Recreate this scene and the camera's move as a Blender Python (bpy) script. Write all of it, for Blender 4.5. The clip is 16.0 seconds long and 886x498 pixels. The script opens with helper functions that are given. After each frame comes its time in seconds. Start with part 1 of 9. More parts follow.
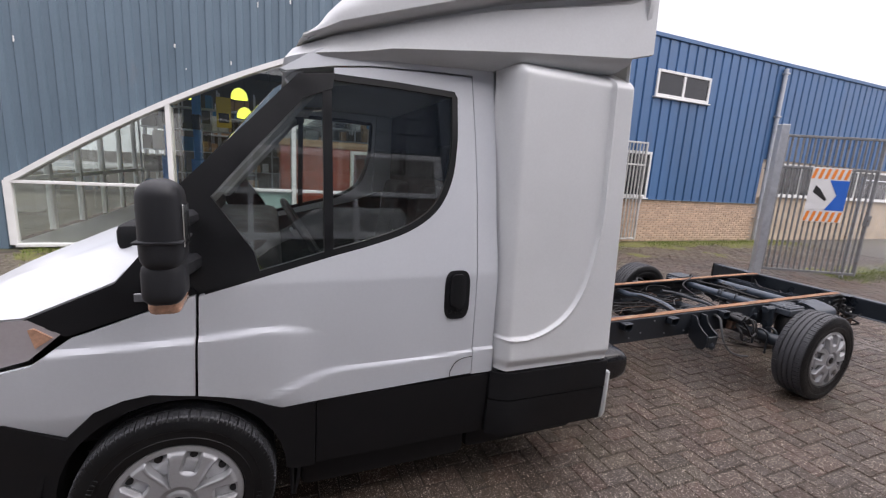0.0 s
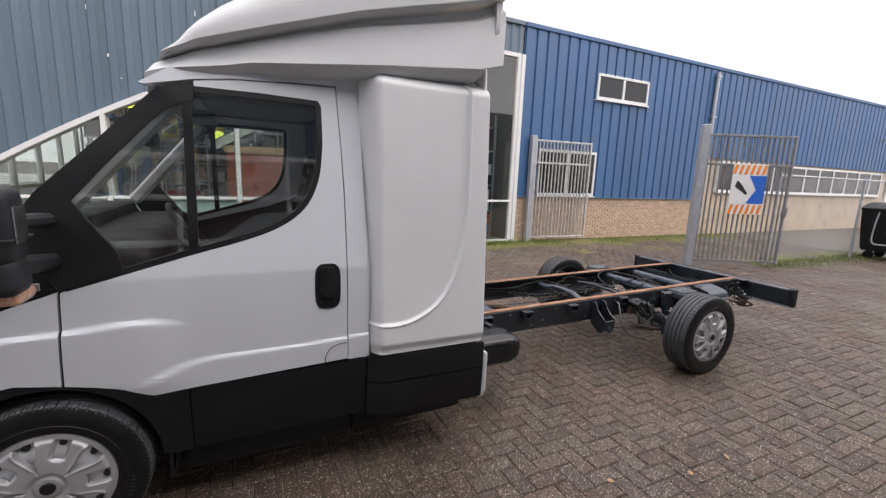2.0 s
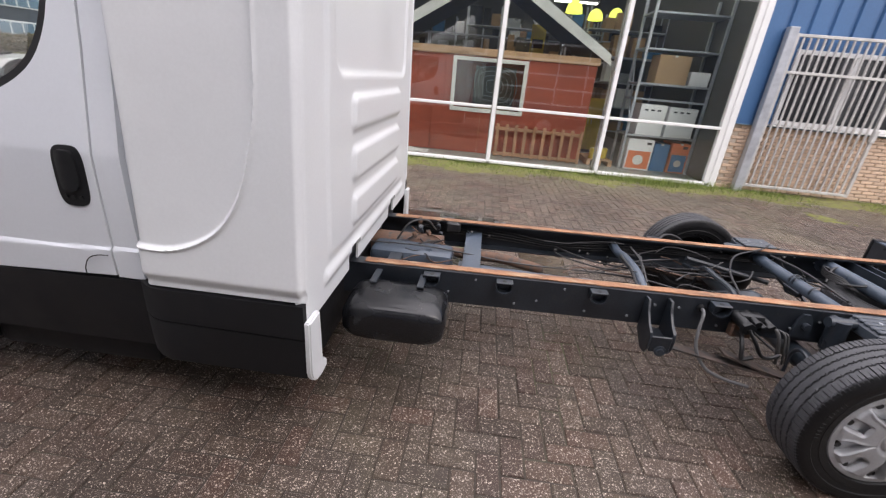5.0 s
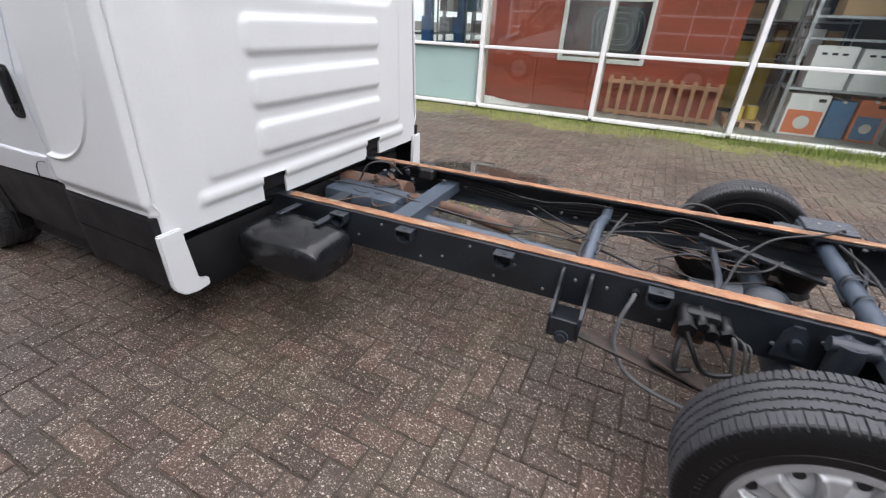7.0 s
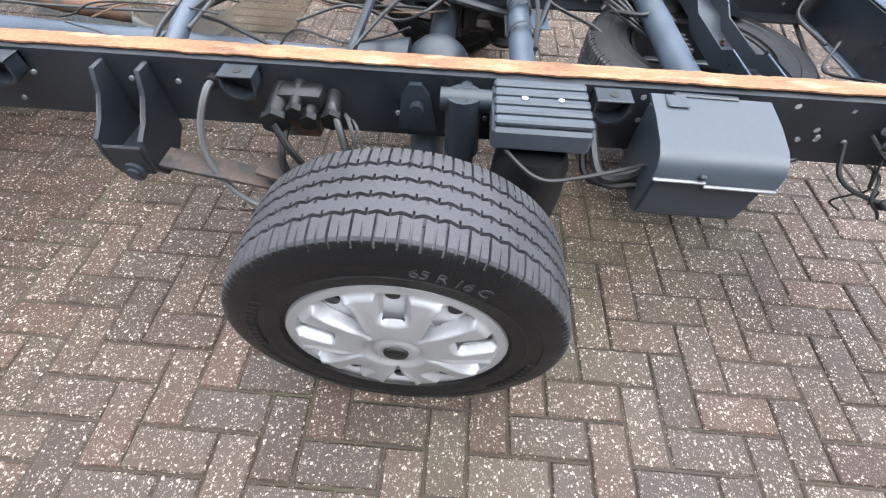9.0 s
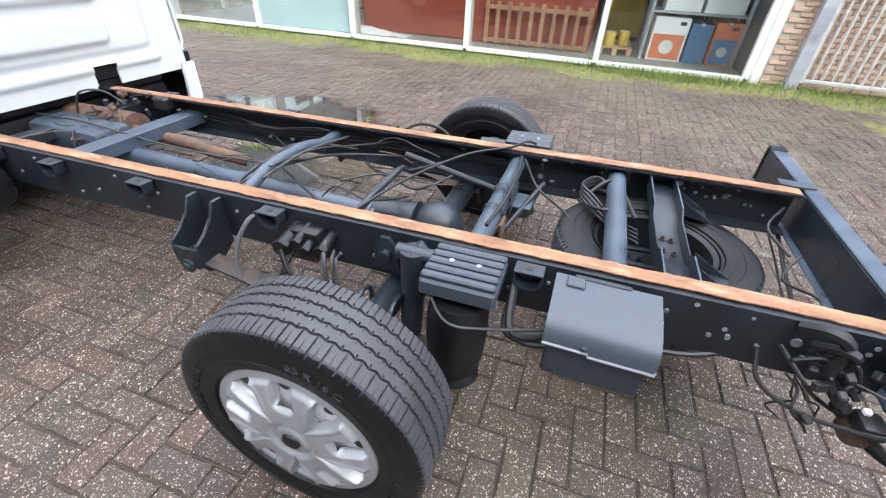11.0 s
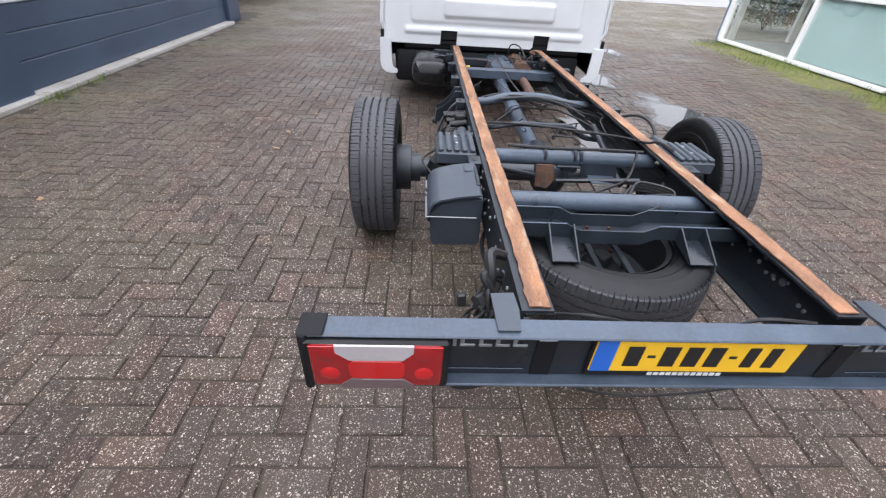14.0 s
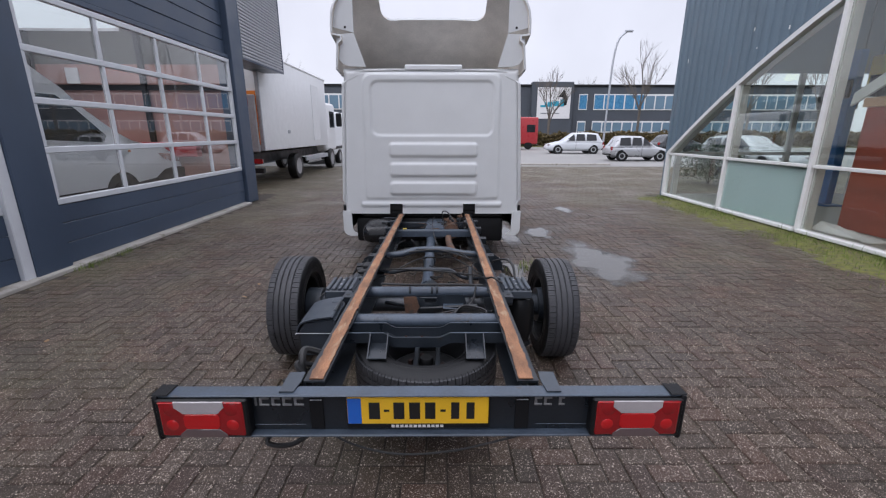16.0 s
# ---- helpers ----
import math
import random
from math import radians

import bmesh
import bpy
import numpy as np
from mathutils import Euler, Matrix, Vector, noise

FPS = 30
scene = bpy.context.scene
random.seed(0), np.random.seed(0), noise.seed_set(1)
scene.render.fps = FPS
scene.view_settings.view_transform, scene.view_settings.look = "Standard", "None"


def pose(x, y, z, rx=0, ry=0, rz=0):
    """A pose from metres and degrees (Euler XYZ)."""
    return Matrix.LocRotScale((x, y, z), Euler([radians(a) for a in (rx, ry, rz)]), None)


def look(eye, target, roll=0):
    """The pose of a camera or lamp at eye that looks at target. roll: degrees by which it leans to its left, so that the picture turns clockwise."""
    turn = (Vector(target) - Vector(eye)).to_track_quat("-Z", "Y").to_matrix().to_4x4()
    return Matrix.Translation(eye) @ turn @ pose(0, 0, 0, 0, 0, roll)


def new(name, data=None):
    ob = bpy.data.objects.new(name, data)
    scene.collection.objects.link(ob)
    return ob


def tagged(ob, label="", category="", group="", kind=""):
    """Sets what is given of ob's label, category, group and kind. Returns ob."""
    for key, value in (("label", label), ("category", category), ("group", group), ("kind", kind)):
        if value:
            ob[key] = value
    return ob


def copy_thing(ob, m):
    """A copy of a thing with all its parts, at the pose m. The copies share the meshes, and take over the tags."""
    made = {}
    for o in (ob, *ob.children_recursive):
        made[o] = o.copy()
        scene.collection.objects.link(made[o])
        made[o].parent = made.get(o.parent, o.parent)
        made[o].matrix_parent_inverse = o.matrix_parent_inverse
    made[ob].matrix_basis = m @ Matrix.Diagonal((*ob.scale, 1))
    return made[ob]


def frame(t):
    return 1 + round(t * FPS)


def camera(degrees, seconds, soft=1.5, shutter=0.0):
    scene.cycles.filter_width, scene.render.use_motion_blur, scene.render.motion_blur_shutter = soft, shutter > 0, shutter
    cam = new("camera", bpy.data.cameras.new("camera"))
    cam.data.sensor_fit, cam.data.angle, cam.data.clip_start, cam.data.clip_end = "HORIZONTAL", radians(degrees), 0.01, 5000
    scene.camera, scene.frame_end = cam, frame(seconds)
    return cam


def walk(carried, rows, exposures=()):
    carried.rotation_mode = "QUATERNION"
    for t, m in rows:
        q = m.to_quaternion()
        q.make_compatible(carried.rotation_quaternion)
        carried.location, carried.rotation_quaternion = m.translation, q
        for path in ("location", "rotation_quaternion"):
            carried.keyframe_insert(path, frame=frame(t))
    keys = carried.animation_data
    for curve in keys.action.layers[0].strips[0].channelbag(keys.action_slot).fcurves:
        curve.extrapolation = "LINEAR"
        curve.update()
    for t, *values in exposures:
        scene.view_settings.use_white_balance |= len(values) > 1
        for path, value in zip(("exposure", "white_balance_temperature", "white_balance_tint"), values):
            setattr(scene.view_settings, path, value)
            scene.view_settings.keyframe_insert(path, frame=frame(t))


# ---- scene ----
cam = camera(93.3, 16.0, soft=1.2, shutter=0.15)
PATH = [
    (0, (-1.648, -2.712, 1.616), (-0.902, -0.894, 1.242), 3.5),
    (0.5, (-1.724, -2.948, 1.685), (-0.83, -1.179, 1.421), 2.3),
    (1, (-1.606, -3.106, 1.726), (-0.677, -1.335, 1.739), 1.9),
    (1.5, (-1.408, -3.15, 1.687), (-0.474, -1.382, 1.624), 2.8),
    (2, (-1.247, -3.1, 1.624), (-0.393, -1.326, 1.276), 2.2),
    (2.5, (-1.033, -2.926, 1.573), (-0.268, -1.147, 1.074), 1.5),
    (3, (-0.674, -2.85, 1.517), (-0.022, -1.051, 0.934), 1.1),
    (3.5, (-0.365, -2.816, 1.523), (0.146, -1.002, 0.852), 1.2),
    (4, (-0.018, -2.639, 1.505), (0.436, -0.841, 0.759), 1.0),
    (4.5, (0.339, -2.526, 1.515), (0.532, -0.69, 0.747), 0.1),
    (4.7, (0.45, -2.498, 1.527), (0.511, -0.648, 0.769), 2.2),
    (6.8, (1.54, -1.958, 1.415), (0.78, -0.363, 0.477), 4.7),
    (7, (1.697, -1.97, 1.415), (0.953, -0.38, 0.457), 2.6),
    (7.5, (2.115, -1.874, 1.326), (1.618, -0.338, 0.146), 3.7),
    (8, (2.345, -1.805, 1.271), (2.197, -0.361, -0.105), 1.3),
    (8.2, (2.376, -1.689, 1.212), (2.348, -0.378, -0.298), 2.2),
    (10.3, (2.457, -1.279, 1.127), (2.366, -0.127, -0.505), 8.6),
    (10.5, (2.551, -1.36, 1.212), (2.33, -0.017, -0.254), 5.8),
    (11, (2.825, -1.462, 1.331), (2.329, 0.09, 0.171), 2.9),
    (11.5, (3.141, -1.355, 1.3), (2.415, 0.136, 0.181), 6.0),
    (12, (3.45, -1.336, 1.268), (2.535, 0.045, 0.147), 7.8),
    (12.5, (3.701, -1.224, 1.286), (2.505, -0.087, 0.157), 4.6),
    (13, (3.925, -1.037, 1.264), (2.541, -0.186, 0.098), 7.2),
    (13.5, (4.209, -0.929, 1.272), (2.682, -0.403, 0.093), 7.0),
    (14, (4.425, -0.698, 1.312), (2.804, -0.582, 0.147), 4.0),
    (14.5, (4.693, -0.502, 1.383), (2.961, -0.429, 0.385), 2.2),
    (15, (4.965, -0.335, 1.464), (3.101, -0.236, 0.747), 2.0),
    (15.5, (5.064, -0.111, 1.491), (3.147, -0.035, 0.926), 0.9),
    (16, (5.091, 0.072, 1.518), (3.164, 0.085, 0.984), 0.1),
]
walk(cam, [(t, look(eye, target, roll)) for t, eye, target, roll in PATH], [(0, 1.30, 6600, 17), (0.5, 1.07, 6650, 17), (1.0, 0.42, 6600, 13), (1.5, 0.45, 6650, 13), (2.0, 1.34, 6800, 15), (2.5, 1.42, 6780, 15), (3.0, 1.73, 6750, 14), (4.0, 1.72, 6700, 16), (4.6, 1.65, 6700, 17), (7.0, 1.68, 6450, 13), (7.5, 1.90, 6450, 14), (8.0, 2.47, 6350, 11), (10.5, 2.64, 6150, 8), (11.5, 1.93, 6050, 11), (13.0, 1.94, 6200, 12), (14.0, 1.77, 6150, 12), (14.5, 1.60, 6100, 13), (15, 1.05, 6050, 14), (16, 0.79, 6100, 15)])

from mathutils.geometry import tessellate_polygon

# ---------------- world, sun ----------------
SKY_LOW, SKY_ZENITH = 4.7, 10.5
world = bpy.data.worlds.new("overcast_sky")
scene.world = world
world.use_nodes = True
wn, wl = world.node_tree.nodes, world.node_tree.links
bg = wn["Background"]
sky = wn.new("ShaderNodeTexSky")
sky.sky_type, sky.sun_disc = "NISHITA", False
sky.sun_elevation, sky.sun_rotation = radians(40), radians(133)
# overcast layer: even grey low down, brighter towards the zenith, with soft cloud
wtc = wn.new("ShaderNodeTexCoord")
wnoise = wn.new("ShaderNodeTexNoise")
wnoise.inputs["Scale"].default_value, wnoise.inputs["Detail"].default_value = 2.4, 6
wl.new(wtc.outputs["Generated"], wnoise.inputs["Vector"])
wsep = wn.new("ShaderNodeSeparateXYZ")
wl.new(wtc.outputs["Generated"], wsep.inputs[0])


def wmath(op, a, b):
    n = wn.new("ShaderNodeMath")
    n.operation = op
    for i, v in enumerate((a, b)):
        if isinstance(v, (int, float)):
            n.inputs[i].default_value = v
        else:
            wl.new(v, n.inputs[i])
    return n.outputs[0]


up = wmath("MAXIMUM", wsep.outputs[2], 0.0)
zen = wmath("MULTIPLY", wmath("POWER", up, 2.6), SKY_ZENITH)
cloud = wmath("ADD", wmath("MULTIPLY", wnoise.outputs[0], 0.6), 0.7)
lum = wmath("MULTIPLY", wmath("ADD", zen, SKY_LOW), cloud)
wtint = wn.new("ShaderNodeVectorMath")
wtint.operation = "SCALE"
wtint.inputs[0].default_value = (0.985, 0.99, 1.04)
wl.new(lum, wtint.inputs["Scale"])
wmix = wn.new("ShaderNodeMix")
wmix.data_type = "RGBA"
wmix.inputs[0].default_value = 0.95
wl.new(sky.outputs[0], wmix.inputs[6])
wl.new(wtint.outputs[0], wmix.inputs[7])
wl.new(wmix.outputs[2], bg.inputs[0])
bg.inputs[1].default_value = 0.1

sun_data = bpy.data.lights.new("sun", "SUN")
sun_data.energy, sun_data.angle, sun_data.color = 0.62, radians(45), (1.0, 0.97, 0.93)
sun = new("sun", sun_data)
sun.matrix_world = look((7, -6.5, 8), (0, 0, 0))


# ---------------- materials ----------------
def mat(name, color, rough=0.6, metal=0.0, var=0.14, scale=5.0, bump=0.0, bscale=90.0, coat=0.0, spec=0.5, dirt=None, dirt_at=0.6, rand=0.0, rvar=0.12, wave=None):
    """A procedural surface: base colour with stains at two scales, uneven gloss, fine relief."""
    m = bpy.data.materials.new(name)
    m.use_nodes = True
    n, l = m.node_tree.nodes, m.node_tree.links
    b = n["Principled BSDF"]
    b.inputs["Metallic"].default_value = metal
    b.inputs["Specular IOR Level"].default_value = spec
    b.inputs["Coat Weight"].default_value = coat
    b.inputs["Coat Roughness"].default_value = 0.12
    tc = n.new("ShaderNodeTexCoord")
    big = n.new("ShaderNodeTexNoise")
    big.inputs["Scale"].default_value, big.inputs["Detail"].default_value = scale, 6
    fine = n.new("ShaderNodeTexNoise")
    fine.inputs["Scale"].default_value, fine.inputs["Detail"].default_value = bscale, 3
    vec = tc.outputs["Object"]
    if wave:
        mp = n.new("ShaderNodeMapping")
        mp.inputs["Scale"].default_value = wave
        l.new(vec, mp.inputs[0])
        vec = mp.outputs[0]
    l.new(vec, big.inputs["Vector"])
    l.new(vec, fine.inputs["Vector"])
    mr = n.new("ShaderNodeMapRange")
    mr.inputs[1].default_value, mr.inputs[2].default_value = 0.25, 0.75
    mr.inputs[3].default_value, mr.inputs[4].default_value = 1 - var, 1 + var
    l.new(big.outputs[0], mr.inputs[0])
    val = mr.outputs[0]
    mf = n.new("ShaderNodeMapRange")
    mf.inputs[1].default_value, mf.inputs[2].default_value = 0.25, 0.75
    mf.inputs[3].default_value, mf.inputs[4].default_value = 1 - var * 0.6, 1 + var * 0.6
    l.new(fine.outputs[0], mf.inputs[0])
    mul = n.new("ShaderNodeMath")
    mul.operation = "MULTIPLY"
    l.new(val, mul.inputs[0])
    l.new(mf.outputs[0], mul.inputs[1])
    val = mul.outputs[0]
    if rand:
        oi = n.new("ShaderNodeObjectInfo")
        geo = n.new("ShaderNodeNewGeometry")
        add = n.new("ShaderNodeMath")
        add.operation = "ADD"
        l.new(oi.outputs["Random"], add.inputs[0])
        l.new(geo.outputs["Random Per Island"], add.inputs[1])
        fr = n.new("ShaderNodeMath")
        fr.operation = "FRACT"
        l.new(add.outputs[0], fr.inputs[0])
        rr = n.new("ShaderNodeMapRange")
        rr.inputs[3].default_value, rr.inputs[4].default_value = 1 - rand, 1 + rand
        l.new(fr.outputs[0], rr.inputs[0])
        m2 = n.new("ShaderNodeMath")
        m2.operation = "MULTIPLY"
        l.new(val, m2.inputs[0])
        l.new(rr.outputs[0], m2.inputs[1])
        val = m2.outputs[0]
    sc = n.new("ShaderNodeVectorMath")
    sc.operation = "SCALE"
    sc.inputs[0].default_value = color
    l.new(val, sc.inputs["Scale"])
    col = sc.outputs[0]
    if dirt:
        dn = n.new("ShaderNodeTexNoise")
        dn.inputs["Scale"].default_value, dn.inputs["Detail"].default_value = scale * 1.7, 8
        l.new(vec, dn.inputs["Vector"])
        dr = n.new("ShaderNodeMapRange")
        dr.inputs[1].default_value, dr.inputs[2].default_value = dirt_at, dirt_at + 0.14
        l.new(dn.outputs[0], dr.inputs[0])
        mx = n.new("ShaderNodeMix")
        mx.data_type = "RGBA"
        l.new(dr.outputs[0], mx.inputs[0])
        l.new(col, mx.inputs[6])
        mx.inputs[7].default_value = (*dirt, 1)
        col = mx.outputs[2]
    l.new(col, b.inputs["Base Color"])
    ro = n.new("ShaderNodeMapRange")
    ro.inputs[1].default_value, ro.inputs[2].default_value = 0.3, 0.7
    ro.inputs[3].default_value, ro.inputs[4].default_value = max(0.02, rough - rvar), min(1, rough + rvar)
    l.new(big.outputs[0], ro.inputs[0])
    l.new(ro.outputs[0], b.inputs["Roughness"])
    if bump:
        bp = n.new("ShaderNodeBump")
        bp.inputs["Strength"].default_value, bp.inputs["Distance"].default_value = bump, 0.004
        l.new(fine.outputs[0], bp.inputs["Height"])
        l.new(bp.outputs[0], b.inputs["Normal"])
    return m


def glass_mat(name, tint=(0.9, 0.95, 0.94), ior=1.5):
    m = bpy.data.materials.new(name)
    m.use_nodes = True
    b = m.node_tree.nodes["Principled BSDF"]
    b.inputs["Base Color"].default_value = (*tint, 1)
    b.inputs["Roughness"].default_value = 0.0
    b.inputs["Transmission Weight"].default_value = 1.0
    b.inputs["IOR"].default_value = ior
    return m


def glow_mat(name, color, strength):
    m = bpy.data.materials.new(name)
    m.use_nodes = True
    b = m.node_tree.nodes["Principled BSDF"]
    b.inputs["Base Color"].default_value = (*color, 1)
    b.inputs["Emission Color"].default_value = (*color, 1)
    b.inputs["Emission Strength"].default_value = strength
    return m


def paver_mat():
    """Worn concrete paver: dense uneven pale chips in a warm brown matrix, damp in places."""
    m = mat("worn_concrete_paver", (0.044, 0.0292, 0.021), rough=0.57, spec=0.4, var=0.36, scale=1.1, bscale=70, rand=0.3, rvar=0.2)
    n, l = m.node_tree.nodes, m.node_tree.links
    b = n["Principled BSDF"]
    old = b.inputs["Base Color"].links[0].from_socket
    geo = n.new("ShaderNodeNewGeometry")
    oi = n.new("ShaderNodeObjectInfo")
    pos = geo.outputs["Position"]

    def math_(op, a, c):
        q = n.new("ShaderNodeMath")
        q.operation = op
        for i, v in enumerate((a, c)):
            if isinstance(v, (int, float)):
                q.inputs[i].default_value = v
            else:
                l.new(v, q.inputs[i])
        return q.outputs[0]

    def noise(scale, detail=2, vec=pos):
        q = n.new("ShaderNodeTexNoise")
        q.inputs["Scale"].default_value, q.inputs["Detail"].default_value = scale, detail
        l.new(vec, q.inputs["Vector"])
        return q

    def blend(fac, a, c):
        q = n.new("ShaderNodeMix")
        q.data_type = "RGBA"
        l.new(fac, q.inputs[0])
        for i, v in ((6, a), (7, c)):
            if isinstance(v, tuple):
                q.inputs[i].default_value = (*v, 1)
            else:
                l.new(v, q.inputs[i])
        return q.outputs[2]

    each = math_("FRACT", math_("ADD", oi.outputs["Random"], geo.outputs["Random Per Island"]), 0.0)
    # each stone leans to a red, yellow or grey cast
    cast = n.new("ShaderNodeValToRGB")
    cr = cast.color_ramp
    cr.elements[0].color, cr.elements[1].color = (1.16, 0.92, 0.86, 1), (0.97, 1.0, 1.0, 1)
    e = cr.elements.new(0.5)
    e.color = (1.03, 1.02, 0.93, 1)
    l.new(math_("FRACT", math_("MULTIPLY", each, 7.3), 0.0), cast.inputs[0])
    tint = n.new("ShaderNodeMix")
    tint.data_type, tint.blend_type = "RGBA", "MULTIPLY"
    tint.inputs[0].default_value = 1.0
    l.new(old, tint.inputs[6])
    l.new(cast.outputs[0], tint.inputs[7])
    col = tint.outputs[2]
    # dark damp film and olive moss film in ragged patches
    wet = n.new("ShaderNodeMapRange")
    wet.inputs[1].default_value, wet.inputs[2].default_value, wet.inputs[4].default_value = 0.5, 0.72, 0.45
    l.new(noise(0.9, 8).outputs[0], wet.inputs[0])
    col = blend(wet.outputs[0], col, (0.06, 0.048, 0.041))
    mo = n.new("ShaderNodeMapRange")
    mo.inputs[1].default_value, mo.inputs[2].default_value, mo.inputs[4].default_value = 0.5, 0.72, 0.6
    film = noise(0.5, 9)
    film.inputs["Roughness"].default_value = 0.68
    sepp = n.new("ShaderNodeSeparateXYZ")
    l.new(pos, sepp.inputs[0])
    wall = n.new("ShaderNodeMapRange")
    wall.inputs[1].default_value, wall.inputs[2].default_value, wall.inputs[4].default_value = 2.2, 5.4, 0.22
    l.new(sepp.outputs[1], wall.inputs[0])
    far = n.new("ShaderNodeMapRange")
    far.inputs[1].default_value, far.inputs[2].default_value, far.inputs[4].default_value = -2.0, -10.0, 0.14
    l.new(sepp.outputs[0], far.inputs[0])
    lane = n.new("ShaderNodeMapRange")
    lane.inputs[1].default_value, lane.inputs[2].default_value, lane.inputs[4].default_value = -1.6, -3.6, 0.2
    l.new(sepp.outputs[1], lane.inputs[0])
    l.new(math_("ADD", math_("ADD", math_("ADD", film.outputs[0], far.outputs[0]), wall.outputs[0]), math_("SUBTRACT", lane.outputs[0], 0.05)), mo.inputs[0])
    col = blend(mo.outputs[0], col, (0.088, 0.08, 0.042))
    # uneven chips, two sizes, bent by noise so that none is round
    warp = noise(85, 2)
    off = n.new("ShaderNodeVectorMath")
    off.operation = "MULTIPLY_ADD"
    l.new(warp.outputs["Color"], off.inputs[0])
    off.inputs[1].default_value = (0.014, 0.014, 0.014)
    l.new(pos, off.inputs[2])
    rich = noise(16, 3)
    height = None
    for scale, lo, top, ca, cb in ((142, 0.2, 0.62, (0.092, 0.071, 0.056), (0.59, 0.505, 0.42)), (290, 0.22, 0.62, (0.052, 0.039, 0.032), (0.32, 0.27, 0.23))):
        vo = n.new("ShaderNodeTexVoronoi")
        vo.inputs["Scale"].default_value = scale
        l.new(off.outputs[0], vo.inputs["Vector"])
        sep = n.new("ShaderNodeSeparateColor")
        l.new(vo.outputs["Color"], sep.inputs[0])
        size = n.new("ShaderNodeMapRange")
        size.inputs[1].default_value, size.inputs[2].default_value = lo, 1.0
        size.inputs[3].default_value, size.inputs[4].default_value = 0.0, top
        rise = math_("ADD", math_("MULTIPLY", each, 0.08), math_("MULTIPLY", math_("SUBTRACT", rich.outputs[0], 0.45), 0.45))
        l.new(math_("ADD", math_("SUBTRACT", sep.outputs[0], 0.12), rise), size.inputs[0])
        edge = n.new("ShaderNodeMapRange")
        edge.inputs[1].default_value, edge.inputs[2].default_value = 0.0, 0.12
        l.new(math_("SUBTRACT", size.outputs[0], vo.outputs["Distance"]), edge.inputs[0])
        ramp = n.new("ShaderNodeValToRGB")
        ramp.color_ramp.elements[0].color = (*ca, 1)
        ramp.color_ramp.elements[1].color = (*cb, 1)
        l.new(sep.outputs[1], ramp.inputs[0])
        col = blend(edge.outputs[0], col, ramp.outputs[0])
        height = edge.outputs[0] if height is None else math_("ADD", height, edge.outputs[0])
    l.new(col, b.inputs["Base Color"])
    bp = n.new("ShaderNodeBump")
    bp.inputs["Strength"].default_value, bp.inputs["Distance"].default_value = 0.5, 0.003
    l.new(height, bp.inputs["Height"])
    l.new(bp.outputs[0], b.inputs["Normal"])
    return m


WHITE = mat("white_paint", (0.53, 0.553, 0.583), 0.36, var=0.03, scale=2, coat=0.35, rvar=0.06)
RAWGRP = mat("raw_glass_fibre", (0.66, 0.62, 0.57), 0.7, var=0.12, scale=5, bump=0.2, bscale=60)
OFFWHITE = mat("white_gelcoat", (0.6, 0.615, 0.623), 0.42, var=0.035, scale=3, coat=0.25, rvar=0.08)
SPOILER = mat("grey_white_fairing", (0.55, 0.565, 0.575), 0.6, var=0.05, scale=3, coat=0.05)
TANKP = mat("glossy_black_tank", (0.008, 0.0085, 0.01), 0.24, spec=0.45, var=0.2, scale=6, rvar=0.12)
MIRRORP = mat("dark_grey_mirror_plastic", (0.018, 0.019, 0.022), 0.5, spec=0.35, var=0.15, bump=0.15, bscale=400)
BLACKP = mat("black_plastic", (0.0068, 0.0072, 0.0085), 0.55, spec=0.28, var=0.2, bump=0.15, bscale=400)
SATIN = mat("satin_black_trim", (0.007, 0.0075, 0.0085), 0.42, spec=0.35, var=0.2)
TREAD = mat("worn_tyre_tread", (0.046, 0.047, 0.052), 0.5, spec=0.38, var=0.25, scale=8, bump=0.3, bscale=220)
RUBBER = mat("tyre_rubber", (0.0062, 0.0065, 0.0072), 0.42, spec=0.3, var=0.25, scale=8, bump=0.3, bscale=220)
CHASSIS = mat("blue_black_chassis_paint", (0.0185, 0.024, 0.0315), 0.38, var=0.3, scale=7, bump=0.1, dirt=(0.032, 0.029, 0.027), dirt_at=0.63)
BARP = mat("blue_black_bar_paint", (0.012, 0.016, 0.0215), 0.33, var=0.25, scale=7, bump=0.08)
RAIL = mat("dark_rail_paint", (0.012, 0.0155, 0.0205), 0.42, var=0.35, scale=8, bump=0.15, dirt=(0.026, 0.025, 0.025), dirt_at=0.62)
RIVET = mat("pale_rivet_and_hole_light", (0.16, 0.17, 0.18), 0.5, var=0.3, scale=40)
RUSTDARK = mat("dark_rusty_bolt", (0.03, 0.012, 0.009), 0.7, var=0.3, scale=40)
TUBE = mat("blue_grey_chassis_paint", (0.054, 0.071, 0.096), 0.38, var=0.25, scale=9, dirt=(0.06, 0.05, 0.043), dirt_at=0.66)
SPRING = mat("grimy_brown_spring_steel", (0.062, 0.045, 0.037), 0.72, var=0.4, scale=12, bump=0.3, dirt=(0.03, 0.028, 0.027), dirt_at=0.5)
RUST = mat("rusty_steel", (0.11, 0.06, 0.038), 0.75, var=0.4, scale=14, bump=0.4, dirt=(0.05, 0.045, 0.042), dirt_at=0.52)
STRIP = mat("weathered_orange_board", (0.24, 0.118, 0.062), 0.8, var=0.55, scale=11, bump=0.5, bscale=160, dirt=(0.33, 0.225, 0.14), dirt_at=0.54, wave=(0.5, 1.6, 1.6))
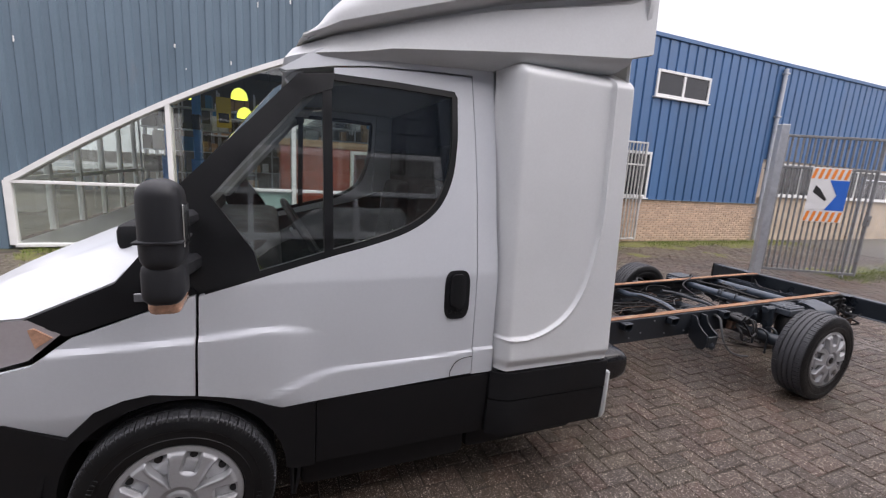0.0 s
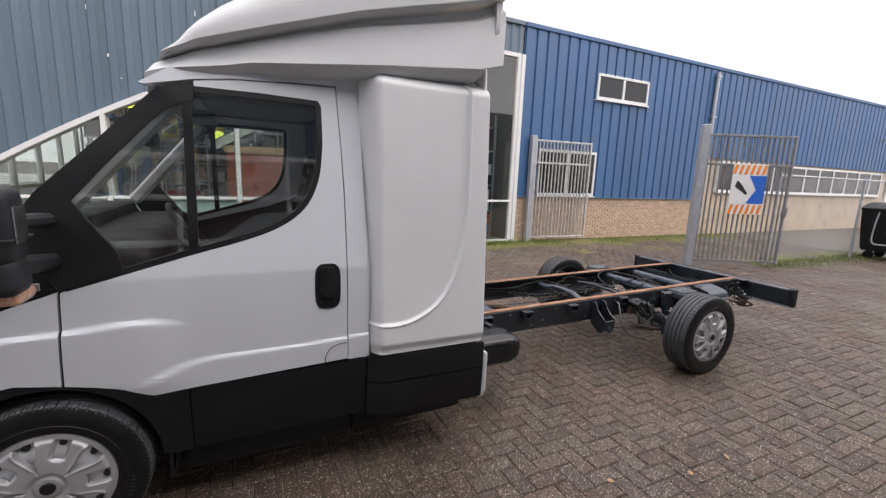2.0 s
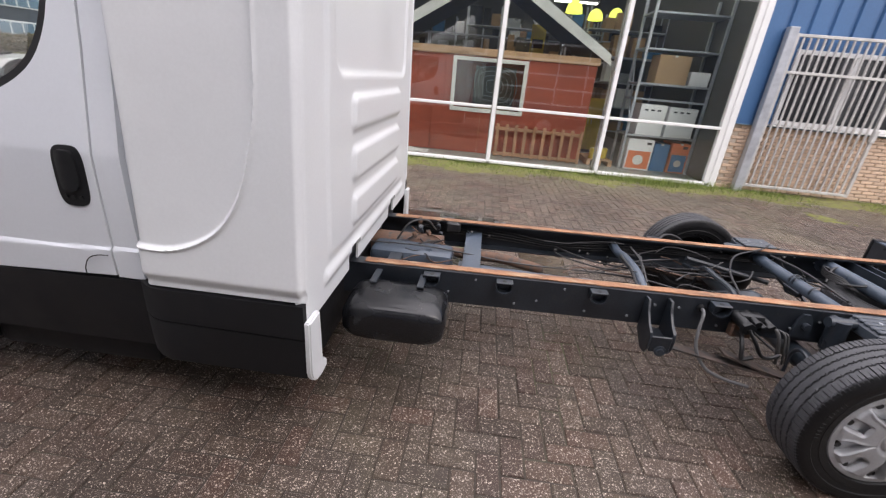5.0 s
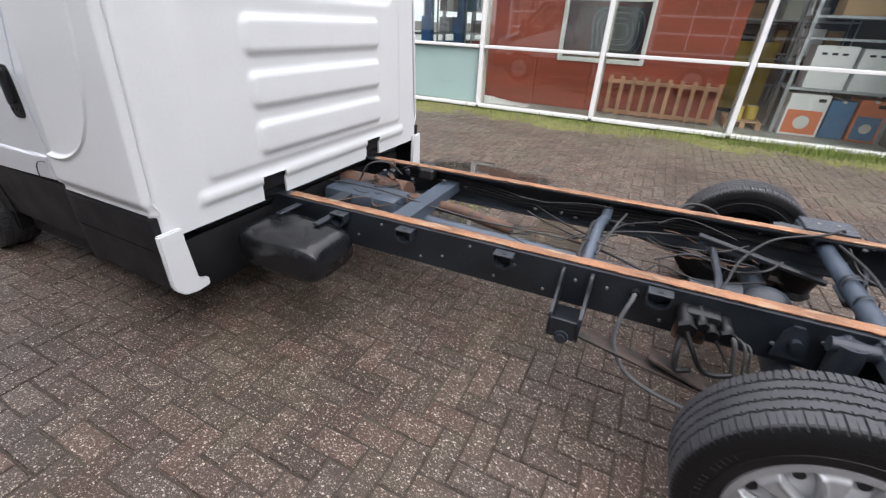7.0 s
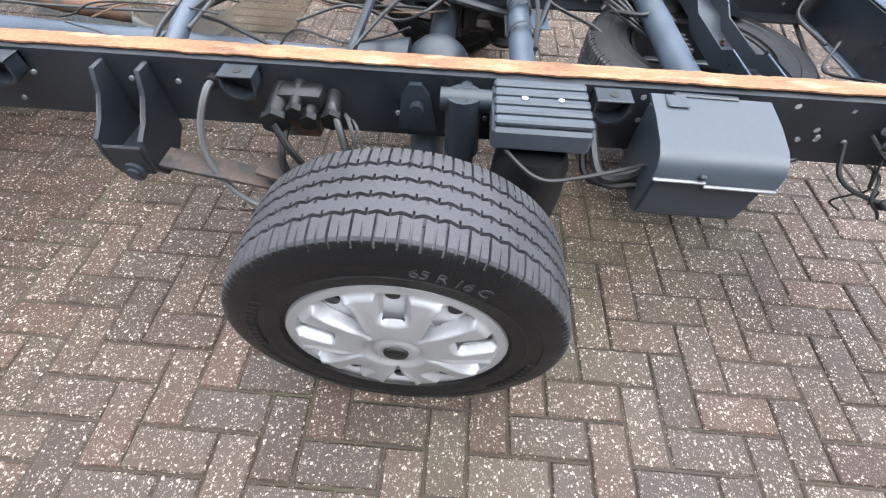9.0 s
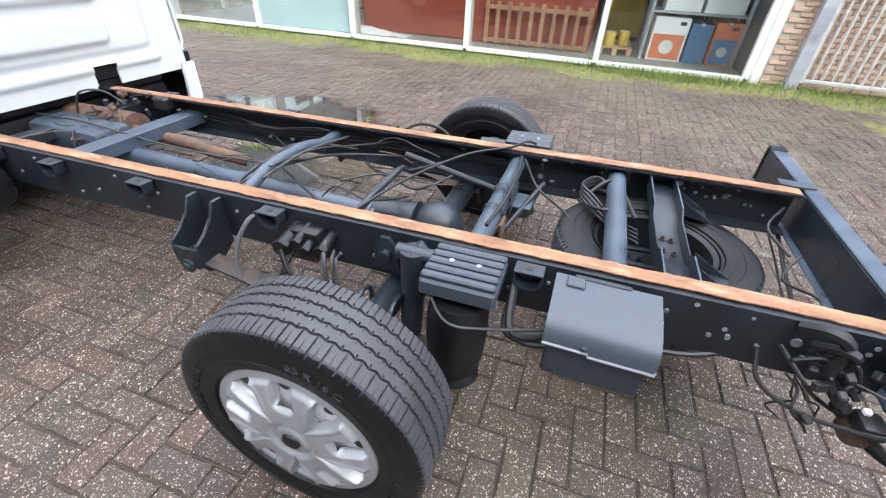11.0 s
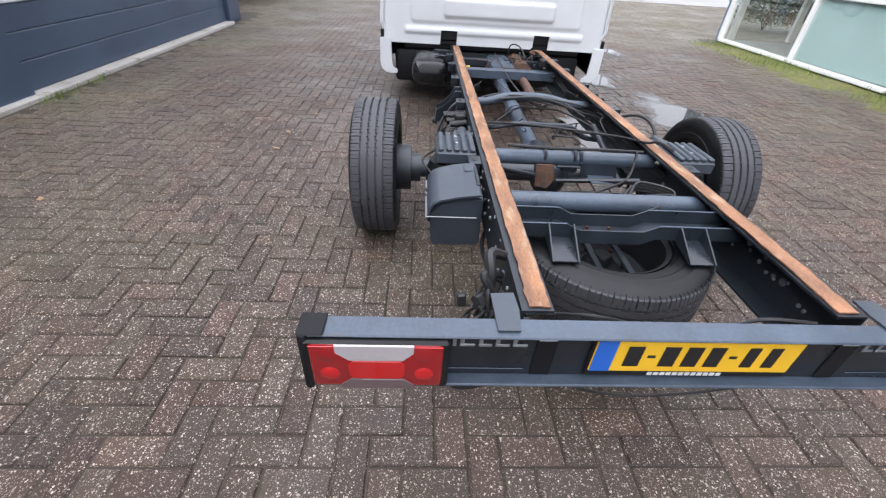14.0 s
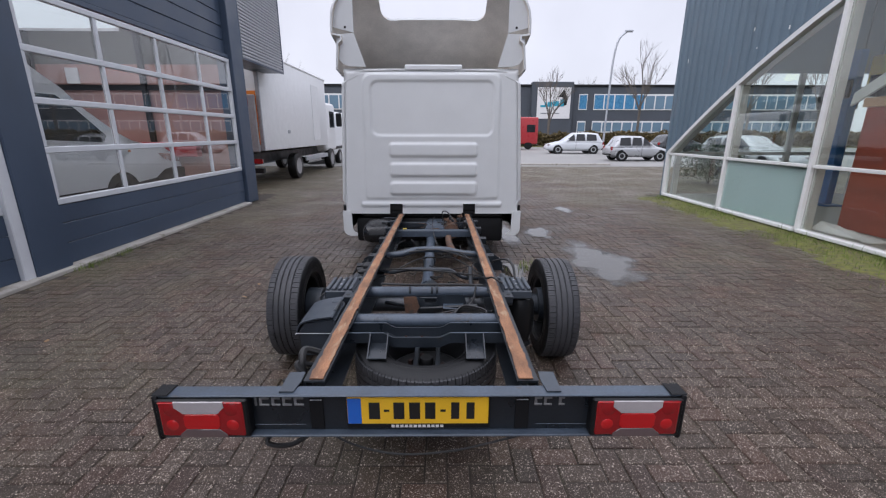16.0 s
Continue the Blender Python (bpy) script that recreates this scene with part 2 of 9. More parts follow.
DISCW = mat("pale_wheel_disc", (0.5, 0.51, 0.53), 0.4, var=0.08, scale=15)
SILVER = mat("silver_hubcap", (0.34, 0.345, 0.355), 0.4, metal=0.35, var=0.08, scale=12, dirt=(0.3, 0.29, 0.28), dirt_at=0.66)
# lighter than the box body: the sky's sheen on top faces is in this colour
BOXLID = mat("grey_blue_lid_paint", (0.043, 0.053, 0.067), 0.42, var=0.12, scale=9, dirt=(0.06, 0.06, 0.06), dirt_at=0.68)
BOXBODY = mat("slate_box_paint", (0.028, 0.036, 0.048), 0.42, var=0.15, scale=9)
STEELW = mat("painted_steel_wheel", (0.022, 0.023, 0.025), 0.5, metal=0.3, var=0.2)
CHROME = mat("bright_metal", (0.7, 0.71, 0.72), 0.2, metal=1.0, var=0.05)
ZINC = mat("galvanised_steel", (0.42, 0.44, 0.47), 0.45, metal=0.6, var=0.14, scale=12, dirt=(0.3, 0.25, 0.2), dirt_at=0.68)
ORANGE = mat("amber_lens", (0.75, 0.25, 0.05), 0.2, coat=0.6)
AMBER_CLEAR = mat("pale_amber_lens", (0.52, 0.3, 0.2), 0.2, var=0.3, scale=30, coat=0.6)
RED = mat("red_lens", (0.26, 0.004, 0.007), 0.14, var=0.08, coat=0.8)
REDHOT = mat("bright_red_lens", (0.46, 0.009, 0.011), 0.16, var=0.05, coat=0.6)
SMOKEL = mat("smoke_lens", (0.12, 0.085, 0.085), 0.13, var=0.06, coat=0.8)
CLEARL = mat("clear_lens", (0.4, 0.37, 0.38), 0.13, var=0.06, coat=0.8)
YELLOW = mat("yellow_plate", (0.8, 0.47, 0.02), 0.4, var=0.03)
EUBLUE = mat("blue_plate_band", (0.02, 0.12, 0.5), 0.4, var=0.03)
INK = mat("black_ink", (0.012, 0.012, 0.012), 0.5)
BADGE = mat("grey_lettering", (0.28, 0.29, 0.3), 0.35, metal=0.5)
CABLE = mat("black_cable", (0.014, 0.014, 0.015), 0.5)
HOSEG = mat("grey_braided_hose", (0.085, 0.087, 0.09), 0.55, var=0.2, bump=0.3, bscale=500)
CABLEG = mat("grey_sleeve", (0.0413, 0.0413, 0.0413), 0.55)
SEAT = mat("dark_grey_fabric", (0.016, 0.017, 0.02), 0.85, bump=0.4, bscale=500)
LINING = mat("grey_cab_lining", (0.3, 0.305, 0.31), 0.8, bump=0.2, bscale=500)
DASH = mat("dark_dashboard", (0.013, 0.014, 0.016), 0.6)
GARGLASS = glass_mat("workshop_glass", (0.95, 0.97, 0.97), 1.6)
GLASS = glass_mat("window_glass", (0.9, 0.96, 0.93), 1.68)
CARGLASS = glass_mat("tinted_cab_glass", (0.84, 0.89, 0.87), 1.7)
DARKCLAD = mat("slate_blue_cladding", (0.102, 0.15, 0.192), 0.45, var=0.1, scale=1.5, rvar=0.08, wave=(1, 1, 0.3), dirt=(0.13, 0.155, 0.185), dirt_at=0.66)
BLUECLAD = mat("blue_cladding", (0.037, 0.108, 0.238), 0.45, var=0.14, scale=1.2, rvar=0.1, wave=(1, 1, 0.25), dirt=(0.05, 0.1, 0.2), dirt_at=0.64)
FRAMEW = mat("white_window_frame", (0.66, 0.665, 0.655), 0.45, var=0.05, dirt=(0.5, 0.5, 0.46), dirt_at=0.7)
BRICK = mat("buff_brick", (0.5, 0.365, 0.265), 0.85, var=0.16, scale=6, bump=0.6, rand=0.13)
MORTAR = mat("grey_mortar", (0.44, 0.37, 0.3), 0.95, bump=0.5)
CONCRETE = mat("concrete", (0.34, 0.32, 0.29), 0.85, var=0.2, scale=3, bump=0.5, dirt=(0.14, 0.13, 0.09), dirt_at=0.58)
PAVER = paver_mat()
SOIL = mat("damp_soil", (0.04, 0.031, 0.023), 0.85, var=0.35, scale=0.7, bump=0.7, bscale=50, dirt=(0.07, 0.072, 0.035), dirt_at=0.56)
ASPHALT = mat("grey_asphalt", (0.24, 0.235, 0.225), 0.7, var=0.18, scale=0.4, bump=0.6, bscale=120)
YARD = mat("muddy_yard", (0.095, 0.085, 0.07), 0.75, var=0.3, scale=0.5, bump=0.6, bscale=60, dirt=(0.085, 0.08, 0.045), dirt_at=0.52)
MOSS = mat("moss", (0.13, 0.135, 0.032), 0.95, var=0.4, scale=9, bump=0.9, bscale=150, dirt=(0.1, 0.08, 0.05), dirt_at=0.5)
GATE = mat("weathered_gate_steel", (0.2, 0.205, 0.21), 0.55, metal=0.3, var=0.25, scale=9, dirt=(0.13, 0.09, 0.065), dirt_at=0.6)
GATEW = mat("pale_galvanised_gate", (0.46, 0.455, 0.44), 0.5, metal=0.25, var=0.2, scale=9, dirt=(0.3, 0.25, 0.2), dirt_at=0.62)
GRASS = mat("grass_blades", (0.13, 0.175, 0.035), 0.8, var=0.3, scale=3, rand=0.4)
TURQ = mat("turquoise_panel", (0.42, 0.54, 0.555), 0.55, var=0.06, scale=2)
SHEDRED = mat("red_brown_boards", (0.27, 0.052, 0.026), 0.65, var=0.22, scale=2.5, wave=(0.4, 1, 1.5), bump=0.2)
WOOD = mat("rough_timber", (0.42, 0.26, 0.15), 0.75, var=0.25, scale=6, bump=0.3, wave=(0.5, 1, 1), rand=0.15)
PALLETW = mat("reddish_pallet_timber", (0.36, 0.19, 0.105), 0.75, var=0.25, scale=6, bump=0.3, wave=(0.5, 1, 1), rand=0.15)
BOARDW = mat("pale_board", (0.6, 0.6, 0.57), 0.6, var=0.08)
CARD = mat("cardboard", (0.34, 0.22, 0.12), 0.8, var=0.12)
CARTONW = mat("white_carton", (0.68, 0.68, 0.68), 0.6, var=0.05)
CARTONO = mat("orange_print", (0.6, 0.16, 0.06), 0.55)
CARTONB = mat("blue_print", (0.04, 0.15, 0.3), 0.55)
SHOPFLOOR = mat("grey_shop_floor", (0.3, 0.3, 0.29), 0.45, var=0.15, scale=1)
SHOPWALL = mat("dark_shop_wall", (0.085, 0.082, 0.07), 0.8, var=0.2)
YGREEN = glow_mat("lit_yellow_shade", (0.78, 0.85, 0.12), 0.55)
TUBEGLOW = glow_mat("lit_tube", (1.0, 0.96, 0.88), 11.0)
SIGNTEAL = mat("teal_sign_paint", (0.02, 0.3, 0.42), 0.5)
BLUEP = mat("blue_machine_paint", (0.03, 0.12, 0.32), 0.45)
YELLOWP = mat("yellow_paint", (0.5, 0.37, 0.05), 0.6)
GARDARK = mat("anthracite_panel", (0.043, 0.064, 0.102), 0.42, var=0.12, scale=2, bump=0.1)
GARTRIM = mat("grey_white_door_frame", (0.55, 0.57, 0.6), 0.4, var=0.06)
LOUVRE = mat("light_grey_ribbed_metal", (0.4, 0.42, 0.44), 0.45, metal=0.2, var=0.1)
TRUCKW = mat("white_box_panel", (0.74, 0.75, 0.76), 0.4, var=0.05, dirt=(0.55, 0.54, 0.52), dirt_at=0.7)
CARSILVER = mat("silver_car_paint", (0.4, 0.41, 0.425), 0.3, metal=0.4, coat=0.5, var=0.03, scale=1.5)
CARDARK = mat("dark_car_paint", (0.03, 0.035, 0.04), 0.3, coat=0.6)
CARGLS = mat("dark_car_window", (0.02, 0.022, 0.025), 0.08, var=0.05)
REDV = mat("red_vehicle_paint", (0.35, 0.02, 0.025), 0.35, coat=0.4)
ORANGEP = mat("orange_paint", (0.75, 0.22, 0.03), 0.5)
OFFICE = mat("slate_office_brick", (0.06, 0.07, 0.085), 0.7, var=0.15, scale=0.4)
OFFGLASS = mat("office_window", (0.12, 0.2, 0.27), 0.12, var=0.2, scale=0.2)
OFFBLUE = mat("blue_spandrel", (0.05, 0.2, 0.36), 0.3)
BARK = mat("grey_bark", (0.11, 0.095, 0.08), 0.9, var=0.25)
HEDGE = mat("winter_hedge", (0.1, 0.075, 0.03), 0.9, var=0.5, scale=2, rand=0.4)
LEAF = mat("dark_leaf", (0.035, 0.06, 0.025), 0.6, var=0.4, rand=0.4)
WETSLAB = mat("wet_brown_slab", (0.055, 0.04, 0.026), 0.22, var=0.3, scale=4, bump=0.2, bscale=50, rvar=0.14)
PLINTHB = mat("beige_plinth", (0.43, 0.35, 0.26), 0.85, var=0.18, scale=2.0, bump=0.4, dirt=(0.3, 0.25, 0.18), dirt_at=0.6)
WATER = mat("puddle_water", (0.04, 0.035, 0.028), 0.03, var=0.1, spec=1.0, rvar=0.02)


def wet_edges(m):
    """Water thins out to nothing at the rim of a puddle, raggedly."""
    n, l = m.node_tree.nodes, m.node_tree.links
    at = n.new("ShaderNodeAttribute")
    at.attribute_name = "depth"
    geo = n.new("ShaderNodeNewGeometry")
    tn = n.new("ShaderNodeTexNoise")
    tn.inputs["Scale"].default_value, tn.inputs["Detail"].default_value = 3.2, 7
    l.new(geo.outputs["Position"], tn.inputs["Vector"])
    ad = n.new("ShaderNodeMath")
    ad.operation = "ADD"
    l.new(at.outputs["Fac"], ad.inputs[0])
    l.new(tn.outputs[0], ad.inputs[1])
    mr = n.new("ShaderNodeMapRange")
    mr.inputs[1].default_value, mr.inputs[2].default_value = 0.78, 1.08
    l.new(ad.outputs[0], mr.inputs[0])
    tr = n.new("ShaderNodeBsdfTransparent")
    mx = n.new("ShaderNodeMixShader")
    l.new(mr.outputs[0], mx.inputs[0])
    l.new(tr.outputs[0], mx.inputs[1])
    l.new(n["Principled BSDF"].outputs[0], mx.inputs[2])
    l.new(mx.outputs[0], n["Material Output"].inputs["Surface"])


wet_edges(WATER)
REVEAL = mat("grey_beige_reveal", (0.4, 0.39, 0.36), 0.7, var=0.1)
REDBRICK = mat("pale_red_brick", (0.34, 0.19, 0.16), 0.85, var=0.2, scale=1.2)
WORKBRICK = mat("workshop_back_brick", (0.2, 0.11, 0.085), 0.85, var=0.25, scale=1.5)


# ---------------- mesh helpers ----------------
def finish(ob, smooth=35):
    me = ob.data
    if smooth:
        me.shade_smooth()
        me.set_sharp_from_angle(angle=radians(smooth))
    return ob


def part(name, bm, material, parent=None, label="", smooth=35):
    """Links a bmesh as one mesh object under a thing or part."""
    me = bpy.data.meshes.new(name)
    bmesh.ops.recalc_face_normals(bm, faces=bm.faces[:])
    bm.to_mesh(me)
    bm.free()
    me.materials.append(material)
    ob = new(name, me)
    if parent is not None:
        ob.parent = parent
    if label:
        ob["label"] = label
    return finish(ob, smooth)


def thing(name, label, category, group="", m=None):
    ob = new(name)
    ob.empty_display_size = 0.2
    if m is not None:
        ob.matrix_basis = m
    return tagged(ob, label, category, group)


def structure(name, bm, material, label="", smooth=35):
    return tagged(part(name, bm, material, None, label, smooth), kind="structure")


def box(bm, x0, x1, y0, y1, z0, z1, bevel=0.0, seg=1, m=None):
    r = bmesh.ops.create_cube(bm, size=1)
    vs = r["verts"]
    mm = Matrix.LocRotScale(((x0 + x1) / 2, (y0 + y1) / 2, (z0 + z1) / 2), None, (abs(x1 - x0), abs(y1 - y0), abs(z1 - z0)))
    bmesh.ops.transform(bm, matrix=mm, verts=vs)
    if bevel:
        es = list({e for v in vs for e in v.link_edges})
        rb = bmesh.ops.bevel(bm, geom=es, offset=bevel, segments=seg, affect="EDGES", profile=0.5)
        vs = list({v for v in rb["verts"]} | {v for v in vs if v.is_valid})
    if m is not None:
        bmesh.ops.transform(bm, matrix=m, verts=vs)
    return bm


def bx(x0, x1, y0, y1, z0, z1, bevel=0.004, seg=1, m=None):
    return box(bmesh.new(), x0, x1, y0, y1, z0, z1, bevel, seg, m)


def rod(bm, p0, p1, r, r1=None, n=14):
    p0, p1 = Vector(p0), Vector(p1)
    d = p1 - p0
    q = bmesh.ops.create_cone(bm, cap_ends=True, segments=n, radius1=r, radius2=r if r1 is None else r1, depth=d.length)
    m = Matrix.Translation((p0 + p1) / 2) @ d.to_track_quat("Z", "Y").to_matrix().to_4x4()
    bmesh.ops.transform(bm, matrix=m, verts=q["verts"])
    return bm


def beam(bm, p0, p1, w, h, bevel=0.003):
    """A square bar from p0 to p1, w across and h high."""
    p0, p1 = Vector(p0), Vector(p1)
    d = p1 - p0
    m = Matrix.Translation((p0 + p1) / 2) @ d.to_track_quat("X", "Z").to_matrix().to_4x4()
    return box(bm, -d.length / 2, d.length / 2, -w / 2, w / 2, -h / 2, h / 2, bevel, 1, m)


def glide(points, steps=8):
    """A smooth line through points."""
    p = [Vector(q) for q in points]
    p = [2 * p[0] - p[1]] + p + [2 * p[-1] - p[-2]]
    out = []
    for i in range(1, len(p) - 2):
        for k in range(steps):
            t = k / steps
            a, b, c, d = p[i - 1], p[i], p[i + 1], p[i + 2]
            out.append(0.5 * ((2 * b) + (c - a) * t + (2 * a - 5 * b + 4 * c - d) * t * t + (3 * b - a - 3 * c + d) * t ** 3))
    out.append(p[-2])
    return out


def hose(bm, points, r, n=7, steps=8, smooth=True):
    line = glide(points, steps) if smooth else [Vector(q) for q in points]
    rings = []
    side = None
    for i, c in enumerate(line):
        d = (line[min(i + 1, len(line) - 1)] - line[max(i - 1, 0)]).normalized()
        if side is None:
            side = d.orthogonal().normalized()
        side = (side - d * side.dot(d)).normalized()
        up = d.cross(side)
        rings.append([bm.verts.new(c + r * (math.cos(2 * math.pi * k / n) * side + math.sin(2 * math.pi * k / n) * up)) for k in range(n)])
    for a, b in zip(rings, rings[1:]):
        for k in range(n):
            bm.faces.new((a[k], a[(k + 1) % n], b[(k + 1) % n], b[k]))
    bm.faces.new(rings[0][::-1])
    bm.faces.new(rings[-1])
    return bm


def prism(bm, outline, a0, a1, axis="y"):
    """A flat outline pushed along an axis. outline is in the other two axes, in order x, y, z."""
    def at(p, a):
        return {"x": (a, p[0], p[1]), "y": (p[0], a, p[1]), "z": (p[0], p[1], a)}[axis]
    lo = [bm.verts.new(at(p, a0)) for p in outline]
    hi = [bm.verts.new(at(p, a1)) for p in outline]
    n = len(outline)
    bm.faces.new(lo)
    bm.faces.new(hi[::-1])
    for i in range(n):
        bm.faces.new((lo[i], hi[i], hi[(i + 1) % n], lo[(i + 1) % n]))
    return bm


def lathe(bm, profile, n=48, axis="y", m=None, closed=False):
    """Turns a profile of (radius, along) round an axis."""
    rings = []
    for k in range(n):
        a = 2 * math.pi * k / n
        c, s = math.cos(a), math.sin(a)
        rings.append([bm.verts.new({"y": (r * c, h, r * s), "z": (r * c, r * s, h), "x": (h, r * c, r * s)}[axis]) for r, h in profile])
    np_ = len(profile)
    for k in range(n):
        a, b = rings[k], rings[(k + 1) % n]
        for i in range(np_ if closed else np_ - 1):
            j = (i + 1) % np_
            bm.faces.new((a[i], a[j], b[j], b[i]))
    bmesh.ops.remove_doubles(bm, verts=bm.verts[:], dist=1e-5)
    if m is not None:
        bmesh.ops.transform(bm, matrix=m, verts=bm.verts[:])
    return bm


def sheet(nu, nv, fn, keep=None, bm=None):
    """A grid whose point (u, v), both 0 to 1, lies at fn(u, v)."""
    bm = bm or bmesh.new()
    vs = [[bm.verts.new(fn(i / nu, j / nv)) for j in range(nv + 1)] for i in range(nu + 1)]
    for i in range(nu):
        for j in range(nv):
            if keep is None or keep((i + 0.5) / nu, (j + 0.5) / nv):
                bm.faces.new((vs[i][j], vs[i + 1][j], vs[i + 1][j + 1], vs[i][j + 1]))
    bmesh.ops.delete(bm, geom=[v for v in bm.verts if not v.link_faces], context="VERTS")
    return bm


def thicken(bm, t):
    """Gives a sheet thickness, inwards along its own normals."""
    bmesh.ops.remove_doubles(bm, verts=bm.verts[:], dist=1e-6)
    bmesh.ops.recalc_face_normals(bm, faces=bm.faces[:])
    bm.normal_update()
    edges = [e for e in bm.edges if e.is_boundary]
    verts = bm.verts[:]
    vm = bmesh.ops.duplicate(bm, geom=bm.faces[:])["vert_map"]
    for v in verts:
        vm[v].co = v.co - v.normal * t
    for e in edges:
        p, q = e.verts
        bm.faces.new((p, q, vm[q], vm[p]))
    return bm


def panel(outline, fn, step=0.06, t=0.02, step_z=None):
    """A sheet-metal panel: an outline in (x, z) cut fine, laid on the surface y = fn(x, z), with thickness."""
    bm = bmesh.new()
    vs = [bm.verts.new((x, 0, z)) for x, z in outline]
    for tri in tessellate_polygon([[Vector((x, z, 0)) for x, z in outline]]):
        bm.faces.new([vs[i] for i in tri])
    xs = [p[0] for p in outline]
    zs = [p[1] for p in outline]
    for lo, hi, no in ((min(xs), max(xs), (1, 0, 0)), (min(zs), max(zs), (0, 0, 1))):
        k = max(1, round((hi - lo) / (step_z if step_z and no[2] else step)))
        for i in range(1, k):
            c = lo + (hi - lo) * i / k
            bmesh.ops.bisect_plane(bm, geom=bm.verts[:] + bm.edges[:] + bm.faces[:], dist=1e-5, plane_co=(c * no[0], 0, c * no[2]), plane_no=no)
    for v in bm.verts:
        v.co.y = fn(v.co.x, v.co.z)
    sgn = 1 if sum(v.co.y for v in bm.verts) < 0 else -1
    # walls of thickness towards the inside
    bmesh.ops.recalc_face_normals(bm, faces=bm.faces[:])
    edges = [e for e in bm.edges if e.is_boundary]
    front = bm.faces[:]
    dup = bmesh.ops.duplicate(bm, geom=front)
    vm = dup["vert_map"]
    for a in [v for f in front for v in f.verts]:
        if a in vm:
            vm[a].co.y = a.co.y + sgn * t
    for e in edges:
        a, b = e.verts
        bm.faces.new((a, b, vm[b], vm[a]))
    return bm


def smoothstep(a, b, x):
    t = min(1, max(0, (x - a) / (b - a)))
    return t * t * (3 - 2 * t)


def curve_at(points, x):
    """Piecewise value with soft joins at x of points (x, value)."""
    if x <= points[0][0]:
        return points[0][1]
    for (a, va), (b, vb) in zip(points, points[1:]):
        if x <= b:
            return va + (vb - va) * (x - a) / (b - a)
    return points[-1][1]


# ---------------- setting: ground ----------------
W_Y = 5.72          # face of the shop and of the blue hall
G_Y = -4.22         # face of the workshop
ground = structure("ground", sheet(40, 40, lambda u, v: (-400 + 800 * u, -400 + 800 * v, -0.009)), SOIL, "damp brown soil and grit between and beyond the pavers", 0)

# road and kerb towards the street
structure("road", bx(-60, -15.6, -60, 60, -0.2, 0.004, 0), ASPHALT, "grey asphalt street with parked cars", 0)
bmk = bmesh.new()
for i in range(12):
    box(bmk, -15.85, -15.65, -3.6 + i * 1.0, -2.61 + i * 1.0, -0.05, 0.09, 0.012)
structure("kerb", bmk, CONCRETE, "low concrete kerb along the street")
structure("lane", bx(-15.6, -15.0, -60, 60, -0.2, 0.002, 0), ASPHALT, "concrete gutter band", 0)
structure("yard", bx(13.2, 60, -30, W_Y - 0.02, -0.2, 0.0, 0), YARD, "worn brown-grey yard surface beyond the pavers", 0)


# ---------------- setting: shop front ----------------
def arch(x):
    u = min(1, max(0, (x + 5.4) / 9.2))
    return 1.02 + 3.42 * (1 - (1 - u) ** 1.95)


def rib(x, period=0.33, depth=0.035, narrow=False):
    p = (x / period) % 1.0
    if narrow:
        return depth * (smoothstep(0.02, 0.07, p) - smoothstep(0.83, 0.88, p))
    return depth * (smoothstep(0.12, 0.24, p) - smoothstep(0.62, 0.74, p))


def cladding(x0, x1, low, top, y, period=0.33, depth=0.035, n_per=10, narrow=False):
    """Ribbed sheet between the line low(x) and the height top, with thickness."""
    n = int((x1 - x0) / period * n_per)
    bm = bmesh.new()
    cols = []
    for i in range(n + 1):
        x = x0 + (x1 - x0) * i / n
        yy = y - rib(x, period, depth, narrow)
        z = low(x)
        cols.append([bm.verts.new((x, yy, z)), bm.verts.new((x, yy, (z + top) / 2)), bm.verts.new((x, yy, top)), bm.verts.new((x, y + 0.04, top)), bm.verts.new((x, y + 0.04, z))])
    for a, b in zip(cols, cols[1:]):
        for k in range(5):
            bm.faces.new((a[k], a[(k + 1) % 5], b[(k + 1) % 5], b[k]))
    bm.faces.new(cols[0])
    bm.faces.new(cols[-1][::-1])
    return bm


wall_shop = structure("wall_shop", cladding(-5.62, 4.86, lambda x: arch(x) + 0.05 if x > -5.45 else 0.0, 5.13, W_Y, 0.225, 0.03, 10), DARKCLAD, "slate blue ribbed metal cladding over an arched shop window", 25)
wall_hall = structure("wall_hall", cladding(4.94, 40, lambda x: 1.16 if x < 12.0 else 2.5, 5.13, W_Y, n_per=20, narrow=True), BLUECLAD, "blue ribbed metal cladding with scuffs", 25)
for nm, x0, x1, mm in (("roof_trim", -5.7, 4.9, DARKCLAD), ("roof_trim_hall", 4.92, 40, BLUECLAD)):
    structure(nm, bx(x0, x1, W_Y - 0.07, W_Y + 0.12, 5.135, 5.24, 0.012), mm, "folded metal trim along the roof edge")
# small weathered paint chips on the slate cladding
chips = bmesh.new()
rng = random.Random(5)
for i in range(16):
    x, z = rng.uniform(-5.2, 1.0), rng.uniform(2.6, 4.9)
    if z < arch(x) + 0.25:
        continue
    w, h = rng.uniform(0.006, 0.014), rng.uniform(0.02, 0.09)
    box(chips, x - w, x + w, W_Y - 0.045, W_Y - 0.037, z - h / 2, z + h / 2, 0.002)
structure("paint_chip", chips, FRAMEW, "pale chips in the cladding paint")

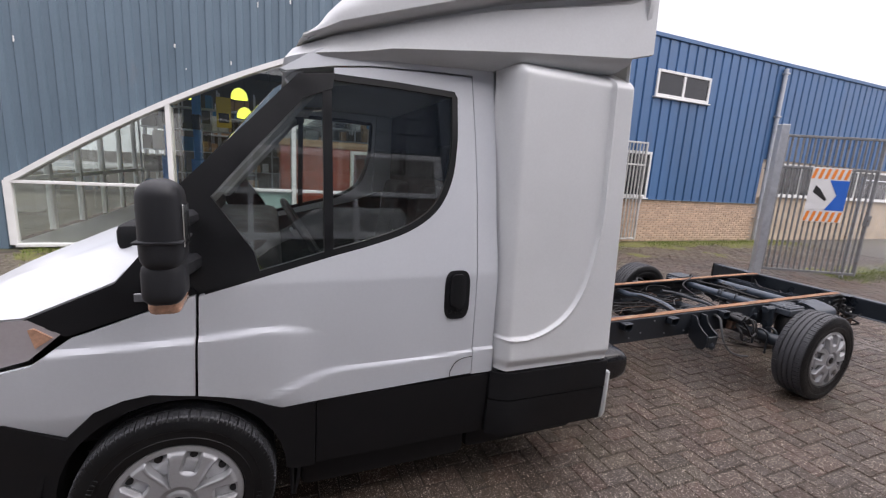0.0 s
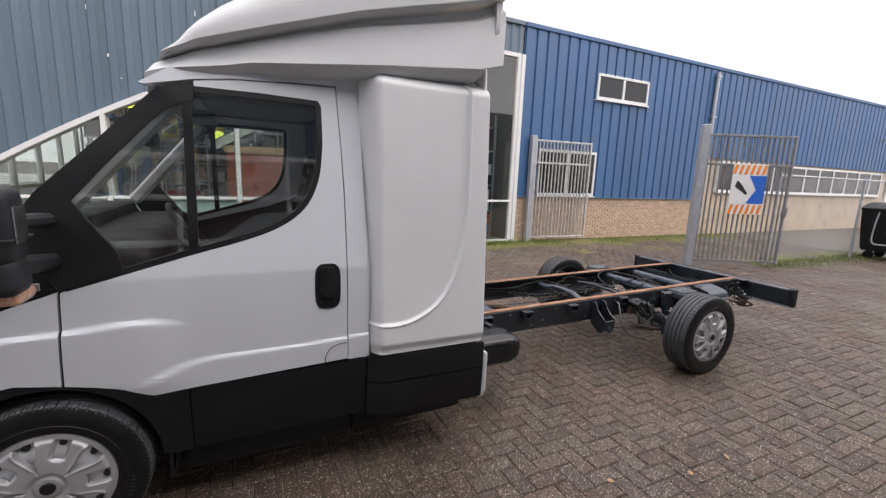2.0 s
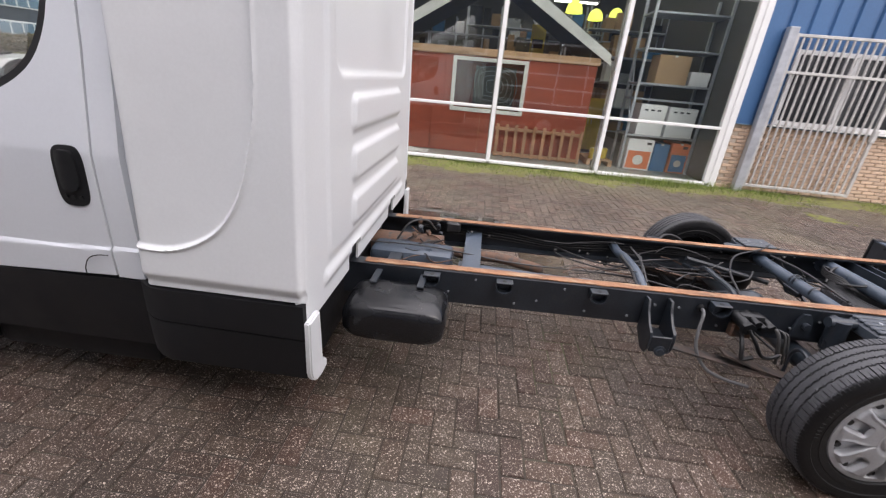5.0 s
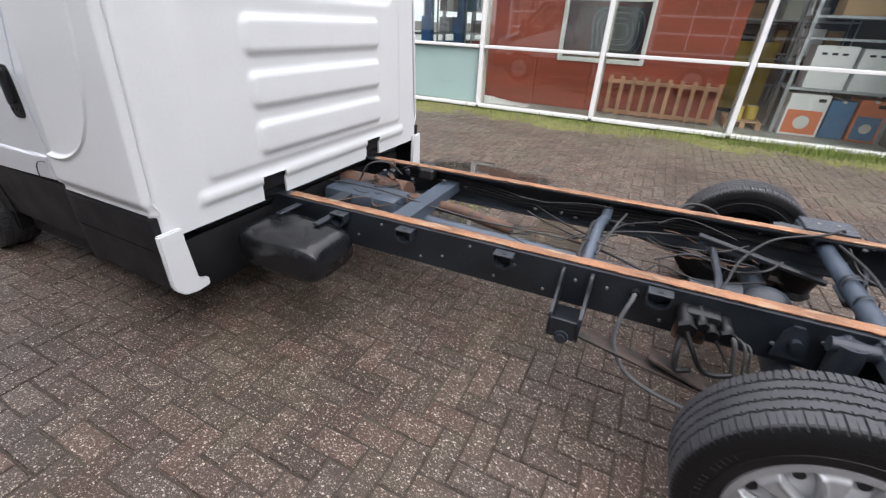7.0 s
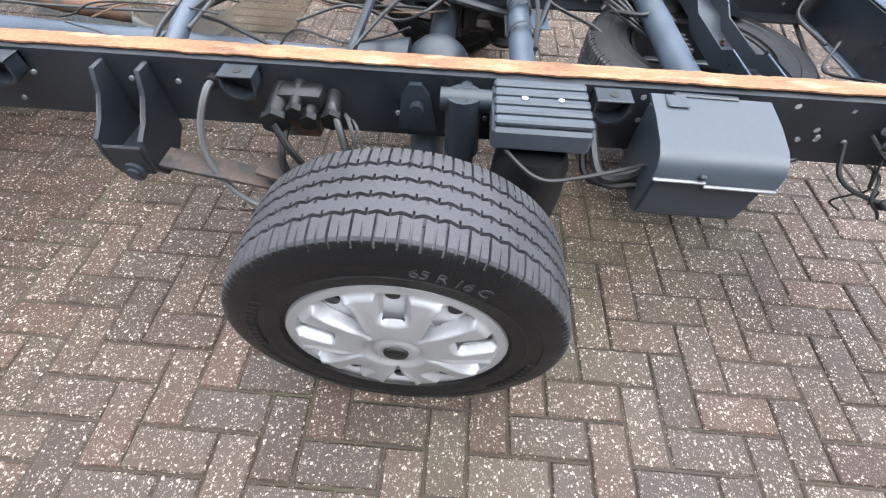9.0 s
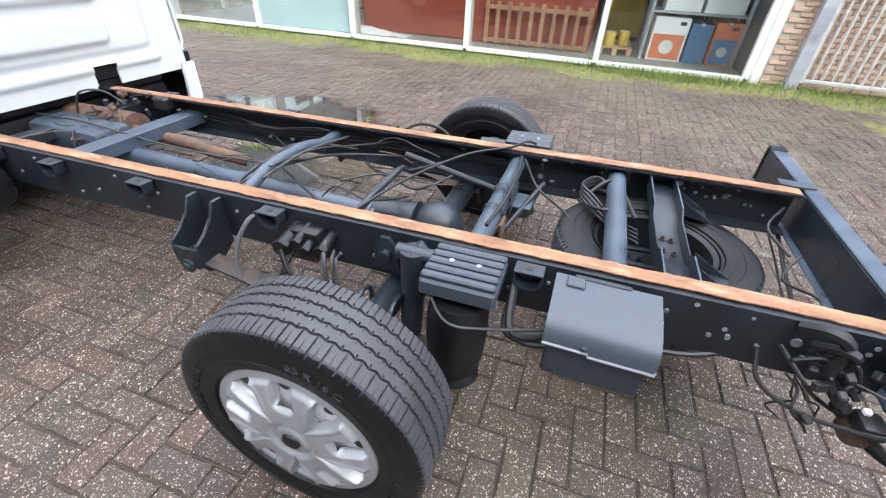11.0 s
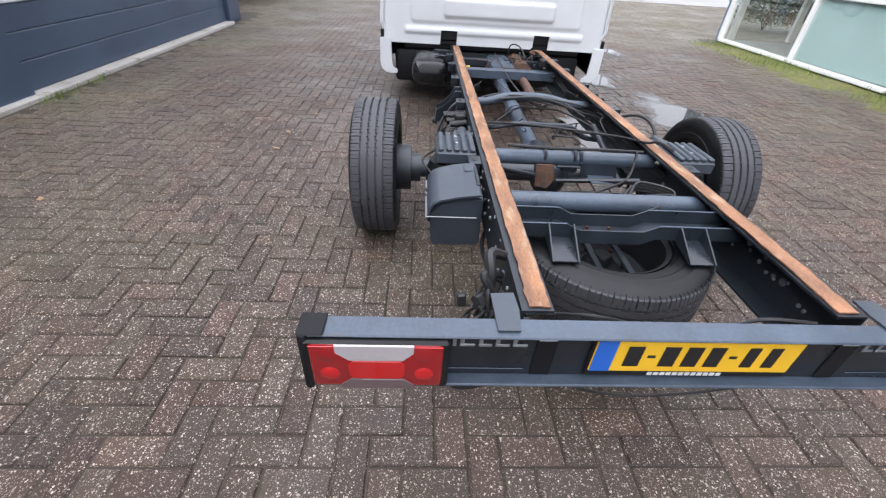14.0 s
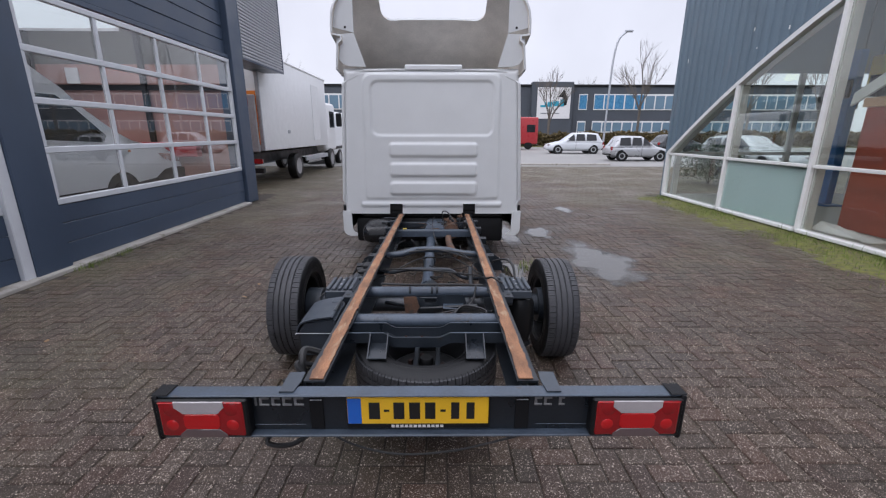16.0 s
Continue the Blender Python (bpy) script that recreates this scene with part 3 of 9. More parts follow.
# shop window: posts, transom, arched head, sill, panes
BAYS = [-5.4, -3.26, -1.3, 0.75, 2.78, 4.8]
shop_window = thing("window_shop", "arched glazed shop front with white painted frames", "window")
shop_window["kind"] = "structure"
for i, x in enumerate(BAYS):
    w = 0.035 if 0 < i < 5 else 0.05
    part("window_post", bx(x - w, x + w, W_Y - 0.07, W_Y + 0.03, 0.06, max(1.06, arch(x) + 0.02), 0.006), FRAMEW, shop_window)
    if 0 < i < 5:
        part("post_reveal", bx(x - 0.05, x + 0.05, W_Y + 0.032, W_Y + 0.16, 0.06, arch(x) - 0.03, 0.006), REVEAL, shop_window)
for a, b in zip(BAYS, BAYS[1:]):
    part("transom", bx(a + 0.05, b - 0.05, W_Y - 0.066, W_Y + 0.03, 1.02, 1.07, 0.006), FRAMEW, shop_window)
    part("window_sill", bx(a + 0.03, b - 0.03, W_Y - 0.1, W_Y + 0.05, 0.03, 0.085, 0.008), FRAMEW, shop_window)
    lo = bmesh.new()
    box(lo, a + 0.04, b - 0.04, W_Y - 0.018, W_Y - 0.008, 0.09, 1.02)
    pane = part("pane", lo, GLASS, shop_window)
    pane.visible_shadow = False
    n = 12
    xs = [a + 0.04 + (b - a - 0.08) * k / n for k in range(n + 1)]
    up = bmesh.new()
    prism(up, [(xs[0], 1.07), (xs[-1], 1.07)] + [(x, max(1.08, arch(x))) for x in reversed(xs)], W_Y - 0.018, W_Y - 0.008, "y")
    pane = part("pane", up, GLASS, shop_window, smooth=0)
    pane.visible_shadow = False
head = bmesh.new()
hx = [-5.42 + 10.24 * k / 60 for k in range(61)]
prev = None
for x in hx:
    z = arch(x)
    ring = [head.verts.new(c) for c in ((x, W_Y - 0.075, z - 0.02), (x, W_Y - 0.075, z + 0.07), (x, W_Y + 0.03, z + 0.07), (x, W_Y + 0.03, z - 0.02))]
    if prev:
        for k in range(4):
            head.faces.new((prev[k], prev[(k + 1) % 4], ring[(k + 1) % 4], ring[k]))
    else:
        head.faces.new(ring)
    prev = ring
head.faces.new(prev[::-1])
part("window_head", head, FRAMEW, shop_window)
soffit = bmesh.new()
prism(soffit, [(x, arch(x) - 0.02) for x in hx] + [(x, arch(x) + 0.06) for x in reversed(hx)], W_Y + 0.032, W_Y + 0.18, "y")
part("arch_soffit", soffit, REVEAL, shop_window)
part("turquoise_infill", bx(-3.22, -1.34, W_Y + 0.0, W_Y + 0.02, 0.1, 1.015, 0), TURQ, shop_window, "pale turquoise painted lower panel")

# end wall of the shop towards the street, glazed below
structure("wall_shop_end", bx(-5.62, -5.5, W_Y + 0.06, 18, 2.9, 5.2, 0.01), DARKCLAD, "slate cladding on the street end of the shop")
end_win = thing("window_end", "glazed street end of the shop with white posts", "window")
end_win["kind"] = "structure"
for k in range(9):
    y = W_Y + 0.3 + k * 1.35
    part("window_post", bx(-5.6, -5.5, y - 0.06, y + 0.06, 0.05, 2.9, 0.006), FRAMEW, end_win)
    if k < 8:
        part("transom", bx(-5.59, -5.51, y + 0.06, y + 1.29, 1.0, 1.08, 0.006), FRAMEW, end_win)
        p = part("pane", bx(-5.56, -5.55, y + 0.06, y + 1.29, 0.1, 2.9, 0), GLASS, end_win)
        p.visible_shadow = False
# shop interior shell
structure("floor_shop", bx(-5.5, 4.9, W_Y + 0.06, 18, -0.1, 0.05, 0), SHOPFLOOR, "grey concrete shop floor", 0)
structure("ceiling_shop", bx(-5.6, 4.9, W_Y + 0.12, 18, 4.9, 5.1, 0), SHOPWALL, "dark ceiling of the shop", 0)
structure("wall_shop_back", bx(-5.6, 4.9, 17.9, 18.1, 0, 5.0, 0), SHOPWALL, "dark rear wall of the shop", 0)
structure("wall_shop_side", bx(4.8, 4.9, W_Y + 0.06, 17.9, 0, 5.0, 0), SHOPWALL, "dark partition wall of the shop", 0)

# ---------------- setting: blue hall ----------------
structure("wall_hall_core", bx(4.9, 40, W_Y + 0.05, W_Y + 0.3, 0, 5.1, 0), MORTAR, "masonry behind the cladding", 0)
plinth_far = structure("wall_hall_plinth", bx(12.2, 40, W_Y - 0.005, W_Y + 0.05, 0, 1.36, 0.004), PLINTHB, "rough beige plinth under the window row")
plinth = structure("wall_hall_brick_base", bx(4.9, 12.2, W_Y + 0.004, W_Y + 0.045, 0, 1.16, 0), MORTAR, "buff brick base with pale joints", 0)
structure("trim_hall", bx(4.94, 12.1, W_Y - 0.06, W_Y + 0.0, 1.145, 1.165, 0.003), DARKCLAD, "dark drip edge under the blue cladding")
structure("end_post", bx(4.84, 4.95, W_Y - 0.09, W_Y + 0.05, 0.0, 4.5, 0.008), FRAMEW, "white corner post between shop and hall")


def window_unit(name, x0, x1, z0, z1, lights, label, y=W_Y):
    w = thing(name, label, "window")
    w["kind"] = "structure"
    for a, b, c, d in ((x0, x0 + 0.07, z0, z1), (x1 - 0.07, x1, z0, z1), (x0 + 0.07, x1 - 0.07, z0, z0 + 0.07), (x0 + 0.07, x1 - 0.07, z1 - 0.07, z1)):
        part("window_frame", bx(a, b, y - 0.075, y + 0.045, c, d, 0.006), FRAMEW, w)
    for k in range(1, lights):
        xm = x0 + (x1 - x0) * k / lights
        part("mullion", bx(xm - 0.04, xm + 0.04, y - 0.07, y + 0.045, z0 + 0.07, z1 - 0.07, 0.005), FRAMEW, w)
    part("window_sill", bx(x0 - 0.04, x1 + 0.04, y - 0.11, y - 0.02, z0 - 0.035, z0 - 0.003, 0.006), FRAMEW, w)
    for k in range(lights):
        a = x0 + (x1 - x0) * k / lights + 0.05
        b = x0 + (x1 - x0) * (k + 1) / lights - 0.05
        part("pane", bx(a, b, y - 0.045, y - 0.035, z0 + 0.05, z1 - 0.05, 0), CARGLS, w)
    return w


window_unit("window_upper", 7.3, 9.22, 3.76, 4.41, 2, "white two-light upper window in blue cladding")
window_unit("window_lower", 5.55, 7.5, 1.2, 2.38, 2, "white two-light window behind a barred gate")
window_unit("window_row", 12.9, 24.6, 1.42, 2.42, 11, "long white row of office windows")
fd = thing("door_1", "white office door in the blue hall", "door")
fd["kind"] = "structure"
part("door_leaf", bx(25.4, 26.7, W_Y - 0.05, W_Y + 0.02, 0.05, 2.45, 0.01), FRAMEW, fd)
part("door_handle", bx(26.5, 26.62, W_Y - 0.1, W_Y - 0.05, 1.0, 1.04, 0.006), ZINC, fd)
dp = thing("drain_pipe", "grey drain pipe with brackets down the blue cladding", "pipe")
bmp = bmesh.new()
rod(bmp, (12.15, W_Y - 0.1, 0.05), (12.15, W_Y - 0.1, 5.05), 0.055, n=16)
part("pipe", bmp, ZINC, dp)
for z in (0.7, 2.2, 3.7, 4.9):
    part("bracket", bx(12.07, 12.23, W_Y - 0.17, W_Y - 0.035, z, z + 0.05, 0.006), ZINC, dp)
wl_ = thing("wall_lamp", "white outdoor wall lamp on a short arm", "lamp")
bmp = bmesh.new()
hose(bmp, [(24.0, W_Y, 3.75), (24.0, W_Y - 0.4, 3.95), (24.0, W_Y - 0.8, 3.93)], 0.03)
part("arm", bmp, ZINC, wl_)
part("shade", bx(23.8, 24.2, W_Y - 1.35, W_Y - 0.75, 3.87, 4.0, 0.05, 3), FRAMEW, wl_)

# ---------------- setting: workshop across the yard ----------------
structure("wall_workshop", bx(-4.75, 12, G_Y - 0.35, G_Y - 0.12, 3.05, 4.8, 0.01), GARDARK, "anthracite metal wall over the workshop doors")
for k in range(7):
    z = 3.07 + k * 0.25
    structure("wall_board", bx(-4.5, 12, G_Y - 0.12, G_Y - 0.1, z, z + 0.235, 0.006), GARDARK, "anthracite horizontal board")
for nm, x0, x1 in (("pillar_corner", -4.72, -4.22), ("pillar_middle", 0.42, 0.86), ("pillar_far", 5.5, 5.95)):
    structure(nm, bx(x0, x1, G_Y - 0.3, G_Y + 0.03, 0.0, 4.8, 0.012), GARDARK, "anthracite steel pillar")
structure("threshold", bx(-4.2, 5.5, G_Y - 0.1, G_Y + 0.1, -0.1, 0.035, 0.012), CONCRETE, "stained concrete threshold strip")


def sectional_door(name, x0, x1, label):
    d = thing(name, label, "garage door")
    d["kind"] = "structure"
    y = G_Y - 0.04
    cols, z_rows = 4, [0.76, 1.33, 1.85, 2.37, 2.93]
    for z0, z1 in ((0.04, 0.28), (0.285, 0.51), (0.515, 0.72)):
        part("door_panel", bx(x0, x1, y - 0.05, y, z0, z1, 0.006), GARDARK, d)
    part("door_panel", bx(x0, x1, y - 0.05, y, 2.99, 3.05, 0.004), GARDARK, d)
    for z in z_rows:
        part("rail", bx(x0, x1, y - 0.05, y + 0.012, z - 0.036, z + 0.036, 0.008), GARTRIM, d)
    for a, b in zip(z_rows, z_rows[1:]):
        for c in range(cols + 1):
            x = x0 + (x1 - x0) * c / cols
            w = 0.05 if c in (0, cols) else 0.027
            xx = x + w if c == 0 else x - w if c == cols else x
            part("stile", bx(xx - w, xx + w, y - 0.045, y + 0.008, a + 0.036, b - 0.036, 0.006), GARTRIM, d)
        for c in range(cols):
            p = part("pane", bx(x0 + (x1 - x0) * c / cols + 0.03, x0 + (x1 - x0) * (c + 1) / cols - 0.03, y - 0.03, y - 0.018, a + 0.04, b - 0.04, 0), GARGLASS, d)
            p.visible_shadow = False
    return d


sectional_door("door_2", -4.2, 0.42, "anthracite sectional workshop door with four rows of panes")
sectional_door("door_3", 0.98, 5.5, "sectional workshop door with pale frame")
structure("door_jamb", bx(0.86, 0.98, G_Y - 0.2, G_Y + 0.01, 0, 3.05, 0.008), GARTRIM, "pale door jamb")
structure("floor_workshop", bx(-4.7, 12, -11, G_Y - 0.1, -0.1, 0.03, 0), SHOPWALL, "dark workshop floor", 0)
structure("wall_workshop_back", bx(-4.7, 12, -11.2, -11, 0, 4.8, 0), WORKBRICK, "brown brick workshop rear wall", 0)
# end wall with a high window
# dark grey over the brick is set for the sky reflected in the top panes
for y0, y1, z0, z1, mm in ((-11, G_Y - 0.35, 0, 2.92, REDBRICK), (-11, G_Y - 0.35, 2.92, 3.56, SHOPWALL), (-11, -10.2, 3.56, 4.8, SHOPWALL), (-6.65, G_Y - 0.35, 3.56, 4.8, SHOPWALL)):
    structure("wall_workshop_end", bx(-4.72, -4.6, y0, y1, z0, z1, 0), mm, "pinkish brick workshop end wall, plain dark grey above", 0)
structure("wall_rail", bx(-4.6, -4.55, -10.9, G_Y - 0.4, 2.4, 2.51, 0.008), SATIN, "dark steel rail along the workshop end wall", 0)
for y in (-8.62, -6.3):
    structure("wall_post", bx(-4.6, -4.5, y - 0.05, y + 0.05, 0.03, 3.56, 0.01), SATIN, "dark steel post on the workshop end wall", 0)
structure("wall_panel", bx(-4.59, -4.57, -7.95, -7.68, 2.53, 2.85, 0.005), FRAMEW, "small white panel on the workshop end wall", 0)
hw = thing("high_window", "long high window in the workshop end wall", "window")
hw["kind"] = "structure"
for y0, y1, z0, z1 in ((-10.2, -6.65, 3.56, 3.62), (-10.2, -6.65, 4.74, 4.8), (-10.2, -10.14, 3.62, 4.74), (-6.71, -6.65, 3.62, 4.74)):
    part("window_frame", bx(-4.7, -4.59, y0, y1, z0, z1, 0.006), FRAMEW, hw)
p = part("pane", bx(-4.665, -4.655, -10.14, -6.71, 3.62, 4.74, 0), GLASS, hw)
p.visible_shadow = False
structure("wall_workshop_far", bx(11.9, 12.0, -11, G_Y - 0.35, 0, 4.8, 0), GARDARK, "anthracite workshop end wall", 0)
structure("wall_workshop_near", bx(5.95, 12, G_Y - 0.3, G_Y, 0, 4.8, 0.01), GARDARK, "anthracite metal wall beside the workshop doors")
# unseen roof; gaps between slabs are added to let light onto the van
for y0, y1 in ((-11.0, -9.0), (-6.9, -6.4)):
    structure("ceiling_workshop", bx(-4.7, 12, y0, y1, 4.8, 5.0, 0), SHOPWALL, "dark workshop roof slab beside unseen gaps left open for daylight", 0)
# ribbed sign box on the corner
sb = thing("ribbed_canopy_box", "grey ribbed metal box jutting from the workshop corner", "canopy")
part("frame", bx(-7.25, -4.76, G_Y - 0.7, G_Y - 0.03, 3.08, 5.6, 0.02), GARDARK, sb)
for k in range(36):
    z = 3.11 + k * 0.068
    part("rib", bx(-7.22, -4.8, G_Y - 0.03, G_Y + 0.005, z, z + 0.05, 0.01), LOUVRE, sb)
for x in (-7.26, -4.8):
    part("corner_trim", bx(x, x + 0.045, G_Y - 0.03, G_Y + 0.012, 3.06, 5.6, 0.006), GARDARK, sb)
part("bottom_trim", bx(-7.215, -4.8, G_Y - 0.03, G_Y + 0.01, 3.06, 3.105, 0.006), GARDARK, sb)
# neighbouring wall behind the box truck
structure("wall_neighbour", bx(-40, -8.6, -9.2, -8.9, 0, 3.4, 0), OFFICE, "dark brick wall of the neighbouring hall", 0)


# ---------------- the chassis-cab truck ----------------
truck = thing("chassis_cab_truck", "white chassis cab truck with sleeper box and bare ladder frame", "truck")
HUB_F, HUB_R, R_TYRE = -2.0, 2.33, 0.346


def side_y(x, z):
    """Left flank of the cab: gently bowed below, leaning in above the belt line."""
    y = 1.055 - 0.012 * ((z - 0.95) / 0.4) ** 2 if z < 1.15 else 1.052 - 0.165 * (z - 1.15) - 0.03 * max(0, z - 1.5) ** 2
    return y - 0.13 * max(0, -1.95 - x) ** 2


def flank(s, dy=0.0):
    return lambda x, z: s * (side_y(x, z) + dy)


def crease(x, z):
    """Pressed lines of the door and wing: a swage over the arch and a ramp towards the sill."""
    top = curve_at([(-2.6, 0.93), (-1.91, 0.955), (-1.7, 0.972), (-1.62, 0.97), (-1.5, 0.94)], x)
    flare = 0.02 * smoothstep(top + 0.01, top - 0.012, z) * smoothstep(-1.47, -1.66, x) * smoothstep(0.58, 0.72, z)
    low = curve_at([(-1.74, 0.665), (-1.62, 0.71), (-1.5, 0.757), (-1.42, 0.772), (-1.0, 0.776), (-0.7, 0.79)], x)
    return flare + 0.011 * smoothstep(low + 0.005, low - 0.007, z) * smoothstep(-1.76, -1.6, x)


ARCH = [(-1.63, 0.635), (-1.69, 0.66), (-1.75, 0.69), (-1.83, 0.715), (-1.92, 0.735)]
ARCH_F = [(-1.93, 0.737), (-2.07, 0.762), (-2.15, 0.75), (-2.24, 0.715), (-2.33, 0.62)]
BELT = [(-1.905, 1.125), (-1.8, 1.155), (-1.45, 1.255), (-1.28, 1.30), (-1.13, 1.35), (-1.02, 1.415), (-0.95, 1.49), (-0.905, 1.6), (-0.885, 1.75), (-0.885, 1.93), (-0.9, 1.955), (-1.16, 1.963), (-1.42, 1.963)]
BELT = [(p.x, p.y) for p in glide([(x, z - 0.012 * smoothstep(-0.9, -1.0, x), 0) for x, z in BELT[:9]], 4)] + BELT[9:]
DOOR = BELT + [(-1.42, 1.985), (-1.28, 2.005), (-1.0, 2.022), (-0.815, 2.027), (-0.80, 1.75), (-0.792, 1.5), (-0.79, 0.67)] + ARCH


def inset(points, d):
    """The line points moved sideways by d in its plane."""
    out = []
    for i, p in enumerate(points):
        a, b = Vector(points[max(0, i - 1)]), Vector(points[min(len(points) - 1, i + 1)])
        t = (b - a).normalized()
        out.append((p[0] - t.y * d, p[1] + t.x * d))
    return out


def cab_side(s):
    side = "left" if s < 0 else "right"
    door = part("door", panel(DOOR, lambda x, z: s * (side_y(x, z) + crease(x, z)), 0.04, 0.03, 0.008), WHITE, truck, "white pressed steel cab door with tall glass")
    # black seal along belt, rear and top of the opening
    line = BELT[1:]
    seal = [p for p in line] + [p for p in reversed(inset(line, 0.026))]
    part("window_seal", panel(seal, flank(s, -0.002), 0.08, 0.022), SATIN, door)
    part("divider_bar", panel([(-1.466, 1.243), (-1.43, 1.253), (-1.43, 1.955), (-1.466, 1.95)], flank(s, -0.001), 0.1, 0.02), SATIN, door)
    pillar = [(-1.905, 1.128), (-1.79, 1.16), (-1.70, 1.19), (-1.72, 1.27), (-1.86, 1.47), (-1.705, 1.66), (-1.535, 1.855), (-1.425, 1.905), (-1.42, 1.965), (-1.555, 1.945), (-1.745, 1.735), (-1.965, 1.5), (-2.03, 1.40), (-2.01, 1.3), (-1.955, 1.19)]
    part("pillar_trim", panel(pillar, flank(s, 0.002), 0.1, 0.025), SATIN, truck, "black windscreen pillar trim")
    glass = [(-1.905, 1.46), (-1.72, 1.24), (-1.69, 1.165), (-1.45, 1.235), (-1.13, 1.33), (-1.02, 1.395), (-0.93, 1.51), (-0.895, 1.75), (-0.895, 1.945), (-1.42, 1.95), (-1.57, 1.87)]
    g = part("window_pane", panel(glass, flank(s, -0.014), 0.12, 0.004), CARGLASS, door)
    g.visible_shadow = False
    # handle in a dark recess
    rnd = [(-0.885 + 0.062 * math.copysign(abs(math.cos(a)) ** 0.55, math.cos(a)), 1.062 + 0.113 * math.copysign(abs(math.sin(a)) ** 0.5, math.sin(a))) for a in [2 * math.pi * k / 28 for k in range(28)]]
    hb = panel(rnd, lambda x, z: s * (side_y(x, z) + 0.006 - 0.9 * (x + 0.885) ** 2), 0.03, 0.02)
    part("door_handle", hb, BLACKP, door, "black recessed door handle with keyhole")
    part("pull", panel([(-0.885 + (x + 0.885) * 0.62, 1.085 + (z - 1.062) * 0.66) for x, z in rnd], lambda x, z: s * (side_y(x, z) + 0.022 - 6.0 * (x + 0.885) ** 2), 0.02, 0.015), BLACKP, door)
    kb = bmesh.new()
    for dx in (-0.03, 0.0, 0.03):
        rod(kb, (-0.886 + dx, s * 1.055, 0.985), (-0.886 + dx, s * 1.066, 0.985), 0.008, n=10)
    part("lock", kb, SATIN, door)
    # filler flap outline and lower seam
    fl = bmesh.new()
    hose(fl, [(-0.905, s * 1.074, 0.668), (-0.903, s * 1.074, 0.7), (-0.88, s * 1.074, 0.74), (-0.84, s * 1.073, 0.758), (-0.795, s * 1.073, 0.762)], 0.0022, 5)
    part("flap_seam", fl, SATIN, door)
    # wing, wedge, headlight
    wing = [(-1.915, 1.118), (-2.05, 1.07), (-2.29, 0.982), (-2.40, 0.90), (-2.55, 0.862), (-2.665, 0.82), (-2.66, 0.71), (-2.49, 0.695)] + list(reversed(ARCH_F))
    part("front_wing", panel(wing, lambda x, z: s * (side_y(x, z) + crease(x, z)), 0.04, 0.02, 0.008), WHITE, truck)
    wedge = [(-1.912, 1.128), (-1.965, 1.2), (-2.03, 1.305), (-2.075, 1.27), (-2.155, 1.168), (-2.41, 1.052), (-2.30, 0.99), (-2.05, 1.078)]
    wd = part("wing_trim", panel(wedge, flank(s, -0.006), 0.06, 0.03), BLACKP, truck, "black plastic trim between bonnet and wing")
    for k in range(3):
        part("badge_bar", bx(-2.1 + k * 0.05, -2.062 + k * 0.05, s * 1.05 - 0.004, s * 1.05 + 0.004, 1.105 + k * 0.012, 1.135 + k * 0.012, 0.002), BADGE, wd)
    lamp = [(-2.315, 1.0), (-2.40, 1.052), (-2.52, 1.045), (-2.64, 0.985), (-2.69, 0.9), (-2.665, 0.835), (-2.55, 0.872), (-2.41, 0.912)]
    hl = part("headlight", panel(lamp, lambda x, z: s * (side_y(x, z) - 0.006 - 0.5 * max(0, -2.45 - x) ** 2 * 3), 0.05, 0.05), CLEARL, truck, "clear swept-back headlight")
    part("indicator", panel([(-2.335, 0.99), (-2.385, 1.025), (-2.40, 1.02), (-2.385, 0.955)], lambda x, z: s * (side_y(x, z) + 0.001), 0.05, 0.02), AMBER_CLEAR, hl)
    # wheel arch and sill trims
    ring = [(HUB_F + 0.385 * math.cos(a), 0.345 + 0.385 * math.sin(a)) for a in [math.pi * k / 18 for k in range(19)]]
    trim = [(-1.5, 0.33), (-1.5, 0.64)] + [(x, z - 0.003) for x, z in ARCH + ARCH_F] + [(-2.49, 0.69), (-2.66, 0.705), (-2.68, 0.45), (-2.55, 0.34)] + list(reversed(ring)) + [(-1.585, 0.33)]
    part("wheel_arch_trim", panel(trim, flank(s, 0.018), 0.06, 0.06), BLACKP, truck)
    part("sill_trim", panel([(-1.495, 0.638), (-0.69, 0.655), (-0.69, 0.33), (-1.495, 0.33)], lambda x, z: s * (side_y(x, z) + 0.012 - 0.25 * max(0, 0.5 - z) ** 2), 0.08, 0.04), BLACKP, truck, "black plastic sill panel")
    # rear cab pillar
    part("cab_pillar", panel([(-0.785, 0.662), (-0.675, 0.662), (-0.69, 1.5), (-0.70, 2.10), (-0.80, 2.085), (-0.81, 2.03), (-0.795, 1.75), (-0.786, 1.5)], lambda x, z: s * (side_y(x, z) + crease(x, z) - 0.004), 0.05, 0.03, 0.012), WHITE, truck)
    part("pillar_inner", panel([(-0.86, 0.64), (-0.56, 0.64), (-0.56, 2.12), (-0.8, 2.12), (-0.86, 2.03)], flank(s, -0.03), 0.1, 0.02), WHITE, truck)
    roofrail = [(-1.42, 1.992), (-1.28, 2.012), (-1.0, 2.029), (-0.812, 2.034), (-0.805, 2.085), (-0.70, 2.10), (-0.70, 2.14), (-1.2, 2.12), (-1.48, 2.05), (-1.62, 1.955), (-1.60, 1.95)]
    part("roof_rail", panel(roofrail, flank(s, 0.004), 0.05, 0.05), WHITE, truck)
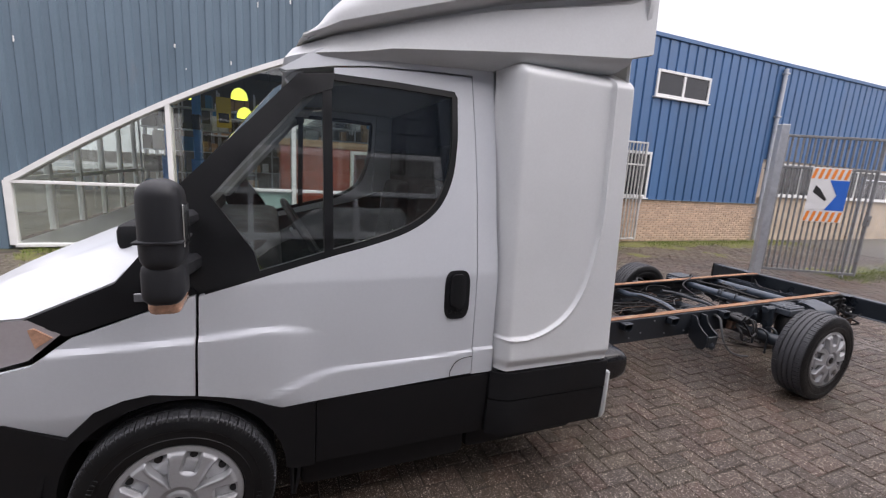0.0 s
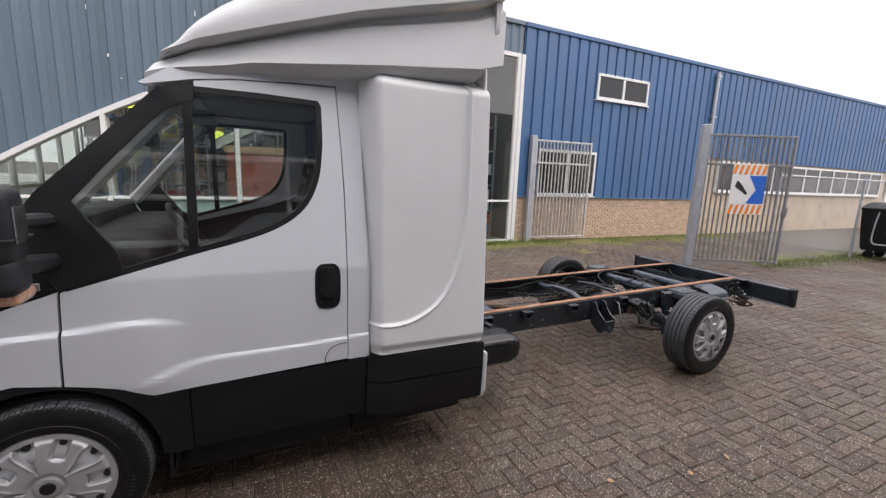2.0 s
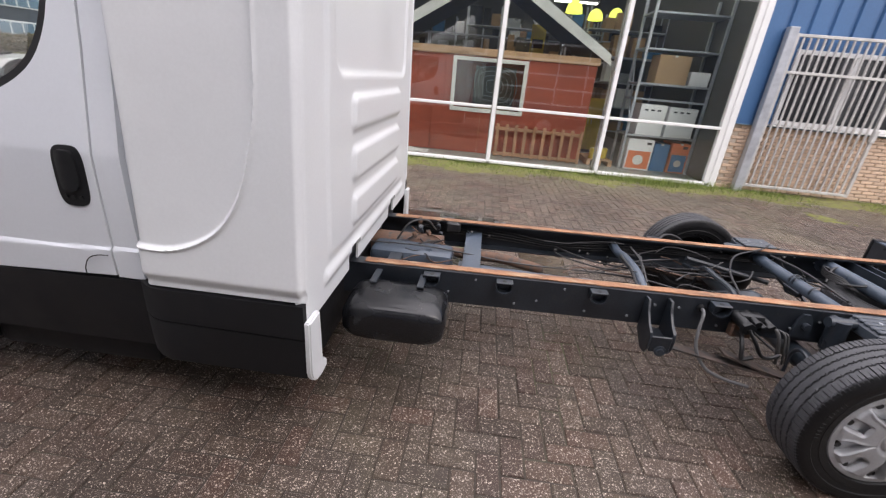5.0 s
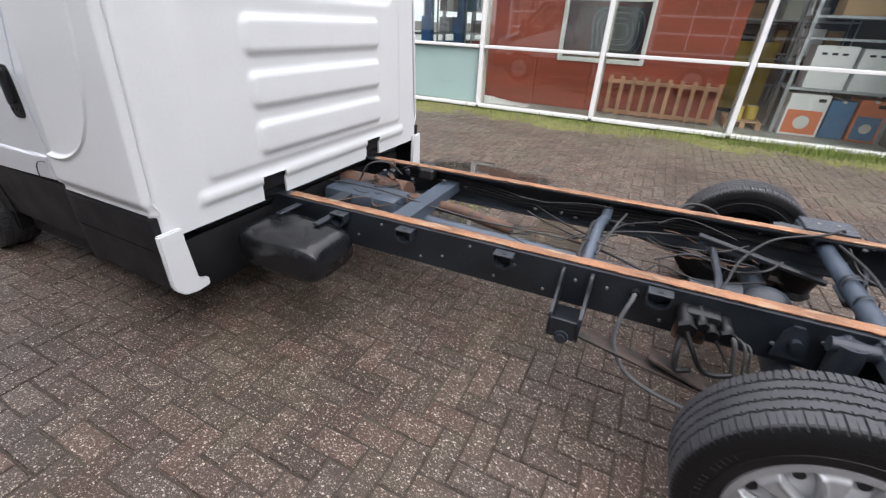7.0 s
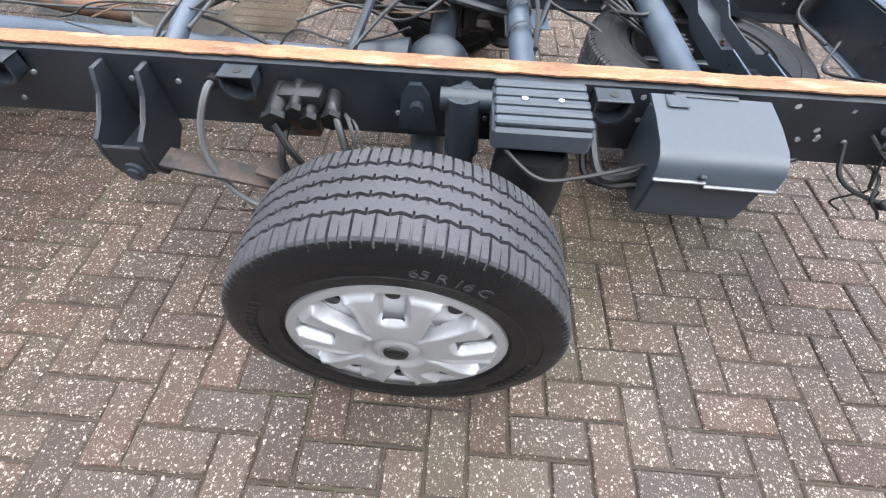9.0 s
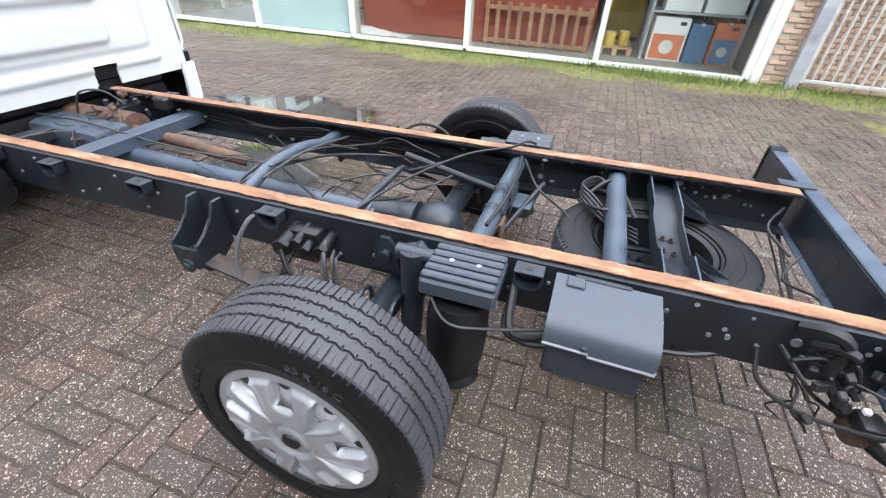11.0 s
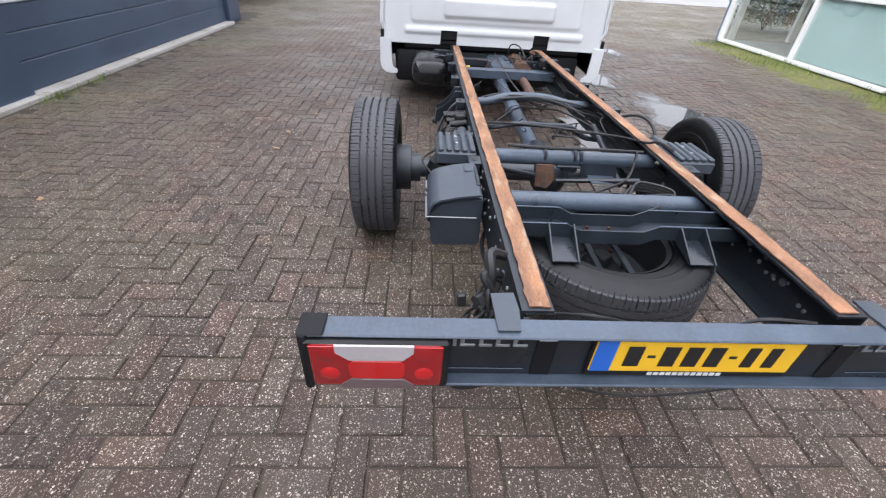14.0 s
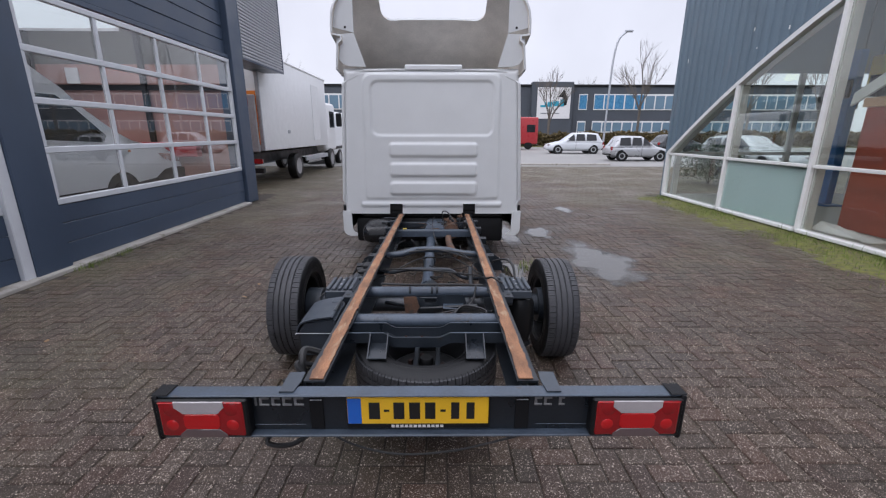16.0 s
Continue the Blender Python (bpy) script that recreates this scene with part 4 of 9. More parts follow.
    # inner door skin so that the cab is closed below the glass
    part("door_lining", panel([(-1.9, 0.68), (-0.8, 0.68), (-0.8, 1.4), (-1.05, 1.3), (-1.9, 1.1)], flank(s, -0.09), 0.3, 0.03), DASH, truck)

    # sleeper flank with its pressed contour
    contour = [(-0.80, 0.845), (-0.60, 0.843), (-0.49, 0.848), (-0.38, 0.89), (-0.29, 0.96), (-0.215, 1.08), (-0.168, 1.25), (-0.145, 1.38), (-0.136, 1.6), (-0.134, 2.2)]
    contour = [(p.x, p.y) for p in glide([(x, z, 0) for x, z in contour], 3)]

    def raised(x, z):
        best = 9
        inside = z > curve_at(contour, x) if x < -0.136 else False
        for (ax, az), (bx_, bz) in zip(contour, contour[1:]):
            dx, dz = bx_ - ax, bz - az
            t = min(1, max(0, ((x - ax) * dx + (z - az) * dz) / (dx * dx + dz * dz)))
            best = min(best, math.hypot(x - ax - t * dx, z - az - t * dz))
        d = best if inside else -best
        return 0.013 * smoothstep(-0.006, 0.006, d) - 0.008 * math.exp(-((d + 0.006) / 0.006) ** 2)

    def sleeper_y(x, z):
        y = 1.128 - 0.05 * (z - 0.6)
        y -= 0.13 * (1 - smoothstep(-0.705, -0.60, x)) ** 1.5
        y -= 0.03 * smoothstep(-0.022, 0.004, x) ** 2
        y -= 0.16 * smoothstep(2.03, 2.165, z) ** 2
        y -= 0.02 * smoothstep(0.74, 0.69, z)
        return y - raised(x, z)

    x0, x1, z0, z1 = -0.70, 0.004, 0.675, 2.155
    part("sleeper_side", thicken(sheet(140, 250, lambda u, v: (x0 + (x1 - x0) * u, s * sleeper_y(x0 + (x1 - x0) * u, z0 + 0.004 * u + (z1 - z0) * v - 0.04 * (1 - smoothstep(0, 0.25, u)) * v), z0 + (z1 - z0) * v - 0.04 * (1 - smoothstep(0, 0.25, u)) * v)), 0.012), OFFWHITE, truck, "moulded white sleeper flank with a pressed contour line", 60)
    part("sleeper_skirt", panel([(-0.685, 0.525), (0.0, 0.515), (0.0, 0.665), (-0.685, 0.665)], lambda x, z: s * (1.115 - 0.05 * (1 - smoothstep(-0.7, -0.6, x))), 0.05, 0.03), BLACKP, truck)
    part("sleeper_skirt", panel([(-0.685, 0.33), (0.0, 0.32), (0.0, 0.508), (-0.685, 0.518)], lambda x, z: s * (1.113 - 0.05 * (1 - smoothstep(-0.7, -0.6, x)) - 0.3 * max(0, 0.5 - z) ** 2), 0.05, 0.03), BLACKP, truck)
    # white hooked flap at the rear lower corner
    fl = bmesh.new()
    prism(fl, [(s * 1.122, 0.6), (s * 1.122, 0.36), (s * 1.108, 0.325), (s * 1.075, 0.292), (s * 1.02, 0.28), (s * 0.955, 0.285), (s * 0.955, 0.325), (s * 0.995, 0.332), (s * 1.01, 0.355), (s * 1.015, 0.6)], 0.003, 0.028, "x")
    bmesh.ops.bevel(fl, geom=fl.edges[:], offset=0.006, segments=2, affect="EDGES")
    part("corner_flap", fl, OFFWHITE, truck)
    # mirror
    mir = part("mirror", bx(-1.99, -1.88, s * 1.285, s * 1.435, 1.29, 1.545, 0.05, 5), MIRRORP, truck, "tall black plastic door mirror")
    part("mirror_foot", bx(-1.99, -1.885, s * 1.285, s * 1.42, 1.195, 1.325, 0.035, 4), MIRRORP, mir)
    part("mirror_rib", bx(-1.993, -1.877, s * 1.282, s * 1.438, 1.375, 1.383, 0.0035, 2), MIRRORP, mir)
    part("mirror_glass", bx(-1.882, -1.877, s * 1.32, s * 1.4, 1.36, 1.48, 0.002), CHROME, mir)
    arm = bmesh.new()
    beam(arm, (-1.93, s * 1.02, 1.40), (-1.93, s * 1.32, 1.42), 0.07, 0.05, 0.015)
    beam(arm, (-1.93, s * 1.03, 1.24), (-1.93, s * 1.32, 1.28), 0.08, 0.06, 0.015)
    part("mirror_arm", arm, MIRRORP, mir)
    part("side_indicator", bx(-1.985, -1.9, s * 1.24, s * 1.375, 1.158, 1.21, 0.02, 3), AMBER_CLEAR, mir, "amber indicator under the mirror")
    # mud flap and bracket behind the front wheel
    part("mud_flap", bx(-1.6, -1.585, s * 0.82, s * 1.04, 0.2, 0.5, 0.004), BLACKP, truck)


for s in (-1, 1):
    cab_side(s)

# cab roof, windscreen, bonnet, front end, floor
part("cab_roof", thicken(sheet(16, 30, lambda u, v: (-1.60 + 0.92 * u, (v - 0.5) * 1.74, curve_at([(-1.6, 1.93), (-1.48, 2.03), (-1.3, 2.08), (-0.9, 2.115), (-0.68, 2.12)], -1.60 + 0.92 * u) + 0.05 * (1 - abs(2 * v - 1) ** 2.6))), 0.02), WHITE, truck)


def screen(u, v):
    w = 1.62 - 0.16 * u
    y = (v - 0.5) * w
    bow = 0.13 * (1 - (2 * v - 1) ** 2)
    return (-2.01 + 0.47 * u - bow, y, 1.40 + 0.56 * u)


ws = part("windscreen", thicken(sheet(10, 24, screen), 0.005), CARGLASS, truck)
ws.visible_shadow = False
part("scuttle", bx(-2.2, -1.98, -0.85, 0.85, 1.24, 1.345, 0.03, 2), BLACKP, truck)
wip = bmesh.new()
for y in (-0.55, 0.1):
    beam(wip, (-2.2, y, 1.36), (-2.14, y + 0.5, 1.43), 0.02, 0.015)
part("wiper", wip, SATIN, truck)


def bonnet(u, v):
    w = 2 * v - 1
    x = -2.08 - 0.66 * u
    edge = curve_at([(-2.78, 0.95), (-2.66, 0.995), (-2.52, 1.052), (-2.41, 1.06), (-2.155, 1.175), (-2.06, 1.285)], x)
    mid = curve_at([(-2.78, 0.98), (-2.66, 1.06), (-2.45, 1.175), (-2.2, 1.295), (-2.05, 1.355)], x)
    half = side_y(x, edge) - 0.006 - 0.35 * max(0, -2.5 - x)
    z = edge + (mid - edge) * (1 - abs(w) ** 3.6) + 0.012 * (smoothstep(0.62, 0.7, abs(w)) - smoothstep(0.78, 0.9, abs(w)))
    return (x - 0.1 * (1 - w * w) * u, w * half, z)


part("bonnet", thicken(sheet(18, 40, bonnet), 0.02), WHITE, truck, "white short sloping bonnet")
nose = bmesh.new()
box(nose, -2.80, -2.62, -0.86, 0.86, 0.62, 1.0, 0.06, 3)
part("front_panel", nose, WHITE, truck)
part("grille", bx(-2.825, -2.79, -0.5, 0.5, 0.72, 0.92, 0.02, 2), BLACKP, truck)
part("bumper", bx(-2.84, -2.5, -0.96, 0.96, 0.32, 0.66, 0.07, 3), BLACKP, truck)
for x0, x1, z0 in ((-1.56, -0.75, 0.17), (-0.75, -0.06, 0.19)):
    part("undertray", bx(x0, x1, -0.98, 0.92, z0, 0.5, 0.04, 2), BLACKP, truck)
part("cab_floor", bx(-2.4, -0.05, -0.9, 0.9, 0.5, 0.62, 0.02), SATIN, truck)
part("engine_bay", bx(-2.6, -2.1, -0.6, 0.6, 0.4, 1.0, 0.03), SATIN, truck)
for s in (-1, 1):
    part("inner_arch", bx(-2.45, -1.62, s * 0.62 - 0.02, s * 0.62 + 0.02, 0.3, 0.82, 0.01), SATIN, truck)
    liner = bmesh.new()
    arcs = [(HUB_F + 0.43 * math.cos(a), 0.33 + 0.43 * math.sin(a)) for a in [math.pi * (k - 2) / 20 for k in range(25)]]
    prism(liner, arcs + [(HUB_F + (x - HUB_F) * 1.03, 0.33 + (z - 0.33) * 1.03) for x, z in reversed(arcs)], s * 0.62, s * 1.03, "y")
    part("arch_liner", liner, BLACKP, truck)
    part("inner_arch_top", bx(-2.5, -1.6, s * 0.62 if s > 0 else -0.98, 0.98 if s > 0 else s * 0.62, 0.775, 0.80, 0.008), SATIN, truck)
part("dashboard", bx(-2.12, -1.62, -0.84, 0.84, 0.95, 1.27, 0.07, 3), DASH, truck)
sw = bmesh.new()
ringp = [(0.2 * math.cos(2 * math.pi * k / 28), 0.2 * math.sin(2 * math.pi * k / 28), 0) for k in range(29)]
hose(sw, ringp, 0.016, 8, 1, False)
for a in (90, 210, 330):
    rod(sw, (0, 0, -0.03), (0.195 * math.cos(radians(a)), 0.195 * math.sin(radians(a)), 0), 0.014, n=8)
rod(sw, (0, 0, -0.05), (0, 0, 0.0), 0.07, n=20)
bmesh.ops.transform(sw, matrix=pose(-1.5, -0.45, 1.24, 0, 58, 0), verts=sw.verts[:])
part("steering_wheel", sw, SATIN, truck)
for y in (-0.47, 0.47):
    st = bmesh.new()
    box(st, -1.35, -0.85, y - 0.25, y + 0.25, 0.78, 0.95, 0.05, 3)
    seat = part("seat", st, SEAT, truck, "dark grey cab seat")
    sb_ = bmesh.new()
    box(sb_, -0.06, 0.06, -0.24, 0.24, 0, 0.62, 0.05, 3, pose(-0.85, y, 0.9, 0, 9, 0))
    part("backrest", sb_, SEAT, seat)
    hr = bmesh.new()
    box(hr, -0.045, 0.045, -0.13, 0.13, 0, 0.2, 0.04, 3, pose(-0.76, y, 1.55, 0, 9, 0))
    part("headrest", hr, SEAT, seat)
part("roof_lining", bx(-1.45, -0.7, -0.8, 0.8, 2.0, 2.03, 0.01), LINING, truck)
for s in (-1, 1):
    ip = bmesh.new()
    beam(ip, (-2.0, s * 0.85, 1.34), (-1.5, s * 0.78, 1.93), 0.05, 0.085, 0.02)
    part("inner_pillar", ip, LINING, truck, "light grey lining of the windscreen pillar")
part("mirror_pod", bx(-1.76, -1.7, -0.12, 0.12, 1.72, 1.82, 0.02, 2), SATIN, truck)
for y in (-0.5, 0.5):
    part("sun_visor", bx(-1.56, -1.4, y - 0.22, y + 0.22, 1.93, 1.95, 0.008), LINING, truck)
part("rear_bulkhead", bx(-0.74, -0.70, -0.84, 0.84, 0.6, 2.05, 0.01), SEAT, truck)


# sleeper: back wall with pressed ribs, roof
def rrect(y, z, y0, y1, z0, z1, r):
    """Signed distance inside a rounded rectangle, positive inside."""
    dx = max(y0 + r - y, y - (y1 - r), 0)
    dz = max(z0 + r - z, z - (z1 - r), 0)
    edge = min(y - y0, y1 - y, z - z0, z1 - z)
    return r - math.hypot(dx, dz) if dx > 0 and dz > 0 else edge


def back_x(y, z):
    x = 0.0
    x += 0.014 * smoothstep(0.0, 0.03, rrect(y, z, -0.83, 0.83, 0.74, 2.18, 0.12)) * smoothstep(1.38, 1.52, z)
    x -= 0.014 * smoothstep(0.0, 0.035, rrect(y, z, -0.745, 0.745, 1.475, 2.105, 0.11))
    x += 0.01 * smoothstep(0.0, 0.025, rrect(y, z, -0.84, 0.84, 0.735, 1.6, 0.05)) * (1 - smoothstep(1.38, 1.52, z))
    for z0, z1 in ((1.235, 1.415), (1.005, 1.185), (0.785, 0.96)):
        x += 0.02 * smoothstep(0.0, 0.03, rrect(y, z, -0.54, 0.53, z0, z1, 0.05))
    x += 0.014 * smoothstep(0.0, 0.02, rrect(y, z, -0.895, 0.885, 0.64, 0.71, 0.02))
    e = max(abs(y) - (1.06 - 0.05 * (z - 0.6)), z - 2.165, 0)
    return x - 4.0 * e * e * 4


Y0, Z0, Z1 = 1.105, 0.56, 2.225


def back_pt(u, v):
    z = Z0 + (Z1 - Z0) * v
    y = (2 * u - 1) * (Y0 - 0.05 * (z - 0.6))
    return (back_x(y, z), y, z)


def back_keep(u, v):
    z = Z0 + (Z1 - Z0) * v
    y = (2 * u - 1) * (Y0 - 0.05 * (z - 0.6))
    return not (z < 0.68 and (-0.545 < y < -0.385 or 0.345 < y < 0.505))


part("sleeper_back", thicken(sheet(170, 120, back_pt, back_keep), 0.012), OFFWHITE, truck, "white moulded back wall with pressed ribs and two notches", 60)
part("sleeper_roof", thicken(sheet(14, 30, lambda u, v: (-0.7 + 0.70 * u, (2 * v - 1) * 0.89, 2.155 + 0.04 * smoothstep(0, 0.25, u) + 0.02 * (1 - abs(2 * v - 1) ** 4))), 0.015), OFFWHITE, truck)
part("roof_tab", bx(-0.1, 0.006, -0.33, 0.32, 2.2, 2.262, 0.012), OFFWHITE, truck)
part("sleeper_floor", bx(-0.70, -0.03, -1.05, 1.05, 0.55, 0.6, 0.01), SATIN, truck)
for y in (-0.465, 0.425):
    part("notch_liner", bx(-0.16, -0.015, y - 0.085, y + 0.085, 0.6, 0.7, 0.004), SATIN, truck)


# roof fairing: a hollow shell, open to the rear, with a scooped rear edge
def fair_prof(x):
    zt = curve_at([(-1.5, 2.1), (-1.48, 2.16), (-1.44, 2.23), (-1.38, 2.3), (-1.3, 2.375), (-1.1, 2.515), (-0.77, 2.715), (-0.38, 2.94), (-0.1, 3.08), (0.05, 3.13)], x)
    zm = curve_at([(-1.55, 2.035), (-1.4, 2.12), (-0.73, 2.32), (-0.1, 2.468), (0.12, 2.57)], x)
    zl = curve_at([(-1.55, 1.95), (-1.45, 1.99), (-1.2, 2.045), (-0.6, 2.1), (-0.08, 2.14), (0.12, 2.19)], x)
    w = curve_at([(-1.55, 0.84), (-1.48, 0.91), (-1.4, 0.95), (-1.1, 1.005), (-0.6, 1.073), (0.12, 1.14)], x)
    return zt, zm, zl, w


def fair_section(x):
    zt, zm, zl, w = fair_prof(x)
    g = 0.012 + 0.045 * smoothstep(-1.2, 0.1, x)
    half = [(w - 0.4, zl - 0.04), (w - 0.24, zl - 0.03), (w - 0.13, zl - 0.014), (w - 0.06, zl + 0.006), (w - 0.035, zl + 0.035), (w - 0.062, zm - g - 0.03), (w - 0.067, zm - g), (w - 0.105, zm - g * 0.5), (w - 0.105, zm + 0.005), (w - 0.02, zm + 0.016), (w - 0.004, zm + 0.03)]
    b = zm + 0.03
    n = 34
    for k in range(1, n + 1):
        t = math.pi / 2 * k / n
        half.append(((w - 0.004) * math.cos(t) ** 0.55, b + (zt - b) * math.sin(t) ** 0.62))
    return [(-y, z) for y, z in half] + [(y, z) for y, z in reversed(half[:-1])]


def hole_depth(p):
    """How far p lies inside the rounded opening in the top of the fairing, seen from above."""
    dx, dy = -0.53 + 0.14 - p.x, abs(p.y) - (0.63 - 0.14)
    return 0.14 - (math.hypot(dx, dy) if dx > 0 and dy > 0 else max(dx, dy))


fa = bmesh.new()
NX = 96
secs = []
for i in range(NX + 1):
    x = -1.5 + 1.55 * (i / NX) ** 1.15
    rear = smoothstep(-0.7, 0.05, x)
    secs.append([fa.verts.new((x - 0.05 * rear * smoothstep(2.75, 3.12, z) ** 1.5 - 0.02 * rear * smoothstep(2.5, 2.2, z) - 0.11 * smoothstep(-1.25, -1.5, x) * smoothstep(2.16, 1.98, z), y, z)) for y, z in fair_section(x)])
for a, b in zip(secs, secs[1:]):
    for k in range(len(a) - 1):
        if a[k].co.x > -0.09 and min(k, len(a) - 2 - k) < 4:
            continue
        if a[k].co.z > 2.6 and hole_depth((a[k].co + b[k + 1].co) / 2) > 0:
            continue
        fa.faces.new((a[k], a[k + 1], b[k + 1], b[k]))
fa.faces.new(secs[0])
bmesh.ops.delete(fa, geom=[v for v in fa.verts if not v.link_faces], context="VERTS")
# draw the rim of the opening onto its rounded outline
for v in [q for q in fa.verts if q.is_boundary and q.co.z > 2.6 and abs(hole_depth(q.co)) < 0.05]:
    for step in range(4):
        d, e = hole_depth(v.co), 0.002
        gx = (hole_depth(v.co + Vector((e, 0, 0))) - d) / e
        gy = (hole_depth(v.co + Vector((0, e, 0))) - d) / e
        rise = curve_at([(-1.1, 0.6), (-0.4, 0.56), (0.05, 0.45)], v.co.x)
        v.co += Vector((-gx * d, -gy * d, -gx * d * rise))
shell = part("roof_fairing", thicken(fa, 0.022), SPOILER, truck, "tall grey-white roof fairing, hollow and open behind", 40)
# raw glass-fibre on the inside
shell.data.materials.append(RAWGRP)
for f in shell.data.polygons:
    if f.normal.y * f.center.y + f.normal.z * (f.center.z - 2.3) < 0:
        f.material_index = 1
for s in (-1, 1):
    ear = sorted([(y * s, z) for y, z in fair_section(0.03) if y * s > 0.9 and 2.6 < z < 3.05], key=lambda p: p[1])
    for outline in ([(0.885, 2.585)] + ear + [(0.885, ear[-1][1])], [(1.072, 2.565), (1.082, 2.42), (1.072, 2.33), (1.02, 2.265), (0.95, 2.24), (0.765, 2.236), (0.885, 2.58)]):
        fl = bmesh.new()
        prism(fl, [(s * y, z) for y, z in outline], -0.014, 0.01, "x")
        bmesh.ops.recalc_face_normals(fl, faces=fl.faces[:])
        part("fairing_flange", fl, SPOILER, truck)
    part("flange_bolt", bx(0.008, 0.014, s * 0.975 - 0.012, s * 0.975 + 0.012, 2.625, 2.649, 0.004), SATIN, truck)
part("fairing_base", bx(-1.35, -0.06, -0.72, 0.72, 2.16, 2.215, 0.01), SPOILER, truck)


# wheels
def tyre_bm(width=0.225, r=R_TYRE, rim=0.215):
    """Road tyre: stepped sidewalls, four fine zigzag grooves, slotted shoulders and short sipes."""
    h = width / 2
    wall = [(rim, -h * 0.74), (rim + 0.006, -h * 0.86), (rim + 0.014, -h * 0.885), (rim + 0.017, -h * 0.95), (rim + 0.045, -h * 0.985), (rim + 0.047, -h * 0.968), (rim + 0.074, -h * 0.972), (rim + 0.076, -h * 0.99), (r - 0.036, -h * 0.975), (r - 0.02, -h * 0.93)]
    edge = [(r - 0.009, -h * 0.885), (r - 0.0045, -h * 0.84)]
    tread = [(-h * 0.6, 0)]
    for c in (-0.47, -0.16, 0.16, 0.47):
        q = c * h
        tread += [(q - 0.0115, 0), (q - 0.011, 2), (q - 0.0036, 2), (q - 0.0028, 1), (q + 0.0028, 1), (q + 0.0036, 3), (q + 0.011, 3), (q + 0.0115, 0)]
    tread += [(h * 0.6, 0)]
    bm = bmesh.new()
    rings = []
    pitches = 62
    for k in range(pitches):
        for f in (0.0, 0.012, 0.13, 0.142, 0.5, 0.512, 0.61, 0.622):
            a = 2 * math.pi * (k + f) / pitches
            c, s = math.cos(a), math.sin(a)
            slot = 0.01 < f < 0.135
            sipe = 0.505 < f < 0.615
            zig = 0.0024 if f < 0.45 else -0.0024
            row = list(wall)
            for q, y in edge:
                row.append((q - (0.008 if slot else 0.004 if sipe else 0), y))
            for y, g in tread:
                d = 0.0085 if g == 1 else 0.007 if (slot and g == 2) or (sipe and g == 3) else 0.0085 if slot and abs(y) > h * 0.55 else 0
                row.append((r - 0.004 * (y / h) ** 2 - d, y + (zig if abs(y) < h * 0.55 else 0)))
            for q, y in reversed(edge):
                row.append((q - (0.008 if slot else 0.004 if sipe else 0), -y))
            row += [(q, -y) for q, y in reversed(wall)]
            rings.append([bm.verts.new((q * c, y, q * s)) for q, y in row])
    m = len(rings[0])
    nw = len(wall)
    for a, b in zip(rings, rings[1:] + rings[:1]):
        for i in range(m - 1):
            f = bm.faces.new((a[i], a[i + 1], b[i + 1], b[i]))
            f.material_index = 1 if nw <= i < m - nw - 1 else 0
        bm.faces.new((a[m - 1], a[0], b[0], b[m - 1]))
    return bm


TYRES = {}


def tyre(parent, width=0.225, r=R_TYRE):
    if (width, r) in TYRES:
        ob = new("tyre", TYRES[width, r])
        ob.parent = parent
        ob["label"] = "black road tyre with worn grey tread"
        return ob
    ob = part("tyre", tyre_bm(width, r), RUBBER, parent, "black road tyre with worn grey tread", 30)
    ob.data.materials.append(TREAD)
    TYRES[width, r] = ob.data
    return ob


def text_bm(body, size, depth):
    """Letters as a mesh, along x with their feet at y = 0."""
    cu = bpy.data.curves.new("letters", "FONT")
    cu.body, cu.size, cu.extrude, cu.resolution_u = body, size, depth, 3
    ob = new("letters", cu)
    me = bpy.data.meshes.new_from_object(ob.evaluated_get(bpy.context.evaluated_depsgraph_get()))
    bm = bmesh.new()
    bm.from_mesh(me)
    bpy.data.objects.remove(ob)
    bpy.data.curves.remove(cu)
    bpy.data.meshes.remove(me)
    return bm


def hubcap_bm():
    """A pressed silver cap facing -y: five broad forked petals, a window in each fork, slots between."""
    nr, na = 60, 460
    R = 0.229

    def shape(q, v):
        d = abs(((v * 5 - 0.75) % 1.0) - 0.5)
        r = R * q
        return r, d * r * 1.2566, (0.5 - d) * r * 1.2566

    def pt(u, v):
        r, mid, gap = shape(u, v)
        ring = 1 - smoothstep(0.84, 0.89, u)
        dome = 0.014 * (1 - u ** 2.2) + 0.01 * smoothstep(0.2, 0.3, u) * ring
        fork = smoothstep(0.032, 0.022, math.hypot(mid, 1.1 * max(0, 0.138 - r))) * smoothstep(0.105, 0.135, r) * ring
        gw = 0.0015 + 0.031 * smoothstep(0.36, 0.82, u)
        slot = smoothstep(gw + 0.005, gw - 0.003, gap) * smoothstep(0.26, 0.42, u) * ring
        ridge = 0.004 * math.exp(-((gap - gw - 0.009) / 0.006) ** 2) * smoothstep(0.35, 0.5, u) * ring
        hub = 0.006 * smoothstep(0.2, 0.16, u)
        edge = 0.012 * smoothstep(0.96, 1.0, u) ** 2
        a = 2 * math.pi * v
        q = 0.004 + (R - 0.004) * u
        return (q * math.cos(a), -(dome + ridge + hub - 0.02 * fork - 0.024 * slot - edge), q * math.sin(a))

    def keep(u, v):
        r, mid, gap = shape(u, v)
        window = max(abs(mid) / 0.0195, abs(r - 0.158) / 0.034)
        slot = max(gap / (0.001 + 0.027 * smoothstep(0.36, 0.82, u)), abs(r - 0.154) / 0.039)
        return window > 1 and slot > 1
    bm = sheet(nr, na, pt, keep)
    bmesh.ops.remove_doubles(bm, verts=bm.verts[:], dist=1e-5)
    return thicken(bm, 0.003)


